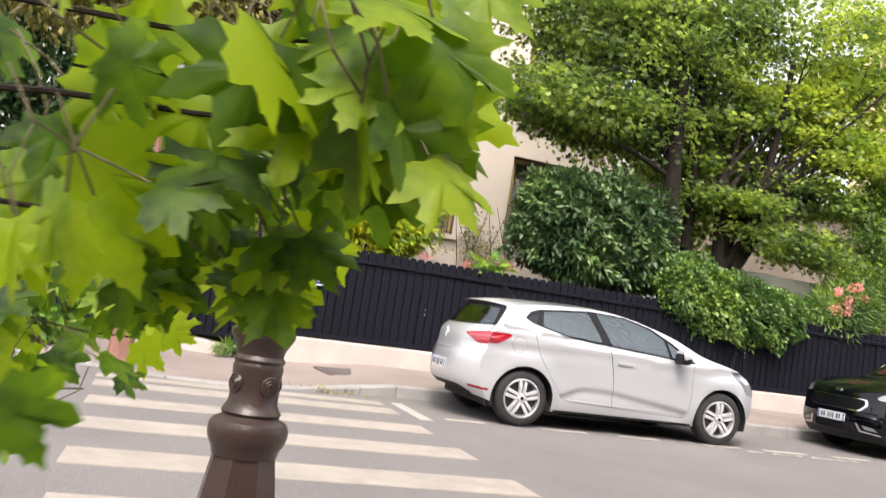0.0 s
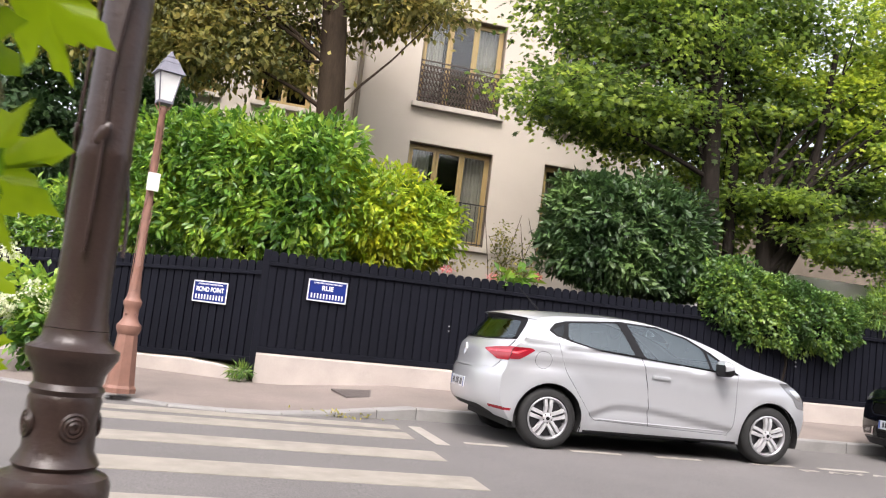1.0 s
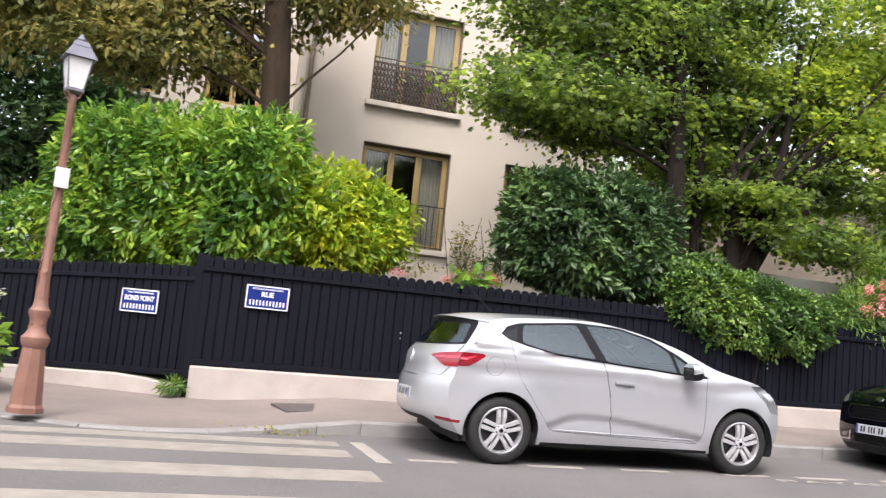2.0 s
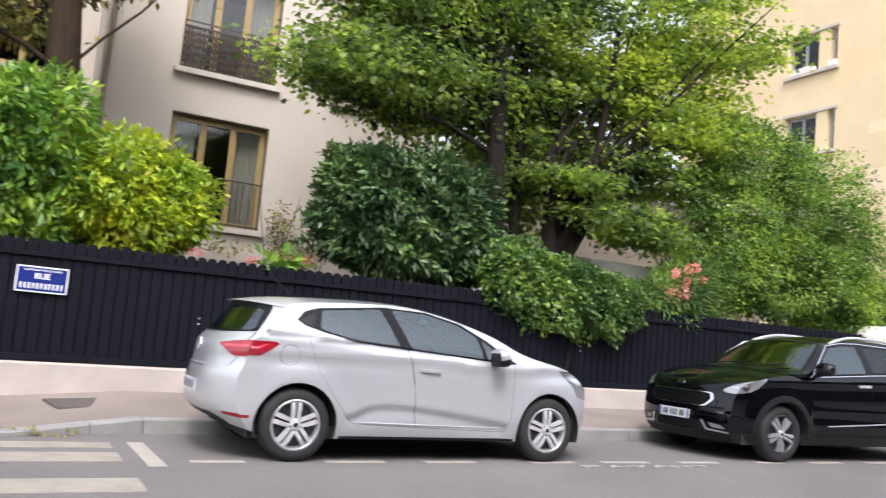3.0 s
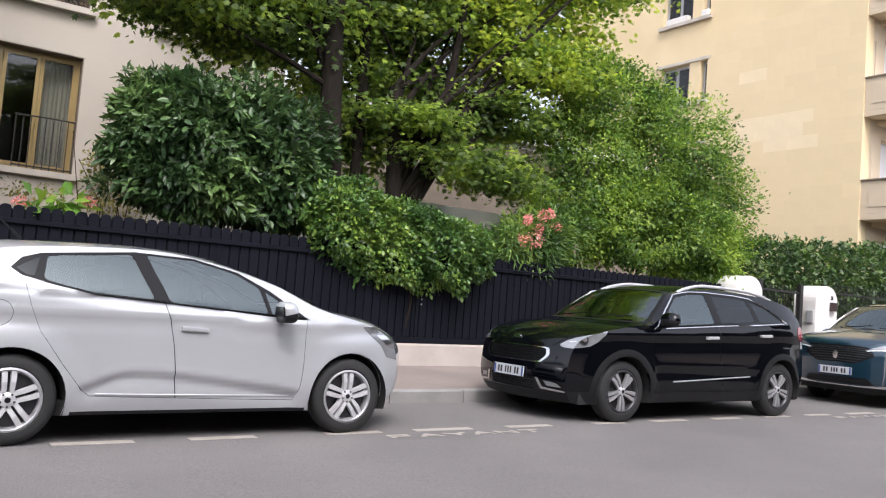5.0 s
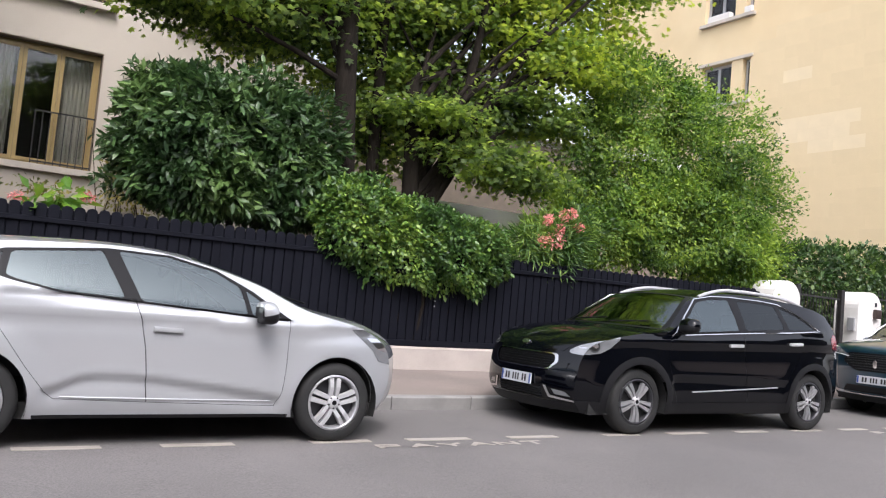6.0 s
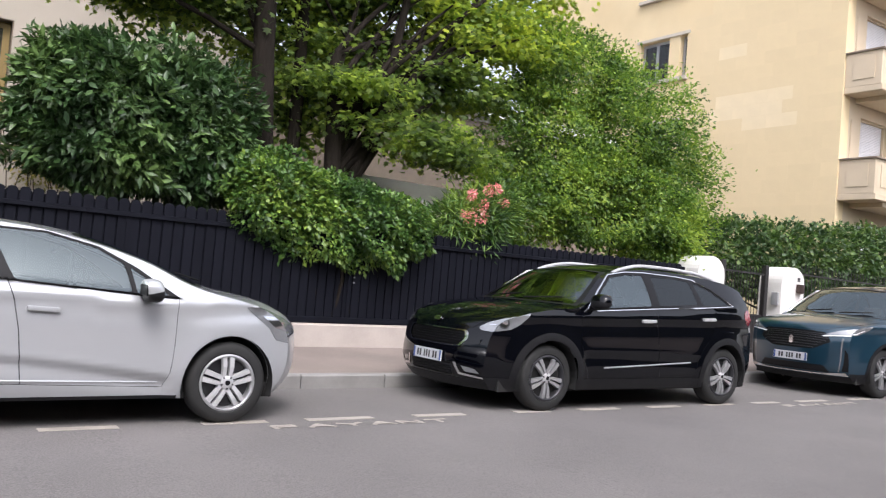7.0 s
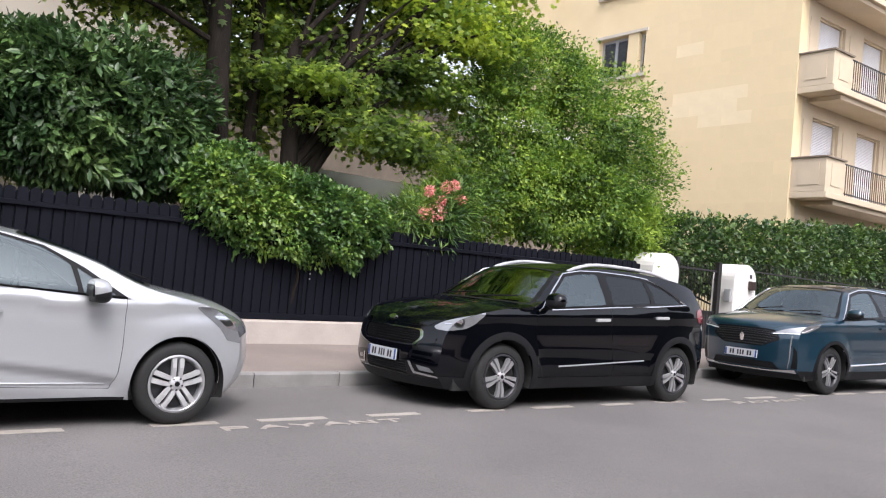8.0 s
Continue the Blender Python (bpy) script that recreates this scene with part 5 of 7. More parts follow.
black_spec = {
    "W": 0.885, "wheelbase": 2.7, "R": 0.33, "rim": 0.222, "arch": 0.375, "sill": 0.21, "track": 0.85, "style": "petal", "square": 2.8,
    "belt": lambda x: 1.13 - 0.042 * x, "nose_from": 2.5, "nose_in": 0.17, "tail_from": 0.1, "tail_in": 0.13, "tumble": 0.5,
    "crease": lambda x: 0.52 + 0.02 * x, "shoulder": lambda x: 0.985 - 0.02 * x,
    "knots": [(3.3, 0.2, 3.47, 0.2), (3.4, 0.34, 3.54, 0.35), (3.4, 0.52, 3.56, 0.52), (3.34, 0.76, 3.5, 0.77), (3.16, 0.905, 3.39, 0.885), (2.75, 1.0, 2.95, 1.02), (2.3, 1.055, 2.5, 1.07), (2.02, 1.23, 2.16, 1.255), (1.72, 1.415, 1.82, 1.45), (1.2, 1.49, 1.2, 1.525), (0.5, 1.475, 0.5, 1.525), (-0.1, 1.41, -0.18, 1.47), (-0.38, 1.335, -0.6, 1.4), (-0.42, 1.27, -0.57, 1.34), (-0.52, 1.05, -0.69, 1.05), (-0.58, 0.85, -0.75, 0.85), (-0.6, 0.5, -0.78, 0.5), (-0.48, 0.25, -0.7, 0.25)],
    "mirror_sides": (1,), "paint": BLACKCAR, "paint_label": "glossy black panel", "dash": 1.0, "mirror": (2.15, 1.115), "mirror_high": 0.08, "mirror_mat": BLACKCAR, "handles": [(1.345, 0.935), (0.355, 0.985)], "handle_mat": ALLOY, "cowl": 6.1,
    "side": [
        ("front_side_glass", rounded([(2.14, 1.04), (1.98, 1.205), (1.76, 1.372), (1.5, 1.415), (1.25, 1.425), (1.265, 1.1)]), CARGLASS, 0.004, "dark side glass"),
        ("rear_side_glass", rounded([(1.115, 1.42), (0.7, 1.41), (0.52, 1.395), (0.505, 1.145), (1.15, 1.106)]), CARGLASS_DARK, 0.004, "dark side glass"),
        ("quarter_glass", rounded([(0.455, 1.39), (0.2, 1.3), (-0.03, 1.16), (0.42, 1.142)], 0.02), CARGLASS_DARK, 0.004, ""),
        ("window_trim", k_dlo, TRIM, 0.001, ""),
        ("arch_cladding", disc(0, 0.33, 0.45, 40), PLASTIC, -0.006, "grey plastic arch cladding"),
        ("arch_cladding", disc(2.7, 0.33, 0.45, 40), PLASTIC, -0.006, "grey plastic arch cladding"),
        ("sill_cladding", [(-1, 0.1), (4, 0.1), (4, 0.32), (-1, 0.32)], PLASTIC, -0.004, "grey plastic sill"),
        *ringed("front_door", k_doorF, BLACKCAR),
        *ringed("rear_door", k_doorR, BLACKCAR),
        *ringed("fuel_flap", rounded([(0.13, 0.93), (-0.02, 0.93), (-0.02, 1.06), (0.13, 1.06)], 0.04), BLACKCAR, 0.003),
        ("lamp_reflector", disc(3.235, 0.848, 0.038), CHROME, -0.004, "round chrome reflector"),
        ("lamp_bezel", disc(3.235, 0.848, 0.055), ALLOY_DARK, -0.003, "dark lamp bezel"),
        ("headlamp", rounded([(3.6, 0.9), (3.3, 0.92), (3.12, 0.945), (2.95, 0.985), (2.985, 0.925), (3.07, 0.84), (3.17, 0.79), (3.3, 0.768), (3.6, 0.775)], 0.02), CLEARLAMP, -0.002, "clear headlamp"),
        ("tail_lamp", rounded([(-0.9, 0.93), (-0.44, 0.94), (-0.37, 1.0), (-0.37, 1.08), (-0.43, 1.115), (-0.9, 1.1)], 0.02), REDLAMP, -0.004, "red tail lamp"),
    ],
    "top": [
        ("windscreen", rounded([(-0.86, 6.1), (0.86, 6.1), (0.84, 7.95), (-0.84, 7.95)], 0.06), CARGLASS, 0.004, "curved windscreen"),
        ("screen_trim", [(-0.93, 6.0), (0.93, 6.0), (0.9, 8.03), (-0.9, 8.03)], TRIM, 0.0, ""),
        ("rear_screen", rounded([(-0.8, 13.1), (0.8, 13.1), (0.86, 13.95), (-0.86, 13.95)], 0.06), CARGLASS_DARK, 0.004, "dark rear window"),
        ("grille", rounded([(-0.56, 2.32), (0.56, 2.32), (0.66, 2.6), (0.62, 2.88), (-0.62, 2.88), (-0.66, 2.6)], 0.08), TRIM, 0.012, "black mesh grille"),
        ("grille_surround", rounded([(-0.58, 2.27), (0.58, 2.27), (0.71, 2.6), (0.665, 2.93), (-0.665, 2.93), (-0.71, 2.6)], 0.08), CHROME, -0.004, "chrome grille surround"),
        *both("lamp_lens", disc(0.93, 3.42, 0.05, 16), CHROME, -0.004, "round lamp lens"),
        *both("headlamp", rounded([(0.8, 3.1), (0.85, 3.02), (1.05, 3.0), (1.05, 4.35), (0.97, 4.05), (0.86, 3.6), (0.79, 3.2)], 0.02), CLEARLAMP, -0.002),
        *both("fog_trim", [(0.53, 1.55), (0.58, 1.55), (0.65, 0.98), (1.0, 0.88), (1.0, 0.78), (0.62, 0.85)], CHROME, -0.006, "chrome fog lamp trim"),
        *both("fog_lamp", rounded([(0.66, 1.4), (0.88, 1.32), (0.96, 1.05), (0.72, 1.06)], 0.03), CLEARLAMP, 0.004, "fog lamp"),
        ("lower_grille", rounded([(-0.5, 0.75), (0.5, 0.75), (0.48, 1.5), (-0.48, 1.5)], 0.06), PLASTIC, 0.012, "lower grille"),
        ("bumper_skirt", [(-1.1, -0.1), (1.1, -0.1), (1.1, 0.66), (-1.1, 0.66)], PLASTIC, 0.0, "grey plastic bumper skirt"),
        *both("tail_lamp", rounded([(0.6, 13.9), (1.05, 13.7), (1.05, 14.6), (0.7, 14.45)], 0.05), REDLAMP, -0.004),
        ("rear_skirt", [(-1.1, 16.0), (1.1, 16.0), (1.1, 17.1), (-1.1, 17.1)], PLASTIC, 0.0, ""),
        *ringed("bonnet", [(-0.72, 3.1), (0.72, 3.1), (0.93, 4.4), (0.96, 5.9), (-0.96, 5.9), (-0.93, 4.4)], BLACKCAR, 0.012),
    ],
}


def roof_rails(parent, Y, x0, x1, z, rise=0.045, inb=0.03):
    for side in (-1, 1):
        bm = bmesh.new()
        pts = []
        for i in range(15):
            t = i / 14
            x = x0 + (x1 - x0) * t
            zz = z(x) + rise * min(1, 5 * t, 5 * (1 - t)) ** 0.6
            pts.append((x, side * (Y(x, z(x)) - inb), zz))
        tube(bm, pts, 0.02, 8)
        part("roof_rail", bm, ALLOY, parent, "silver roof rail", smooth=True)


def chrome_line(parent, Y, pts, r=0.011):
    made = []
    for side in (-1, 1):
        bm = bmesh.new()
        out = []
        for (xa, za), (xb, zb) in zip(pts, pts[1:]):
            for k in range(6):
                t = k / 6
                x, z = xa + (xb - xa) * t, za + (zb - za) * t
                out.append((x, side * (Y(x, z) + 0.002), z))
        out.append((pts[-1][0], side * (Y(*pts[-1]) + 0.002), pts[-1][1]))
        tube(bm, out, r, 6)
        made.append(part("chrome_strip", bm, CHROME, parent, smooth=True))
    return made


black_car, kY, kTop = car("black_crossover", "glossy black crossover with silver roof rails, parked at the kerb", parked(8.549, 0.85, True), black_spec)
number_plate(black_car, pose(3.572, 0, 0.475, 0, 0, 90) @ pose(0, 0, 0, -4), 0.5)
roof_rails(black_car, kY, 1.66, -0.02, lambda x: 1.488 - 0.085 * max(0, (1.0 - x) / 1.1) ** 2 - 0.14 * max(0, x - 1.15) ** 1.3)
chrome_line(black_car, kY, [(2.28, 1.0), (2.02, 1.222), (1.78, 1.402), (1.5, 1.447), (1.21, 1.457), (0.7, 1.444), (0.45, 1.422), (0.2, 1.327), (-0.11, 1.148), (0.4, 1.115), (1.2, 1.072), (2.1, 1.017)], 0.0085)
for strip in chrome_line(silver_car, cY, [(0.56, 0.35), (1.13, 0.34), (2.05, 0.322)], 0.007):
    strip.data.materials[0] = SILVER
for strip in chrome_line(black_car, kY, [(1.96, 0.435), (1.3, 0.462), (0.6, 0.493)], 0.009):
    strip.data.materials[0] = ALLOY_MID
for i in range(5):
    s = 2.42 + 0.09 * i
    bm = tube(bmesh.new(), [kTop((u / 10 * 0.62, s), 0.008) for u in range(-10, 11)], 0.006, 5)
    part("grille_bar", bm, TRIM, black_car)
for i in range(4):
    s = 0.85 + 0.15 * i
    part("grille_bar", tube(bmesh.new(), [kTop((u / 10 * 0.5, s), 0.006) for u in range(-10, 11)], 0.009, 5), PLASTIC, black_car)
bm = lathe(bmesh.new(), [(0.05, 0), (0.05, 0.006), (0.04, 0.008)], 24, pose(3.47, 0, 0.835, 0, 60, 0) @ Matrix.Diagonal((0.6, 1.3, 1.6, 1)))
part("badge", bm, CHROME, black_car, "chrome oval badge")
# dark teal crossover
p_doorF = [(1.02, 0.36), (2.14, 0.35), (2.26, 0.6), (2.32, 0.85), (2.33, 1.06), (1.25, 1.135), (1.1, 0.85)]
p_doorR = [(0.5, 0.38), (1.02, 0.36), (1.1, 0.85), (1.25, 1.135), (0.3, 1.165), (0.2, 1.05), (0.24, 0.9), (0.38, 0.68)]
p_dlo = [(2.47, 1.06), (2.2, 1.27), (1.93, 1.46), (1.6, 1.525), (1.25, 1.54), (0.6, 1.5), (0.25, 1.4), (-0.1, 1.2), (0.4, 1.17), (1.3, 1.13)]
p_spec = {
    "W": 0.9, "wheelbase": 2.68, "R": 0.345, "rim": 0.235, "arch": 0.385, "sill": 0.21, "track": 0.86, "style": "twin", "square": 2.8,
    "belt": lambda x: 1.18 - 0.042 * x, "nose_from": 2.5, "nose_in": 0.15, "tail_from": 0.1, "tail_in": 0.13, "tumble": 0.48,
    "crease": lambda x: 0.5, "shoulder": lambda x: 1.03 - 0.02 * x,
    "knots": [(3.22, 0.2, 3.46, 0.2), (3.36, 0.33, 3.56, 0.33), (3.38, 0.52, 3.58, 0.52), (3.38, 0.8, 3.57, 0.84), (3.24, 0.965, 3.48, 0.985), (2.85, 1.03, 3.0, 1.085), (2.46, 1.085, 2.66, 1.125), (2.2, 1.28, 2.36, 1.32), (1.88, 1.485, 2.0, 1.53), (1.3, 1.575, 1.3, 1.62), (0.5, 1.55, 0.5, 1.61), (-0.12, 1.46, -0.18, 1.53), (-0.4, 1.36, -0.58, 1.43), (-0.46, 1.29, -0.6, 1.37), (-0.54, 1.08, -0.7, 1.08), (-0.58, 0.87, -0.75, 0.87), (-0.6, 0.5, -0.78, 0.5), (-0.48, 0.25, -0.7, 0.25)],
    "mirror_sides": (1,), "paint": TEAL, "paint_label": "glossy dark teal panel", "dash": 1.07, "mirror": (2.3, 1.175), "mirror_high": 0.075, "mirror_mat": TEAL, "handles": [(1.3, 0.98), (0.33, 1.03)], "handle_mat": TEAL, "cowl": 6.1,
    "side": [
        ("front_side_glass", rounded([(2.3, 1.1), (1.91, 1.425), (1.58, 1.495), (1.32, 1.505), (1.36, 1.155)]), CARGLASS, 0.004, "dark side glass"),
        ("rear_side_glass", rounded([(1.24, 1.505), (0.64, 1.47), (0.49, 1.195), (1.24, 1.155)]), CARGLASS_DARK, 0.004, "dark side glass"),
        ("quarter_glass", rounded([(0.56, 1.46), (0.27, 1.37), (-0.02, 1.215), (0.36, 1.2)], 0.02), CARGLASS_DARK, 0.004, ""),
        ("window_trim", p_dlo, TRIM, 0.001, ""),
        ("arch_cladding", disc(0, 0.345, 0.435, 40), PLASTIC, -0.005, "grey plastic arch cladding"),
        ("arch_cladding", disc(2.68, 0.345, 0.435, 40), PLASTIC, -0.005, "grey plastic arch cladding"),
        ("sill_cladding", [(-1, 0.1), (4, 0.1), (4, 0.33), (-1, 0.33)], PLASTIC, -0.004, "grey plastic sill"),
        *ringed("front_door", p_doorF, TEAL),
        *ringed("rear_door", p_doorR, TEAL),
        ("daytime_lamp", [(3.6, 0.85), (3.3, 0.87), (3.16, 0.928), (3.17, 0.938), (3.3, 0.882), (3.6, 0.863)], LAMP_WHITE, -0.006, "bright slim lamp strip"),
        ("headlamp", [(3.6, 0.95), (3.24, 0.97), (3.0, 1.0), (3.08, 0.94), (3.25, 0.865), (3.6, 0.84)], CLEARLAMP, -0.003, "slim headlamp"),
        ("tail_lamp", rounded([(-0.9, 0.96), (-0.42, 0.97), (-0.34, 1.05), (-0.42, 1.1), (-0.9, 1.08)], 0.02), REDLAMP, -0.004, "red tail lamp"),
    ],
    "top": [
        ("windscreen", rounded([(-0.88, 6.08), (0.88, 6.08), (0.86, 7.95), (-0.86, 7.95)], 0.06), CARGLASS, 0.004, "curved windscreen"),
        ("screen_trim", [(-0.93, 6.0), (0.93, 6.0), (0.9, 8.03), (-0.9, 8.03)], TRIM, 0.0, ""),
        ("roof_glass", rounded([(-0.78, 8.2), (0.78, 8.2), (0.78, 10.9), (-0.78, 10.9)], 0.06), CARGLASS_DARK, 0.003, "dark glass roof"),
        ("rear_screen", rounded([(-0.8, 13.1), (0.8, 13.1), (0.86, 13.95), (-0.86, 13.95)], 0.06), CARGLASS_DARK, 0.004, "dark rear window"),
        *both("daytime_lamp", [(0.56, 2.99), (0.6, 2.95), (0.85, 3.12), (1.05, 3.22), (1.05, 3.29), (0.85, 3.18)], LAMP_WHITE, -0.008, "bright slim lamp strip"),
        *both("daytime_lamp", [(0.885, 3.0), (0.91, 3.0), (0.86, 1.1), (0.848, 1.1)], CLEARLAMP, -0.004, "slim upright lamp strip"),
        *both("headlamp", [(0.56, 2.98), (1.05, 3.2), (1.05, 3.98), (0.8, 3.5)], CLEARLAMP, -0.002),
        ("grille", rounded([(-0.4, 2.35), (0.4, 2.35), (0.72, 2.72), (0.6, 3.25), (-0.6, 3.25), (-0.72, 2.72)], 0.08), PLASTIC, 0.012, "dark patterned grille"),
        *both("air_vent", [(0.9, 1.15), (1.0, 1.15), (0.98, 2.3), (0.93, 2.5)], TRIM, 0.006),
        ("chrome_trim", [(-0.98, 0.78), (0.98, 0.78), (0.96, 1.06), (0.5, 0.88), (-0.5, 0.88), (-0.96, 1.06)], CHROME, -0.006, "chrome bumper strip"),
        ("lower_grille", rounded([(-0.72, 0.98), (0.72, 0.98), (0.6, 1.55), (-0.6, 1.55)], 0.06), PLASTIC, 0.012, ""),
        ("bumper_skirt", [(-1.1, -0.1), (1.1, -0.1), (1.1, 0.7), (-1.1, 0.7)], PLASTIC, 0.0, "grey plastic bumper skirt"),
        *both("tail_lamp", rounded([(0.6, 13.95), (1.05, 13.75), (1.05, 14.6), (0.7, 14.45)], 0.05), REDLAMP, -0.004),
        ("rear_skirt", [(-1.1, 16.0), (1.1, 16.0), (1.1, 17.1), (-1.1, 17.1)], PLASTIC, 0.0, ""),
        *ringed("bonnet", [(-0.6, 3.4), (0.6, 3.4), (0.9, 4.2), (0.95, 5.9), (-0.95, 5.9), (-0.9, 4.2)], TEAL, 0.012),
    ],
}
teal_car, pY, pTop = car("teal_crossover", "glossy dark teal crossover parked nose towards the others", parked(14.76, 0.86, True), p_spec)
number_plate(teal_car, pose(3.59, 0, 0.51, 0, 0, 90) @ pose(0, 0, 0, -3))
chrome_line(teal_car, pY, [(2.48, 1.06), (2.2, 1.277), (1.93, 1.467), (1.6, 1.532), (1.25, 1.547), (0.6, 1.507), (0.25, 1.407)], 0.011)
chrome_line(teal_car, pY, [(2.22, 0.42), (1.3, 0.44), (0.5, 0.49)], 0.016)
for i in range(7):
    s = 2.42 + 0.11 * i
    half = 0.42 + 0.24 * min(1, i / 3.5)
    bm = tube(bmesh.new(), [pTop((-half + 2 * half * k / 40, s + 0.025 * (k % 2)), 0.006) for k in range(41)], 0.006, 5)
    part("grille_bar", bm, ALLOY_DARK, teal_car)
bm = prism(bmesh.new(), [(-0.035, -0.06), (0.0, -0.075), (0.035, -0.06), (0.045, 0.03), (0.0, 0.07), (-0.045, 0.03)], 0, 0.01, "yz", pose(3.58, 0, 0.745) @ Matrix.Diagonal((1, 0.8, 0.85, 1)))
part("badge", bm, CHROME, teal_car, "chrome shield badge")

# ---- greenery ----
def leaf_shape(kind):
    """Vertices (length along y, width along x, fold along z) and faces of one leaf of unit length."""
    if kind == "laurel":
        v = [(0, 0, 0), (0.13, 0.28, 0.05), (0.17, 0.58, 0.055), (0, 1, -0.04), (-0.17, 0.58, 0.055), (-0.13, 0.28, 0.05), (0, 0.42, 0.0)]
        return v, [(0, 1, 6), (1, 2, 6), (2, 3, 6), (3, 4, 6), (4, 5, 6), (5, 0, 6)]
    if kind == "oval":
        v = [(0, 0, 0), (0.27, 0.5, 0.07), (0, 1, -0.05), (-0.27, 0.5, 0.07)]
        return v, [(0, 1, 2), (0, 2, 3)]
    if kind == "narrow":
        v = [(0, 0, 0), (0.07, 0.45, 0.02), (0, 1, -0.08), (-0.07, 0.45, 0.02)]
        return v, [(0, 1, 2), (0, 2, 3)]
    # palmate leaf with five pointed lobes
    tips = [(-0.62, 0.2), (-0.34, 0.36), (-0.55, 0.68), (-0.17, 0.66), (0, 1.05), (0.17, 0.66), (0.55, 0.68), (0.34, 0.36), (0.62, 0.2), (0.1, 0.05)]
    v = [(0, 0.3, 0.03), (-0.1, 0.05, 0)] + [(x, y, -0.16 * (x * x) - 0.05 * y * y) for x, y in tips]
    n = len(v)
    return v, [(0, i + 1 if i + 1 < n else 1, i) for i in range(1, n)]


def leaf_cloud(name, blobs, n, kind, size, material, parent=None, label="", seed=1, core=0.72, up=0.5, droop=0.25, clumps=0, lump=0.18, spread=0.34, flat=0.17):
    """Many separate leaves round the outside of ellipsoids (cx, cy, cz, rx, ry, rz), in one mesh."""
    r = np.random.RandomState(seed)
    b = np.array(blobs, float)
    wgt = (b[:, 3] * b[:, 4] + b[:, 4] * b[:, 5] + b[:, 3] * b[:, 5])
    pick = r.choice(len(b), n, p=wgt / wgt.sum())
    d = r.normal(size=(n, 3))
    d /= np.linalg.norm(d, axis=1)[:, None]
    rad = core + (1 - core) * r.rand(n) ** 0.6
    ph = r.rand(3) * 6
    rough = 1 + lump * (np.sin(d[:, 0] * 5 + pick + ph[0]) * np.sin(d[:, 1] * 6 + ph[1] + pick * 2) + 0.6 * np.sin(d[:, 2] * 9 + d[:, 0] * 7 + ph[2]))
    out = r.rand(n) < 0.05
    rad = rad * rough + out * 0.1 * r.rand(n)
    if clumps:
        # gather the leaves into small flat sprays
        k = max(1, n // clumps)
        lead = r.randint(0, n, k)
        g = r.randint(0, k, n)
        pts0 = b[pick, :3] + d * rad[:, None] * b[pick, 3:]
        spray = r.normal(size=(n, 3)) * np.array([spread, spread * 0.75, spread * flat])
        pos = pts0[lead][g] + spray
        d = d[lead][g]
    else:
        pos = b[pick, :3] + d * rad[:, None] * b[pick, 3:]
    # growth direction and blade normal
    grow = d * 0.7 + r.normal(size=(n, 3)) * 0.55
    grow[:, 2] -= droop
    grow /= np.linalg.norm(grow, axis=1)[:, None]
    nrm = d * (1 - up) + np.array([0, 0, up]) + r.normal(size=(n, 3)) * 0.33
    side = np.cross(grow, nrm)
    side /= np.linalg.norm(side, axis=1)[:, None] + 1e-9
    nrm = np.cross(side, grow)
    sz = size * (0.65 + 0.7 * r.rand(n))
    v, f = leaf_shape(kind)
    v, k = np.array(v), len(v)
    verts = pos[:, None, :] + sz[:, None, None] * (v[None, :, 0:1] * side[:, None, :] + v[None, :, 1:2] * grow[:, None, :] + v[None, :, 2:3] * nrm[:, None, :])
    faces = (np.arange(n)[:, None, None] * k + np.array(f)[None]).reshape(-1, 3)
    me = bpy.data.meshes.new(name)
    me.vertices.add(n * k)
    me.vertices.foreach_set("co", verts.reshape(-1))
    me.loops.add(faces.size)
    me.loops.foreach_set("vertex_index", faces.reshape(-1).astype(np.int32))
    me.polygons.add(len(faces))
    me.polygons.foreach_set("loop_start", np.arange(0, faces.size, 3, dtype=np.int32))
    me.update(calc_edges=True)
    me.validate()
    me.materials.append(material)
    ob = new(name, me)
    if parent:
        ob.parent = parent
    if label:
        ob["label"] = label
    return ob


def stems(parent, base, tips, r0, material, seed=0, name="stem"):
    rr = random.Random(seed)
    for t in tips:
        a, b = Vector(base), Vector(t)
        mid = a.lerp(b, 0.5) + Vector((rr.uniform(-0.1, 0.1), rr.uniform(-0.1, 0.1), rr.uniform(0, 0.15)))
        part(name, tube(bmesh.new(), [a, a.lerp(mid, 0.5), mid, mid.lerp(b, 0.5), b], r0, 7, 0.35), material, parent, smooth=True)


def shrub(name, label, category, blobs, n, kind, size, material, seed, ground=0.5, **kw):
    c = np.mean(np.array(blobs), axis=0)
    root = thing(name, label, category)
    stems(root, (c[0], c[1], ground - 0.05), [(x + 0.2, y, z - 0.2 * rz) for x, y, z, rx, ry, rz in blobs][:5], 0.035, BARK, seed)
    leaf_cloud("foliage", blobs, n, kind, size, material, root, seed=seed, **kw)
    return root


def along(s, back, z):
    """A place behind the side-street fence: s along it, back from it."""
    return (-2.9 - 0.857 * s + 0.515 * back, 3.73 + 0.515 * s + 0.857 * back, z)


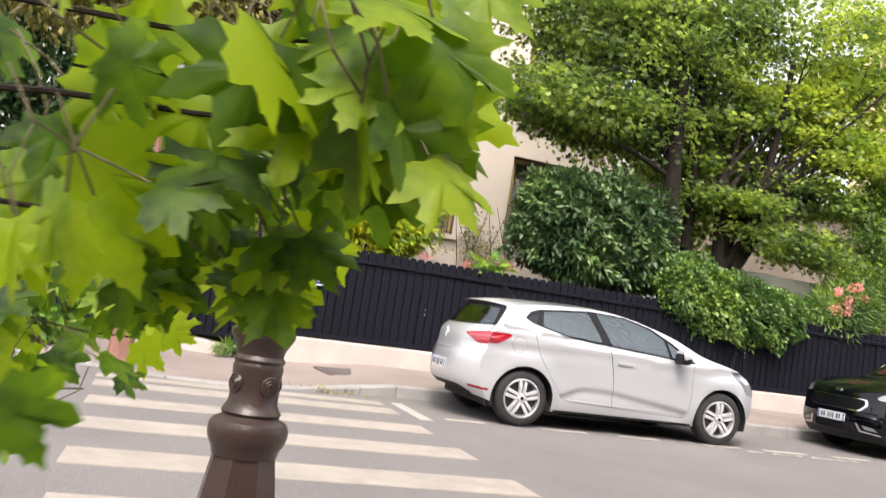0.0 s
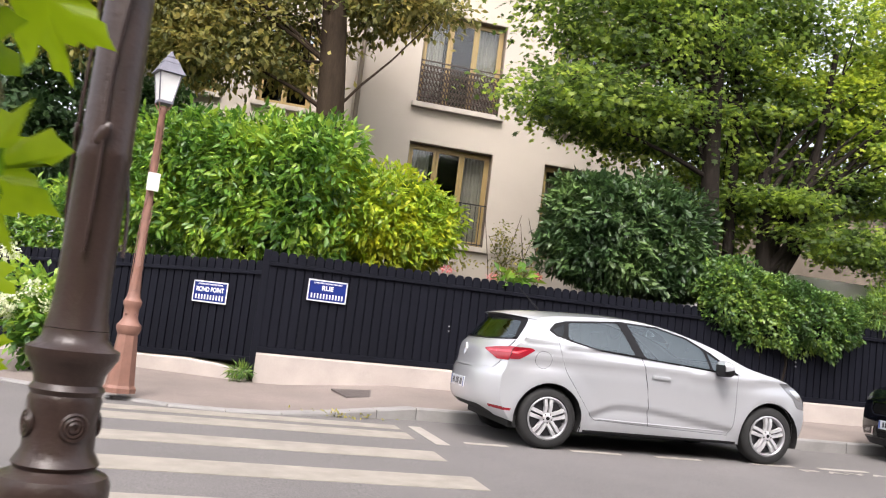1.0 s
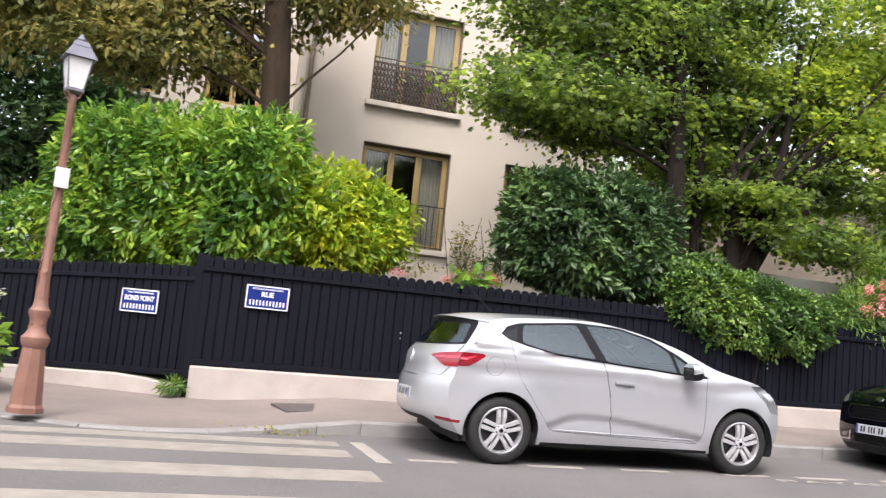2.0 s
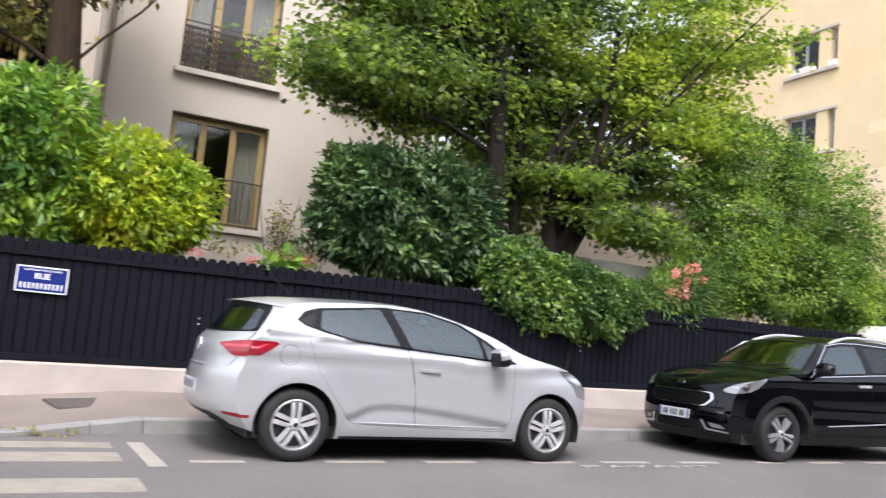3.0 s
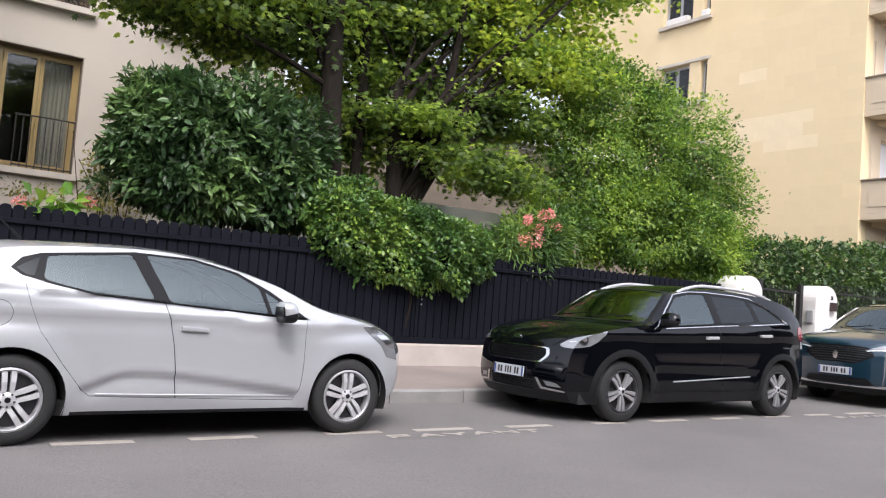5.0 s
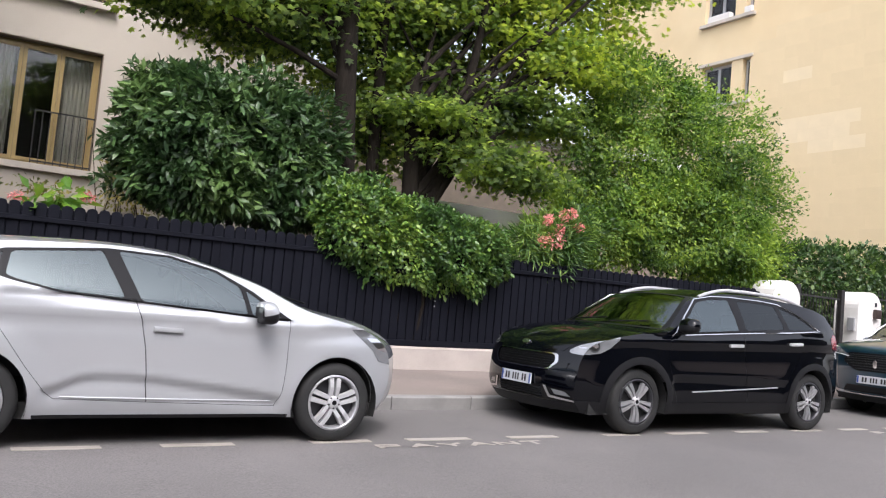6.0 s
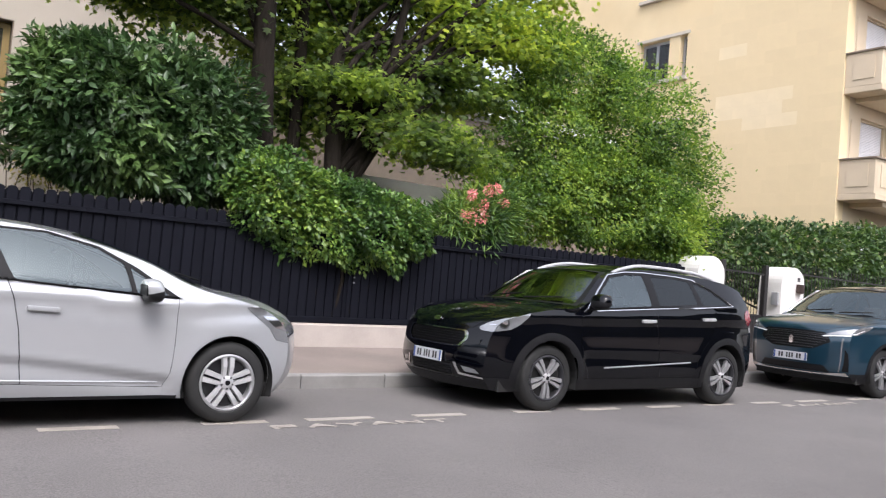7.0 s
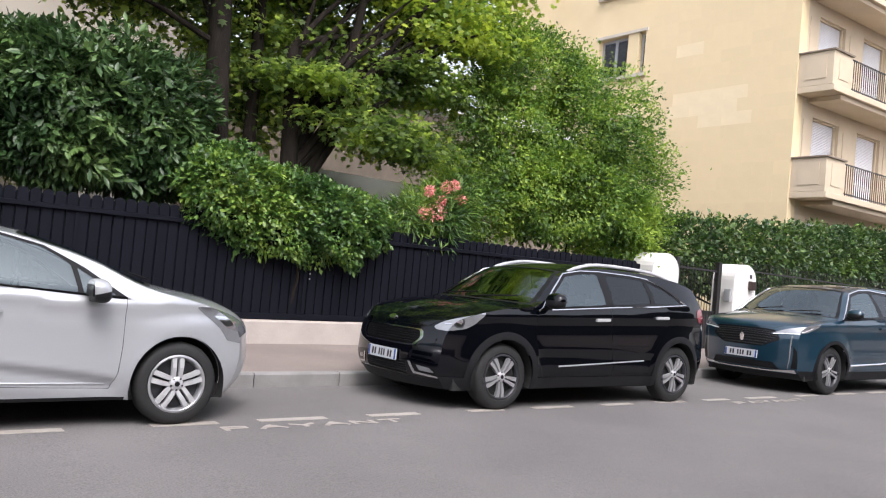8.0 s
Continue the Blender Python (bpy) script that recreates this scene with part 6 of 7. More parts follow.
shrub("laurel_hedge", "tall bright green laurel hedge behind the corner fence", "hedge", [(*along(s, 0.75, 2.7), 0.6, 0.6, 1.0) for s in (-0.2, 0.35, 0.9, 1.45, 2.0, 2.5)] + [(*along(s, 0.75, 3.3), 0.6, 0.6, 0.65) for s in (-0.3, 0.35, 1.0, 1.65, 2.25)], 28000, "laurel", 0.15, LEAF_BRIGHT, 11, core=0.75, lump=0.26)
shrub("golden_bush", "rounded yellow-green bush above the black fence", "bush", [(-1.3, 4.35, 2.75, 0.85, 0.6, 0.66), (-0.7, 4.35, 2.6, 0.62, 0.5, 0.6), (-1.75, 4.35, 2.5, 0.5, 0.5, 0.55), (-1.1, 4.3, 2.35, 0.9, 0.5, 0.45)], 13000, "laurel", 0.13, LEAF_YELLOW, 12, core=0.7)
shrub("laurel_bush", "large dark green laurel bush above the black fence", "bush", [(2.8, 4.6, 3.05, 1.2, 0.75, 0.85), (2.1, 4.55, 3.0, 0.72, 0.6, 0.75), (3.6, 4.6, 2.95, 0.8, 0.65, 0.85), (2.6, 4.5, 2.5, 1.1, 0.6, 0.45), (3.7, 4.4, 2.45, 0.65, 0.5, 0.4), (2.3, 4.6, 3.55, 0.7, 0.5, 0.35), (3.3, 4.6, 3.5, 0.6, 0.5, 0.35)], 29000, "laurel", 0.14, LEAF_LAUREL, 13, core=0.72, lump=0.24)
ivy = shrub("ivy_shrub", "small-leaved green shrub hanging over the black fence", "shrub", [(4.5, 3.75, 2.15, 0.75, 0.4, 0.6), (5.15, 3.72, 2.0, 0.75, 0.4, 0.6), (5.9, 3.7, 1.93, 0.68, 0.4, 0.53), (6.35, 3.75, 2.0, 0.4, 0.36, 0.42), (4.35, 3.8, 2.4, 0.55, 0.4, 0.35), (5.6, 3.85, 2.2, 0.75, 0.35, 0.33)], 26000, "oval", 0.075, LEAF_IVY, 14, core=0.75)
shrub("green_shrub_tree", "tall airy light green shrub behind the fence", "shrub", [(11.1, 5.4, 4.5, 1.9, 1.2, 1.6), (12.5, 5.3, 4.1, 1.6, 1.1, 1.65), (9.9, 5.2, 3.4, 1.3, 1.0, 1.1), (13.2, 5.1, 3.35, 1.15, 0.9, 1.2), (11.2, 4.7, 3.0, 1.8, 0.9, 0.9), (10.7, 5.4, 5.4, 1.1, 0.8, 0.8), (9.0, 4.7, 2.6, 0.9, 0.6, 0.7), (12.4, 4.5, 2.6, 1.2, 0.6, 0.6)], 88000, "oval", 0.078, LEAF_SHRUB, 15, core=0.7, clumps=42, lump=0.18, spread=0.16, flat=0.5)
shrub("clipped_hedge", "dense dark green hedge behind the gate and railings", "hedge", [(x, 5.2, 2.3 + 0.06 * (x - 14), 0.9, 0.75, 0.85 + 0.015 * (x - 14)) for x in np.arange(13.2, 27, 0.9)], 34000, "oval", 0.12, LEAF_HEDGE, 16, core=0.75, lump=0.1)
shrub("dark_conifer", "big dark evergreen behind the side street", "tree", [(-9.5, 12, 5.0, 2.6, 2.0, 2.6), (-7.0, 12.5, 6.0, 2.2, 2.0, 3.0), (-11.5, 12, 8.0, 3.0, 2.0, 3.0), (-7.5, 12, 9.5, 3.0, 2.0, 3.0), (-9.0, 10.8, 3.6, 2.2, 1.2, 1.4), (-5.6, 11.5, 4.6, 1.0, 1.0, 1.6)], 66000, "oval", 0.19, LEAF_DARK, 17, core=0.5, clumps=40, lump=0.25)
shrub("side_hedge", "low green hedge along the side street fence", "hedge", [(*along(s, 0.75, 1.95), 0.7, 0.7, 0.75) for s in (3.4, 4.1, 4.8, 5.5, 6.2, 7.0, 7.8, 8.6)], 15000, "laurel", 0.13, LEAF_BRIGHT, 18)


def tree(name, label, base, fork, crowns, n, kind, size, material, bark, seed, r0=0.16, lean=(0, 0), limbs=16, clumps=100, core=0.3, thin=1.0, spread=0.36):
    """Tapered trunk, forked limbs and a crown of sprays with gaps."""
    rr = random.Random(seed)
    root = thing(name, label, "tree")
    b, f = Vector(base), Vector(fork)
    pts = [b.lerp(f, t) + Vector((0.06 * math.sin(5 * t + seed), 0.05 * math.cos(4 * t + seed), 0)) for t in [i / 9 for i in range(10)]]
    part("trunk", tube(bmesh.new(), pts, r0, 14, 0.6), bark, root, smooth=True)
    for i in range(limbs):
        cx, cy, cz, rx, ry, rz = rr.choice(crowns)
        tip = Vector((cx + rr.uniform(-0.8, 0.8) * rx, cy + rr.uniform(-0.6, 0.6) * ry, cz + rr.uniform(-0.5, 0.7) * rz))
        s = pts[rr.randint(5, 9)]
        mid = s.lerp(tip, 0.45) + Vector((rr.uniform(-0.25, 0.25), rr.uniform(-0.2, 0.2), rr.uniform(0.0, 0.4)))
        curve = [s, s.lerp(mid, 0.5) + Vector((0, 0, 0.05)), mid, mid.lerp(tip, 0.5) + Vector((rr.uniform(-0.12, 0.12), 0, 0.06)), tip]
        part("limb", tube(bmesh.new(), curve, r0 * thin * rr.uniform(0.22, 0.45), 8, 0.2), bark, root, smooth=True)
    leaf_cloud("crown", crowns, n, kind, size, material, root, seed=seed, core=core, clumps=clumps, up=0.8, droop=0.3, lump=0.25, spread=spread)
    return root


tree("maple_tree", "dark-trunked maple with layered dark green leaves", (4.8, 5.0, 0.4), (4.45, 5.05, 7.4), [(2.5, 5.2, 5.35, 1.5, 1.0, 0.6), (3.9, 5.9, 5.3, 1.5, 0.8, 0.8), (5.9, 5.9, 4.4, 1.2, 0.6, 0.6), (3.0, 5.6, 7.0, 2.2, 1.2, 1.1), (5.6, 6.1, 6.2, 1.8, 0.8, 1.1), (1.6, 4.9, 5.0, 0.7, 0.6, 0.3), (5.2, 5.9, 8.0, 2.6, 1.4, 1.1)], 46000, "palm", 0.088, LEAF_MAPLE, BARK, 21, 0.2, limbs=18, thin=0.75, spread=0.46, clumps=95)
# sun and shade put into leaf colour: upper crown paler, lower sprays darker
leaning = tree("maple_tree", "leaning maple, upper leaves coloured yellow-green as if sunlit", (6.1, 5.05, 0.4), (5.7, 5.2, 4.6), [(7.0, 6.0, 6.3, 1.8, 0.9, 1.0), (9.3, 6.0, 6.7, 1.8, 1.2, 1.4), (9.6, 5.9, 8.2, 2.1, 1.4, 1.3), (8.6, 5.3, 5.6, 1.3, 0.8, 0.6)], 23000, "palm", 0.09, LEAF_LIME, BARK, 22, 0.17, limbs=16)
for limb in ([(6.0, 5.1, 2.3), (6.31, 5.25, 3.06), (6.65, 5.3, 3.98), (6.82, 5.3, 4.8), (6.95, 5.3, 5.7), (7.2, 5.4, 7.2)], [(6.2, 5.15, 2.7), (6.75, 5.3, 3.5), (7.1, 5.4, 4.3), (7.5, 5.5, 5.6)]):
    part("limb", tube(bmesh.new(), limb, 0.115 if limb[0][0] < 6.1 else 0.07, 10, 0.45), BARK, leaning, smooth=True)
leaf_cloud("crown", [(6.9, 4.9, 3.55, 1.1, 0.6, 0.25), (8.0, 5.6, 4.6, 1.4, 0.8, 0.5), (7.4, 4.7, 3.3, 0.8, 0.5, 0.2), (5.9, 4.9, 4.1, 0.7, 0.5, 0.2)], 8500, "palm", 0.09, LEAF_MAPLE, leaning, "lower sprays in a darker leaf colour, as if shaded", seed=25, core=0.3, clumps=60, up=0.85, droop=0.3, lump=0.25)
tree("maple_tree", "slim dark stem behind the larger maples", (5.5, 5.5, 0.4), (5.2, 5.6, 7.6), [(5.6, 6.6, 5.4, 1.4, 0.7, 0.8), (7.4, 6.8, 5.2, 1.4, 0.7, 0.6), (5.35, 5.95, 3.9, 0.8, 0.35, 0.75)], 7500, "palm", 0.09, LEAF_MAPLE, BARK, 23, 0.12, limbs=7)
tree("chestnut_tree", "thick chestnut with browning leaves beside the house", (-1.85, 6.6, 0.4), (-2.35, 6.7, 8.0), [(-3.6, 7.3, 6.3, 1.6, 0.9, 0.8), (-1.4, 7.3, 7.1, 1.2, 0.8, 0.6), (-5.2, 7.4, 6.5, 1.8, 1.0, 1.2), (-3.2, 7.4, 8.0, 2.6, 1.4, 1.1), (-4.4, 7.1, 5.4, 1.1, 0.7, 0.55), (-0.7, 7.0, 7.0, 0.7, 0.5, 0.25), (-6.8, 7.6, 6.6, 1.6, 1.2, 1.6), (-3.0, 7.2, 5.4, 0.6, 0.4, 0.3)], 36000, "oval", 0.14, LEAF_TAN, BARK_TAN, 24, 0.32, limbs=10, thin=0.4, clumps=45)

# pink oleander, hydrangeas and climbing rose
oleander = shrub("oleander", "oleander with narrow leaves and pink blossoms", "shrub", [(7.75, 4.0, 2.25, 0.65, 0.4, 0.5), (7.3, 3.95, 2.2, 0.4, 0.35, 0.35), (8.2, 4.1, 2.5, 0.4, 0.35, 0.4)], 4200, "narrow", 0.17, LEAF_IVY, 31, core=0.4)
for k, (x, y, z, rad) in enumerate(((7.52, 3.62, 2.33, 0.13), (7.3, 3.66, 2.3, 0.08), (7.4, 3.68, 2.62, 0.07), (7.72, 3.7, 2.72, 0.08), (8.05, 3.75, 2.58, 0.06), (7.95, 3.8, 2.78, 0.07), (7.62, 3.66, 2.5, 0.06))):
    leaf_cloud("blossom", [(x, y, z, rad, rad, rad)], 110, "oval", 0.045, PETAL_PINK, oleander, "pink blossom cluster", seed=40 + k, core=0.3)
hyd = shrub("hydrangea", "broad-leaved hydrangea peeping over the fence", "shrub", [(0.8, 3.95, 1.98, 0.3, 0.2, 0.14), (0.65, 3.95, 1.9, 0.2, 0.2, 0.1)], 80, "oval", 0.17, LEAF_BRIGHT, 33, core=0.4)
for k, (x, z) in enumerate(((0.42, 1.97), (1.12, 2.05), (-0.3, 1.98))):
    leaf_cloud("blossom", [(x, 3.86, z, 0.1, 0.07, 0.045)], 90, "oval", 0.035, PETAL_PINK, hyd, "pale pink flower head", seed=50 + k, core=0.3)
white_hyd = shrub("white_hydrangea", "bushy hydrangea with creamy white flower heads", "shrub", [(-5.45, 3.4, 0.5, 0.45, 0.45, 0.5), (-5.8, 3.6, 0.85, 0.45, 0.45, 0.45)], 1500, "oval", 0.15, LEAF_BRIGHT, 34, ground=0.0, core=0.5)
rr = random.Random(8)
for k in range(9):
    a = rr.uniform(-0.5, 0.5)
    leaf_cloud("blossom", [(-5.62 + a, 3.1 + rr.uniform(-0.1, 0.2), 0.85 + rr.uniform(-0.25, 0.55), 0.12, 0.1, 0.1)], 120, "oval", 0.05, PETAL_WHITE, white_hyd, "creamy white flower head", seed=60 + k, core=0.4)
rose = thing("climbing_rose", "straggly climbing rose against the cream wall", "shrub")
rr = random.Random(9)
for k in range(9):
    x = 2.1 + 0.12 * k
    curve = [(x, 9.55, 0.5), (x + rr.uniform(-0.2, 0.2), 9.45, 1.6), (x + rr.uniform(-0.3, 0.3), 9.5, 2.5), (x + rr.uniform(-0.4, 0.6), 9.6, rr.uniform(2.9, 3.9))]
    part("stem", tube(bmesh.new(), curve, 0.014, 6, 0.4), BARK_TAN, rose, smooth=True)
leaf_cloud("foliage", [(2.5, 9.5, 2.7, 0.55, 0.15, 0.6), (2.3, 9.5, 3.2, 0.3, 0.12, 0.5), (3.0, 9.5, 2.5, 0.3, 0.12, 0.3), (1.2, 9.5, 2.6, 0.7, 0.12, 0.15)], 900, "oval", 0.08, LEAF_TAN, rose, seed=70, core=0.1)
weeds = leaf_cloud("weed_tuft", [(-3.05, 3.62, 0.2, 0.15, 0.09, 0.07)], 200, "narrow", 0.12, LEAF_IVY, None, seed=71, core=0.1)
tagged(weeds, "small tuft of weeds on the broken low wall", "weeds", kind="stuff")

# overhanging plane-tree branch at the near kerb, leaves placed from the camera's start to fit its view
START_EYE = Vector((-3.842, -8.857, 1.057))
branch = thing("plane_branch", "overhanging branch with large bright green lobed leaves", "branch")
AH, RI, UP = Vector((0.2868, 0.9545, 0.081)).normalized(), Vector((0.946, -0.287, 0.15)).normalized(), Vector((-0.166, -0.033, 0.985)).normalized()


# a to the right, b upwards, d deep, from the camera's first view
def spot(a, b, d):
    return START_EYE + (AH + RI * a + UP * b) * d


rr = random.Random(17)
shape_cache = []
for k in range(4):
    q = random.Random(90 + k)
    bm = bmesh.new()
    vs = []
    # lobed outline with toothed edges
    half = [(0.07, 0.98), (0.15, 0.95), (0.14, 0.84), (0.22, 0.76), (0.24, 0.68), (0.34, 0.72), (0.4, 0.8), (0.6, 0.88), (0.57, 0.72), (0.64, 0.62), (0.5, 0.54), (0.45, 0.45), (0.56, 0.42), (0.74, 0.34), (0.62, 0.24), (0.6, 0.13), (0.38, 0.1), (0.27, -0.06), (0.06, 0.04)]
    tips = [(0.0, 1.14)] + half + [(-x, y) for x, y in half[::-1]]
    curl = q.uniform(0.1, 0.35)
    centre = bm.verts.new((0, 0.32, 0.05))
    mids = []
    for x, y in tips:
        x, y = x * (1 + q.uniform(-0.08, 0.08)), y * (1 + q.uniform(-0.05, 0.05))
        vs.append(bm.verts.new((x, y, -curl * x * x - 0.25 * curl * (y - 0.3) ** 2 + q.uniform(-0.02, 0.02))))
        mids.append(bm.verts.new((x * 0.5, 0.32 + (y - 0.32) * 0.5, 0.03 - curl * 0.25 * x * x)))
    n = len(vs)
    for i in range(n):
        j = (i + 1) % n
        bm.faces.new((vs[i], vs[j], mids[j], mids[i]))
        bm.faces.new((mids[i], mids[j], centre))
    me = bpy.data.meshes.new("leaf")
    bm.to_mesh(me)
    bm.free()
    me.materials.append(LEAF_NEAR)
    me.shade_smooth()
    shape_cache.append(me)


def near_leaf(p, size):
    ob = new("leaf", rr.choice(shape_cache))
    ob.parent = branch
    down = Vector((rr.uniform(-0.3, 1.0), rr.uniform(-0.5, 0.3), rr.uniform(-0.9, -0.1))).normalized()
    face = (-AH * rr.uniform(0.2, 1.0) + Vector((rr.uniform(-0.8, 0.8), rr.uniform(-0.3, 0.3), rr.uniform(-0.3, 1.1)))).normalized()
    x = down.cross(face).normalized()
    face = x.cross(down)
    ob.matrix_world = Matrix.Translation(p) @ Matrix((x, down, face)).transposed().to_4x4() @ Matrix.Diagonal((size, size, size, 1))
    part("leaf_stalk", tube(bmesh.new(), [p - down * 0.0 + face * 0.004, p - down * 0.05 + face * 0.02, p - down * 0.1 + Vector((0, 0, 0.02))], 0.0018, 5), TWIG, branch)


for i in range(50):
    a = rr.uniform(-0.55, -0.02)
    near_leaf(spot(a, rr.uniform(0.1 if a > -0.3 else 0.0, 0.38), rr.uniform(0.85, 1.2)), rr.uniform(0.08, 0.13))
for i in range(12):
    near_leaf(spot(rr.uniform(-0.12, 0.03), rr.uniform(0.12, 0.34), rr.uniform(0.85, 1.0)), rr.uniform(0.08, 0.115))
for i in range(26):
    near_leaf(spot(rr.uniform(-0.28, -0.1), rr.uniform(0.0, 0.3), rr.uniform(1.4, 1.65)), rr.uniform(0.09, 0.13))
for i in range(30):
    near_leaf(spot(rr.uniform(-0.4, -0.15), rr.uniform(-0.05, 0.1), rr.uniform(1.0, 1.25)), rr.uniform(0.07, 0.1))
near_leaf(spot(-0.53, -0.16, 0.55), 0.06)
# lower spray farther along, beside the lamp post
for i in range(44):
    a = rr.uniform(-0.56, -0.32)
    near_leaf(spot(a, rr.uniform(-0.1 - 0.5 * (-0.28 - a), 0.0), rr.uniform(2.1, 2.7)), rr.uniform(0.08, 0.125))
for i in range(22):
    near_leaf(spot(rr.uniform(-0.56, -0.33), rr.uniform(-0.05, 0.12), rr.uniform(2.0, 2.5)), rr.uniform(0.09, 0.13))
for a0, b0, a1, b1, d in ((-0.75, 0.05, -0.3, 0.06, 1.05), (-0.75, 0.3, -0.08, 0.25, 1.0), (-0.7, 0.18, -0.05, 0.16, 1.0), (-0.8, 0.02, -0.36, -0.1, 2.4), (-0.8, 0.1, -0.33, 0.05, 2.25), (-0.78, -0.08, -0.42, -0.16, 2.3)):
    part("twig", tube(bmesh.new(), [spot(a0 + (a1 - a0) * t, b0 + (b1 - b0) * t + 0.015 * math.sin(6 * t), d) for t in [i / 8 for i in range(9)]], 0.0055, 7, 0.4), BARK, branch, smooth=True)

fallen = leaf_cloud("fallen_leaves", [(-1.9, 1.42, road_z(-1.9) + 0.03, 0.7, 0.12, 0.02), (8.9, 1.45, road_z(8.9) + 0.02, 0.9, 0.25, 0.012)], 170, "oval", 0.055, LEAF_TAN, None, seed=81, core=0.1, up=0.95, droop=0.0)
tagged(fallen, "dry brown leaves gathered in the gutter", "fallen leaves", kind="stuff")

# ---- cast-iron street lamps ----
LAMP_BASE = [(0.17, 0.0), (0.17, 0.05), (0.15, 0.08), (0.145, 0.12), (0.125, 0.4), (0.11, 0.58), (0.105, 0.62), (0.12, 0.65), (0.13, 0.68), (0.13, 0.72), (0.105, 0.75), (0.092, 0.77), (0.08, 0.8), (0.078, 0.9), (0.09, 0.93), (0.098, 0.955), (0.098, 0.985), (0.085, 1.0), (0.07, 1.03), (0.062, 1.1), (0.052, 1.25), (0.048, 1.32), (0.053, 1.34), (0.053, 1.36), (0.047, 1.38)]


NEAR_BASE = [(0.17, 0.0), (0.17, 0.06), (0.15, 0.09), (0.14, 0.13), (0.11, 0.45), (0.095, 0.55), (0.086, 0.6), (0.09, 0.62), (0.1, 0.635), (0.106, 0.655), (0.106, 0.675), (0.098, 0.692), (0.08, 0.7), (0.074, 0.706), (0.08, 0.715), (0.074, 0.725), (0.066, 0.74), (0.064, 0.8), (0.068, 0.835), (0.064, 0.845), (0.07, 0.855), (0.062, 0.866), (0.066, 0.885), (0.078, 0.905), (0.086, 0.918), (0.086, 0.932), (0.072, 0.94), (0.062, 0.952), (0.06, 0.97), (0.054, 1.0), (0.051, 1.06), (0.05, 1.3), (0.053, 1.31), (0.05, 1.325)]


def lamp_post(label, m, material, lantern=True, top=3.05, scale=1.0, profile=None, rosette=(0.079, 0.85)):
    root = thing("street_lamp", label, "street lamp", m)
    prof = [(r * scale, z) for r, z in (profile or LAMP_BASE)]
    part("plinth", lathe(bmesh.new(), prof[:7], 8, Matrix.Rotation(radians(22.5), 4, "Z")), material, root)
    part("base", lathe(bmesh.new(), [(p[0], p[1] + 0.001) for p in prof[6:-5]], 32), material, root, smooth=True)
    part("shaft", lathe(bmesh.new(), [(p[0], p[1] + 0.002) for p in prof[-6:]] + [(0.042 * scale, 2.0), (0.034 * scale, top - 0.12), (0.045 * scale, top - 0.1), (0.045 * scale, top - 0.07), (0.03 * scale, top - 0.04)], 28), material, root, smooth=True)
    # rosettes and leaf relief on the pedestal and shaft
    for k in range(4):
        a = math.pi / 2 * k + 0.5
        bm = bmesh.new()
        for j in range(3):
            tube(bm, [((0.024 - 0.008 * j) * math.cos(t), (0.024 - 0.008 * j) * math.sin(t), 0.001 * j - 0.002) for t in [2 * math.pi * i / 14 for i in range(15)]], 0.0045, 5)
        part("rosette", bm, material, root, smooth=True).matrix_basis = Matrix.Rotation(a, 4, "Z") @ pose(rosette[0] * scale, 0, rosette[1], 0, 90, 0)
    for k in range(3):
        bm = bmesh.new()
        pts = []
        for i in range(60):
            t = i / 59
            z = 1.12 + t * (top - 1.35)
            r = (0.058 - 0.02 * t) * scale + 0.004
            ang = 2.1 * k + 4.0 * t + 0.5 * math.sin(9 * t + k)
            pts.append((r * math.cos(ang), r * math.sin(ang), z))
        tube(bm, pts, 0.0045, 6, 0.6)
        part("ivy_relief", bm, material, root, smooth=True)
        for i in range(8, 58, 11):
            x, y, z = pts[i]
            ang = math.atan2(y, x)
            bm = bmesh.new()
            bmesh.ops.create_uvsphere(bm, u_segments=10, v_segments=6, radius=1)
            bmesh.ops.scale(bm, vec=(0.006, 0.012, 0.026), verts=bm.verts)
            part("leaf_relief", bm, material, root, smooth=True).matrix_basis = pose(x, y, z) @ Matrix.Rotation(ang, 4, "Z") @ pose(0, 0, 0, 25 if i % 2 else -25)
    if lantern:
        lan = new("lantern")
        lan.parent = root
        lan.matrix_basis = pose(0, 0, top) @ Matrix.Diagonal((0.8, 0.8, 0.84, 1))

        def frustum(r0, z0, r1, z1):
            bm = bmesh.new()
            a = [bm.verts.new((r0 * sx, r0 * sy, z0)) for sx, sy in ((1, 1), (-1, 1), (-1, -1), (1, -1))]
            b = [bm.verts.new((r1 * sx, r1 * sy, z1)) for sx, sy in ((1, 1), (-1, 1), (-1, -1), (1, -1))]
            bm.faces.new(a[::-1])
            bm.faces.new(b)
            for i in range(4):
                bm.faces.new((a[i], a[(i + 1) % 4], b[(i + 1) % 4], b[i]))
            return bm

        part("glazing", frustum(0.088, 0.02, 0.142, 0.38), MILK, lan, "milky white lantern panes")
        part("roof", frustum(0.19, 0.385, 0.11, 0.53), LANTERN_ROOF, lan, "grey metal lantern roof")
        part("roof_cap", frustum(0.115, 0.531, 0.075, 0.6), LANTERN_ROOF, lan)
        part("finial", lathe(bmesh.new(), [(0.055, 0.6), (0.06, 0.63), (0.035, 0.66), (0.015, 0.7)], 12), LANTERN_ROOF, lan)
        part("collar", frustum(0.1, -0.015, 0.1, 0.019), LANTERN_ROOF, lan)
        for sx in (-1, 1):
            for sy in (-1, 1):
                part("glazing_bar", tube(bmesh.new(), [(0.092 * sx, 0.092 * sy, 0.02), (0.147 * sx, 0.147 * sy, 0.385)], 0.009, 6), LANTERN_ROOF, lan)
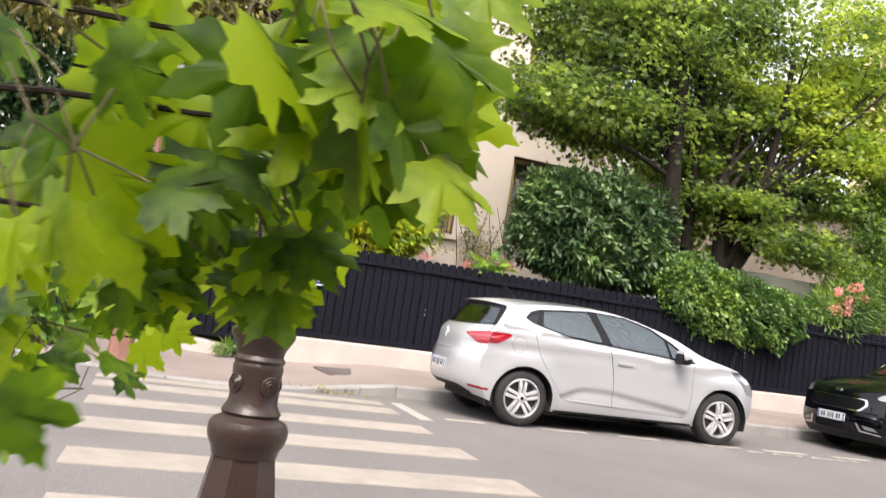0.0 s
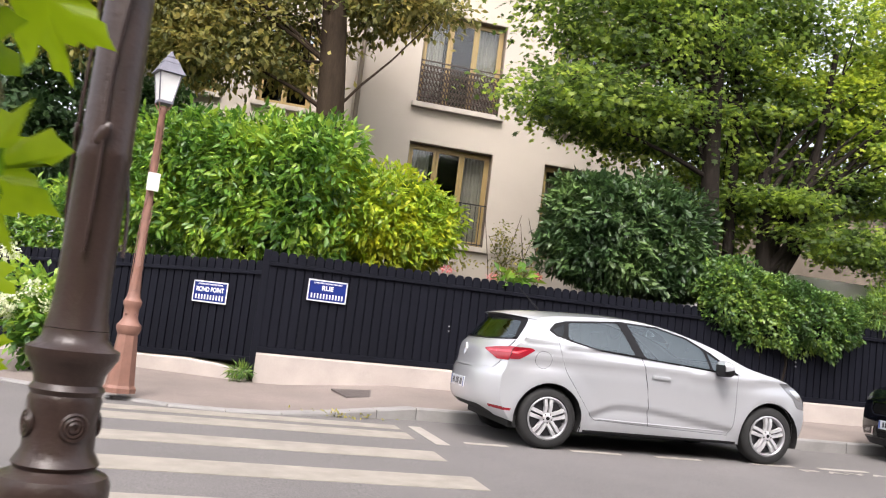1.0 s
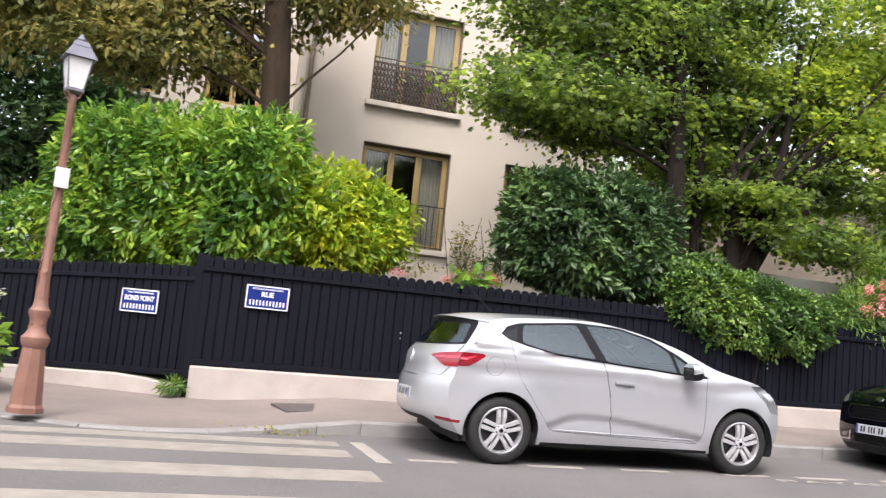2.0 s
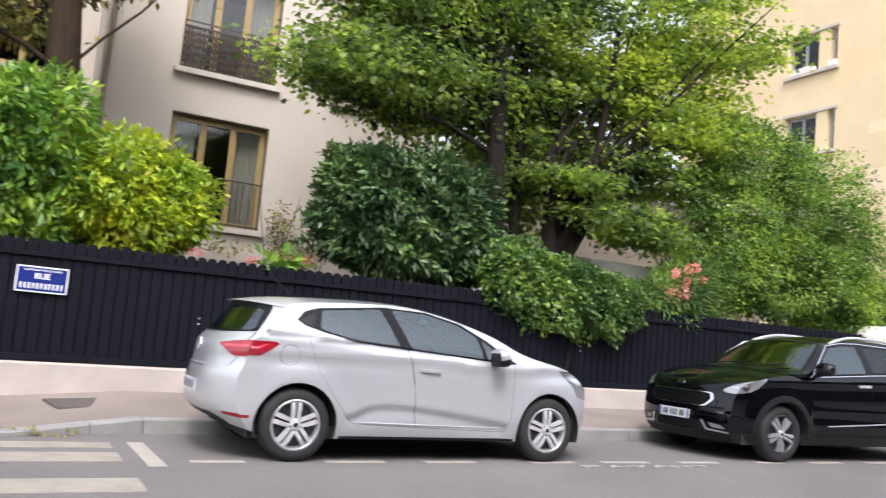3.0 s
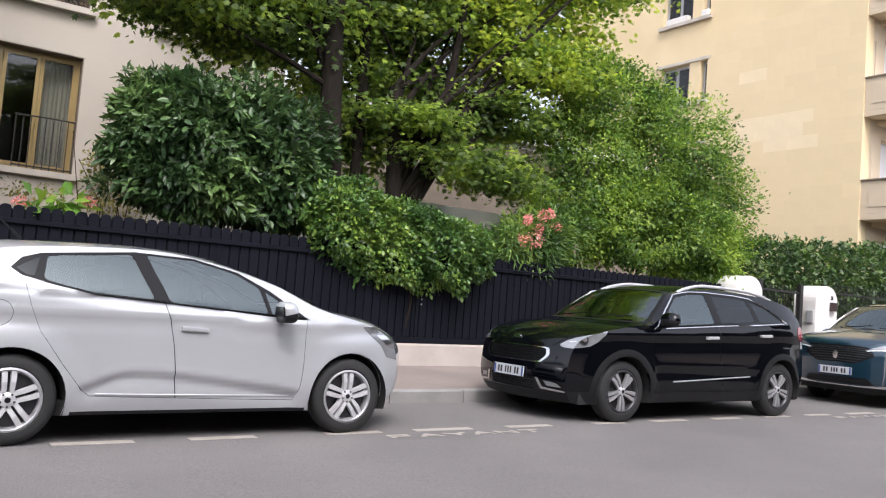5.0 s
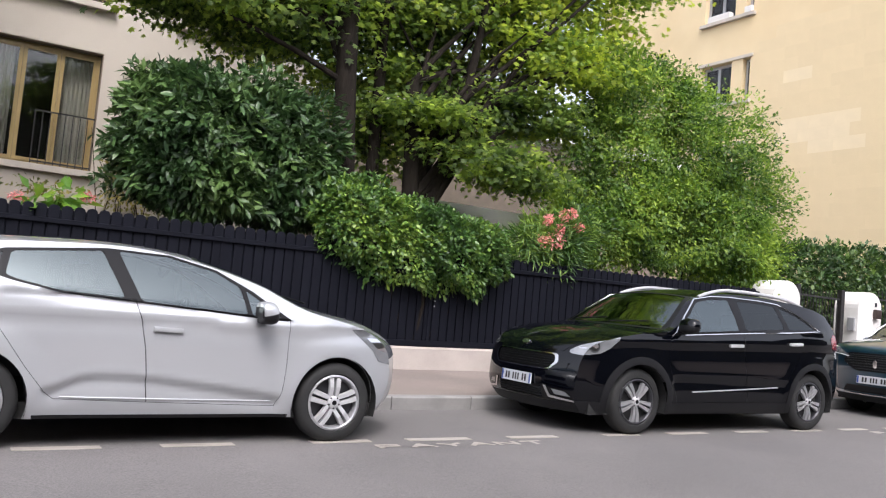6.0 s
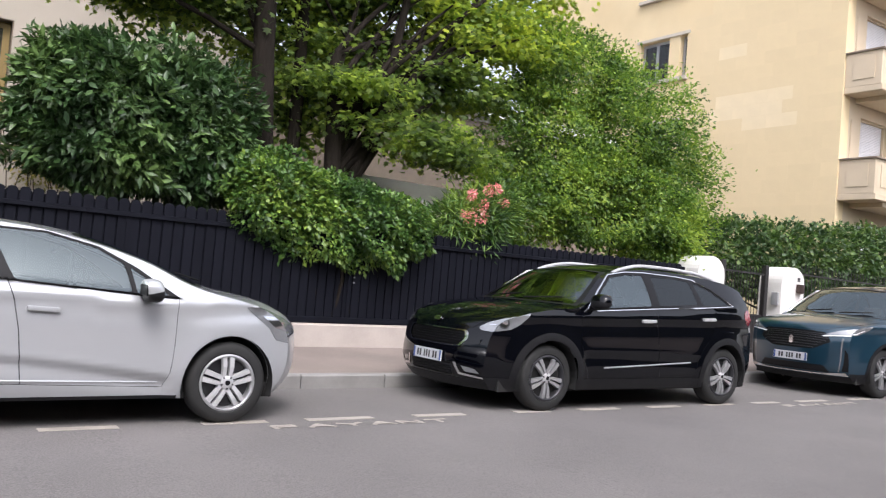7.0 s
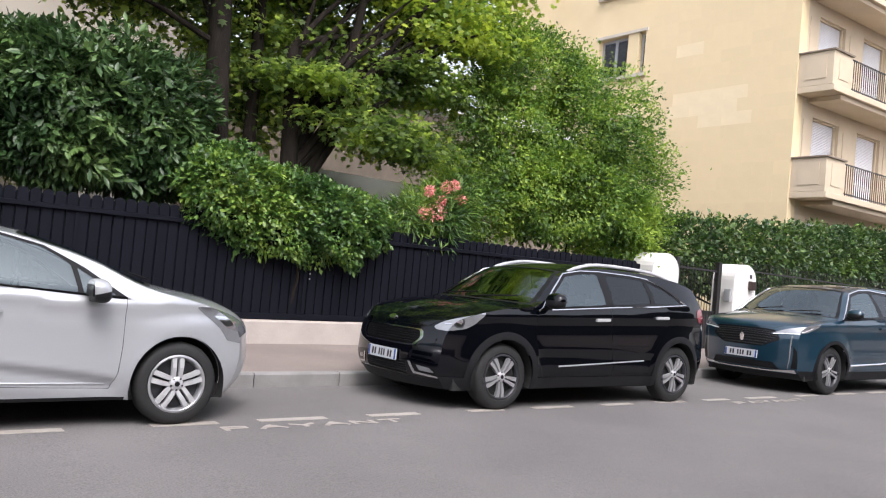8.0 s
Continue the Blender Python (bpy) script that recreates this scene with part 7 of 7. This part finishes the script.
                part("bracket", tube(bmesh.new(), [(0, 0, -0.1), (0.06 * sx, 0.06 * sy, -0.09), (0.09 * sx, 0.09 * sy, -0.015)], 0.009, 6), material, lan)
    return root


far_lamp = lamp_post("faded red-brown cast-iron street lamp with a milky lantern", pose(-4.33, 1.5, 0.0, 0, 0, 20), CAST_PALE, True, 3.2)
boxed("notice_box", -0.065, 0.065, -0.09, -0.05, 2.2, 2.4, WHITE_WALL, far_lamp, bevel=0.01, label="small white box")
near_lamp = lamp_post("dark brown ornamental cast-iron lamp post beside the crossing", pose(-3.6, -6.52, 0.02, 0, 0, 0), CAST, True, 3.05, 1.0, NEAR_BASE, (0.066, 0.79))

# ---- garden gate between white pillars ----
def pillar(label, x0, x1, top, y0=3.62, y1=4.12):
    out = [(x0, 0.1), (x1, 0.1)]
    r = (x1 - x0) / 2
    rz = 0.33
    out += [(x0 + r + r * math.cos(a), top - rz + rz * math.sin(a)) for a in [math.pi * i / 14 for i in range(15)]]
    bm = prism(bmesh.new(), out, y0, y1)
    root = thing("gate_pillar", label, "gate pillar", group="white gate pillars")
    part("pillar", bm, WHITE_WALL, root)
    return root


p1 = pillar("white round-topped gate pillar at the end of the fence", 12.45, 13.2, 2.22)
p2 = pillar("white round-topped gate pillar with a small lamp and bell", 14.95, 15.7, 2.22)
boxed("wall_light", 15.42, 15.58, 3.53, 3.615, 1.72, 1.9, CAST, p2, bevel=0.02, label="small brown wall lamp")
boxed("bell_panel", 14.9, 14.945, 3.66, 3.8, 1.45, 1.7, ZINC, p2, bevel=0.006, label="grey bell panel")
boxed("number_bar", 15.47, 15.54, 3.612, 3.619, 1.95, 2.03, PLATE_INK, p2)
gate = thing("garden_gate", "black wrought-iron garden gate, closed", "gate")
for x in (13.3, 14.62):
    boxed("gate_post", x - 0.05, x + 0.05, 3.72, 3.82, 0.3, 2.2, IRON, gate, bevel=0.008)
for z in (0.55, 1.2, 2.0):
    boxed("gate_rail", 13.352, 14.568, 3.75, 3.78, z, z + 0.035, IRON, gate)
for i in range(13):
    x = 13.43 + i * 0.09
    part("gate_bar", tube(bmesh.new(), [(x, 3.765, 0.5), (x, 3.765, 2.04), (x, 3.765, 2.14)], 0.009, 6), IRON, gate)
boxed("gate_sheet", 13.352, 14.568, 3.766, 3.772, 0.5, 1.2, IRON, gate)
bar_fence = thing("railing", "black iron railing in front of the hedge", "railing")
for z in (0.75, 2.1):
    boxed("rail", 15.72, 26, 3.74, 3.77, z, z + 0.03, IRON, bar_fence)
for i in range(80):
    x = 15.8 + i * 0.12
    part("bar", tube(bmesh.new(), [(x, 3.755, 0.5), (x, 3.755, 2.3)], 0.009, 5), IRON, bar_fence)
tagged(boxed("wall_low_east", 15.72, 26, 3.66, 3.86, 0.2, 0.72, PLASTER, bevel=0.01), "pale low wall under the railing", "wall", kind="structure")
